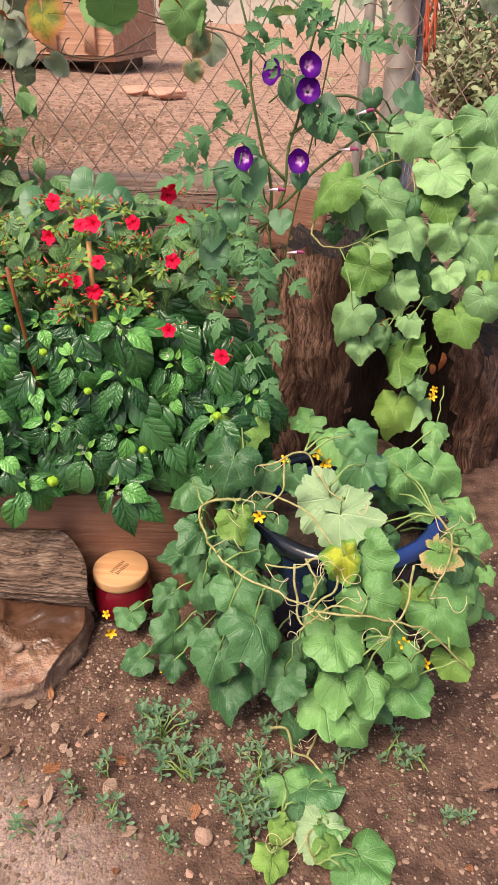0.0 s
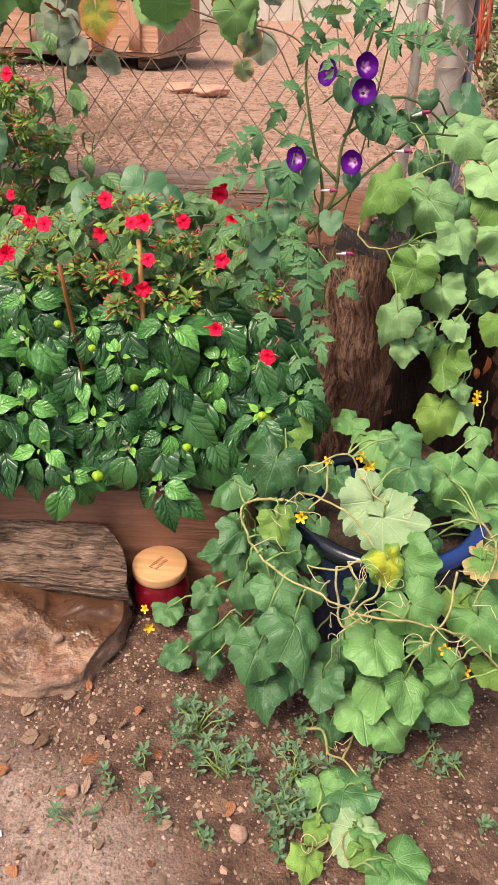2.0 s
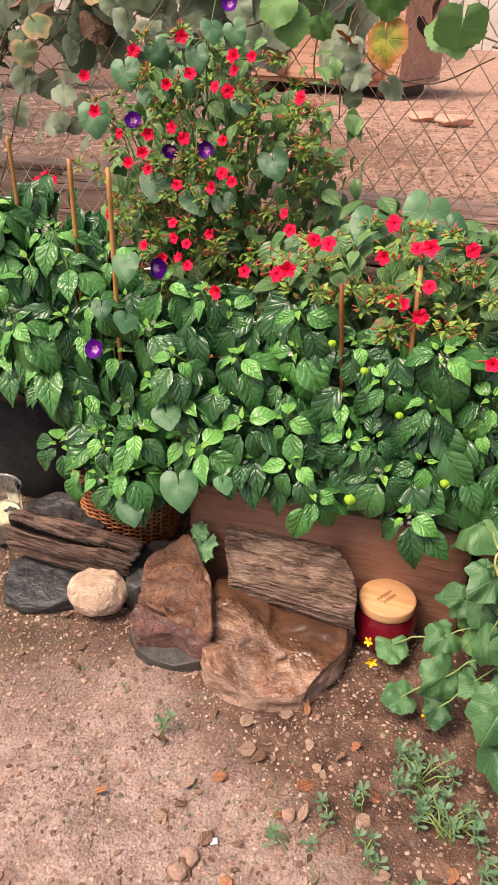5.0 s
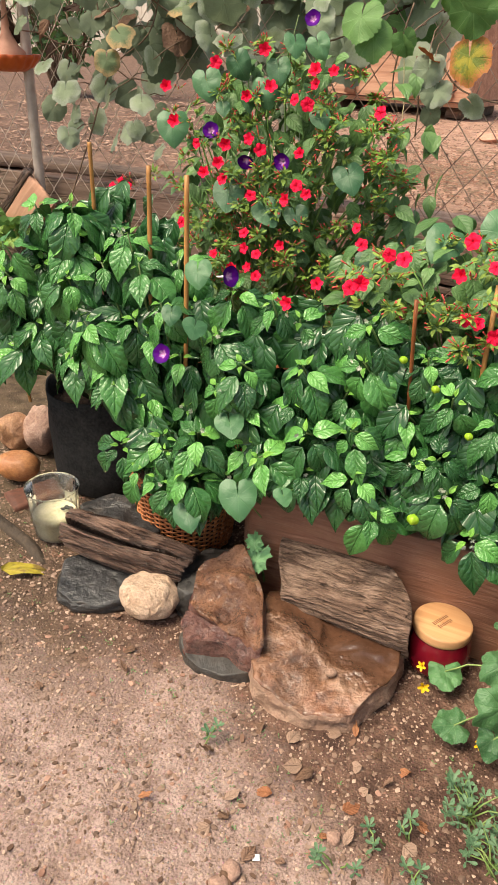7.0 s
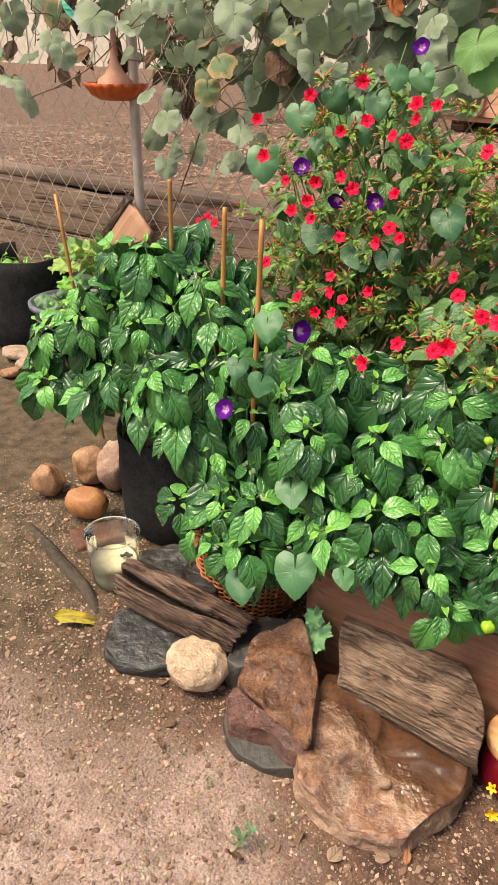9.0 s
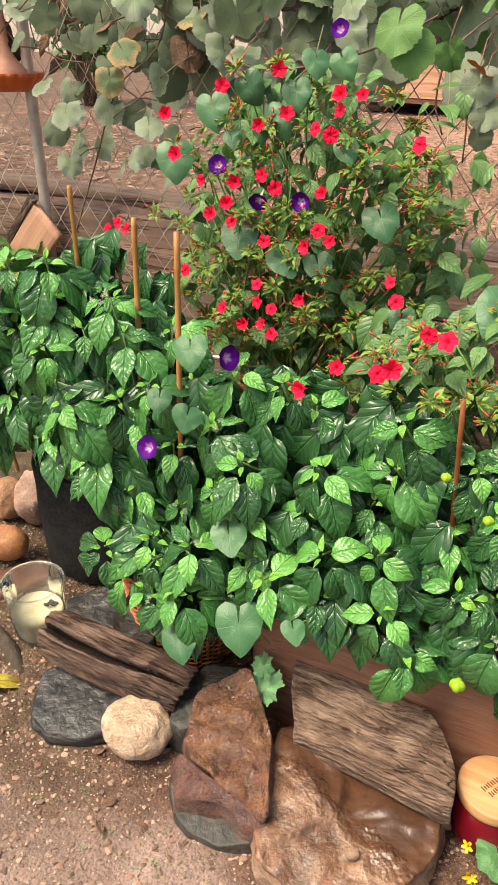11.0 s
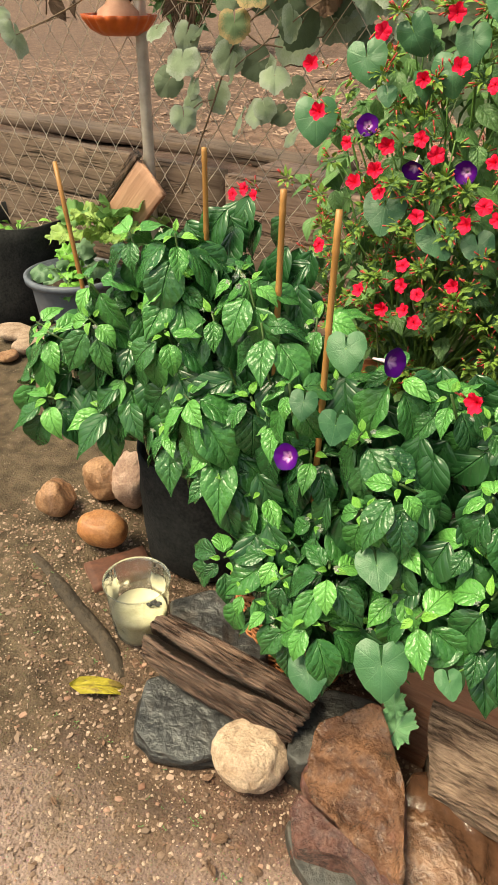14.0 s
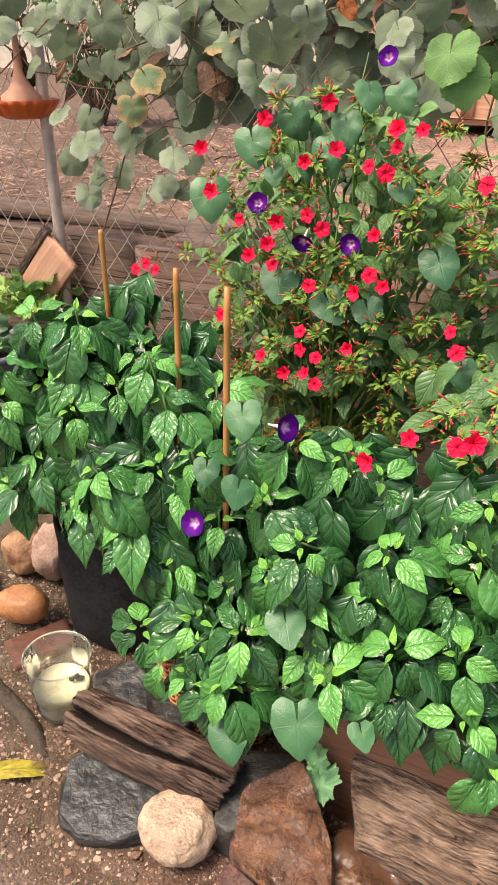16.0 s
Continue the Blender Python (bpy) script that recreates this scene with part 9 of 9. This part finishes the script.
def scatter_pebbles():
    """Loose grit and small stones."""
    base = bmesh.new()
    bmesh.ops.create_icosphere(base, subdivisions=1, radius=1)
    bv = np.array([v.co for v in base.verts])
    bf = [[v.index for v in f.verts] for f in base.faces]
    base.free()
    for name, mat, count, lo, hi, seed in (("gravel", ROCK_GRIT_PALE, 24000, 0.0005, 0.0036, 1), ("gravel", ROCK_GRIT_DARK, 10500, 0.001, 0.005, 2), ("gravel", ROCK_GRIT_RUST, 1500, 0.0014, 0.0055, 3)):
        g = np.random.default_rng(seed)
        verts, faces = [], []
        for k in range(count):
            x, y = g.uniform(-1.75, 0.55) if g.random() < 0.7 else g.uniform(-1.75, -0.3), g.uniform(0.42, 1.35)
            s = lo + (hi - lo) * g.random() ** 3
            sc = np.array([g.uniform(0.7, 1.4), g.uniform(0.7, 1.4), g.uniform(0.4, 0.8)]) * s
            a = g.uniform(0, 6.28)
            rot = np.array([[math.cos(a), -math.sin(a), 0], [math.sin(a), math.cos(a), 0], [0, 0, 1]])
            q = (bv * (1 + 0.25 * g.normal(size=(len(bv), 1)))) * sc @ rot.T + np.array([x, y, ground_height(x, y) + s * 0.2])
            n0 = len(verts)
            verts += [tuple(v) for v in q]
            faces += [tuple(n0 + i for i in f) for f in bf]
        me = bpy.data.meshes.new(name)
        me.from_pydata(verts, [], faces)
        ob = mesh_part(name, me, mat, smooth=False)
        tagged(ob, "loose grit and small pebbles scattered over the soil", "gravel", kind="stuff")


def grit(name, a, b):
    m = Nodes(name, 0.8, 0.3)
    g = m.tree.nodes.new("ShaderNodeNewGeometry")
    m.colour(m.mix(g.outputs["Random Per Island"], a, b))
    return m.mat


ROCK_GRIT_PALE = grit("pale_grit", (0.2, 0.125, 0.09), (0.46, 0.33, 0.26))
ROCK_GRIT_DARK = grit("dark_grit", (0.11, 0.068, 0.05), (0.27, 0.175, 0.13))
ROCK_GRIT_RUST = grit("rusty_grit", (0.2, 0.1, 0.07), (0.4, 0.24, 0.18))
scatter_pebbles()


def scatter_chips():
    """Thin chips of bark and crumbled leaf."""
    for mat, count, seed in ((DRY_CHIP, 850, 5), (DARK_CHIP, 600, 6)):
        g = np.random.default_rng(seed)
        verts, faces = [], []
        for k in range(count):
            x, y = g.uniform(-1.75, 0.5) if g.random() < 0.25 else g.uniform(-1.75, -0.3), g.uniform(0.42, 1.2)
            s, a = 0.0012 + 0.0055 * g.random() ** 3.5, g.uniform(0, 6.28)
            n, c = 6, np.array([x, y, ground_height(x, y) + 0.003])
            tilt = g.uniform(-0.35, 0.35, 2)
            ring = []
            for q in range(n):
                b = a + q * 6.28 / n
                r = s * g.uniform(0.6, 1.2)
                dx, dy = r * math.cos(b) * 1.5, r * math.sin(b) * 0.8
                ring.append(np.array([dx * math.cos(a) - dy * math.sin(a), dx * math.sin(a) + dy * math.cos(a), tilt[0] * dx + tilt[1] * dy]))
            n0 = len(verts)
            verts += [tuple(c + p) for p in ring] + [tuple(c + p * 0.95 - np.array([0, 0, 0.0025])) for p in ring]
            faces.append(tuple(range(n0, n0 + n)))
            faces += [(n0 + q, n0 + n + q, n0 + n + (q + 1) % n, n0 + (q + 1) % n) for q in range(n)]
        me = bpy.data.meshes.new("bark_chips")
        me.from_pydata(verts, [], faces)
        tagged(mesh_part("bark_chips", me, mat, smooth=False), "thin chips of bark and dead leaf on the soil", "litter", kind="stuff")


DRY_CHIP = grit("dry_chip", (0.14, 0.092, 0.068), (0.32, 0.215, 0.165))
DARK_CHIP = grit("dark_chip", (0.08, 0.045, 0.03), (0.22, 0.12, 0.08))
scatter_chips()


def scatter_sprouts():
    """Tiny green seedlings in loose patches on the bare soil."""
    rng = random.Random(15)
    bm = bmesh.new()
    for cx, cy, n, s in ((-0.62, 0.80, 26, 0.05), (-0.78, 0.80, 18, 0.04), (-0.55, 0.66, 24, 0.06), (-0.40, 0.70, 18, 0.05), (-0.92, 0.84, 12, 0.04), (-0.3, 0.62, 22, 0.06), (-0.12, 0.60, 20, 0.05), (-1.15, 0.86, 12, 0.05), (-0.7, 0.62, 14, 0.05), (-1.3, 1.0, 14, 0.08), (0.2, 0.72, 18, 0.06), (0.32, 0.9, 12, 0.05), (-0.25, 0.88, 14, 0.05), (-1.55, 1.1, 14, 0.09), (-0.33, 0.55, 14, 0.05)):
        for k in range(n):
            x, y = rng.gauss(cx, s), rng.gauss(cy, s * 0.7)
            turn, L = rng.uniform(0, 3.14), rng.uniform(0.0028, 0.006)
            for q in range(rng.choice((2, 2, 3, 4))):
                b = turn + q * 3.14 / (1 if q < 2 else 2)
                m = leaf_pose(Vector((x, y, ground_height(x, y) + 0.003)), (math.cos(b), math.sin(b), 0.5), L)
                n0 = len(bm.verts)
                bm.from_mesh(SPOON[q % 2])
                bm.verts.ensure_lookup_table()
                for v in bm.verts[n0:]:
                    v.co = m @ v.co
    tagged(part("sprouts", bm, SPROUT), "tiny green seedlings sprouting from the bare soil", "seedlings", kind="stuff")


SPROUT = leaf_material("sprout_leaf", (0.05, 0.13, 0.045), (0.12, 0.24, 0.08), (0.2, 0.36, 0.12), 0.5, 0.3, quilt=0.2)
scatter_sprouts()


def build_small_finds():
    root = thing("buried_root", (0, 0, -0.004), "dark smooth root half buried in the soil by the tumbler", "root")
    bm = bmesh.new()
    tube(bm, glide([(-1.56, 1.11, -0.012), (-1.461, 1.085, -0.006), (-1.364, 1.056, -0.004), (-1.256, 1.026, -0.008), (-1.18, 0.985, -0.016)]), 0.02, 0.015, 14)
    part("bark", bm, ROOT, root)
    bm = bmesh.new()
    board_mesh(bm, (0.012, 0.009, 0.0012), 0.0003, 2, 4)
    tagged(part("paper_scrap", bm, SCRAP, place=pose(-0.461, 0.600, ground_height(-0.461, 0.600) + 0.004, 8, 5, 30)), "small pale blue-white scrap lying on the soil", "scrap")
    tag = thing("plant_tag", (-0.724, 1.9, 0.835), "small white tag hanging on a dry tendril", "tag")
    bm = bmesh.new()
    board_mesh(bm, (0.011, 0.002, 0.02), 0.0005, 5, 4)
    part("card", bm, SCRAP, tag, place=pose(0, 0, -0.01, 0, 12, 20))
    bm = bmesh.new()
    tube(bm, bend((0, 0, 0), (-0.03, 0.02, 0.2), -0.01, 8, 0.004), 0.0012, 0.0012, 5)
    part("tendril", bm, TENDRIL, tag, "pale dry tendril")


ROOT = plain_material("earthy_root", (0.024, 0.017, 0.012), (0.075, 0.052, 0.036), 0.8, 45, 1.0, 0.01)
SCRAP = plain_material("pale_paper", (0.6, 0.62, 0.66), (0.74, 0.75, 0.77), 0.6, 60)
build_small_finds()


def scatter_path_litter():
    """Trodden dead leaves and a few small stones on the sandy path."""
    rng = random.Random(23)
    for x, y in ((-0.543, 0.608), (-0.371, 0.724), (-0.416, 0.559), (-0.476, 0.585), (-0.128, 0.668), (-0.370, 0.817), (-0.421, 0.856), (-0.458, 0.769), (-0.271, 0.712), (-0.349, 0.667), (-0.496, 0.800), (-0.348, 0.784), (-0.202, 0.643), (-0.544, 0.657)):
        me, mat = rng.choice(DRY_LEAVES), rng.choice((PALE_DRY, PALE_DRY, DRY, RUST_DRY))
        m = pose(x, y, ground_height(x, y) + 0.006, rng.uniform(-8, 8), rng.uniform(-8, 8), rng.uniform(0, 360))
        ob = blade(me, mat, m @ Matrix.Diagonal((rng.uniform(0.036, 0.052), rng.uniform(0.026, 0.042), 0.022, 1)), None, "dry_leaf")
        tagged(ob, "flattened dead leaf trodden into the sandy soil", "dead leaf", "dead leaves on the soil")
    for k, (x, y) in enumerate(((-0.492, 0.540), (-0.484, 0.565), (-0.367, 0.674), (-0.103, 0.641))):
        s = rng.uniform(0.011, 0.017)
        stone("small_stone", (x, y, ground_height(x, y) - 0.002), (s, s * 0.85, s * 0.5), rng.uniform(0, 180), 300 + k, ROCK_PINK, "small pinkish stone lying on the sandy soil", 0.0, 0.12, 3, 3, group="small stones")


ROCK_PINK = rock_material("pinkish_pebble", (0.28, 0.16, 0.12), (0.48, 0.31, 0.24), (0.4, 0.24, 0.18), 0.7, 40, 0.6)
scatter_path_litter()
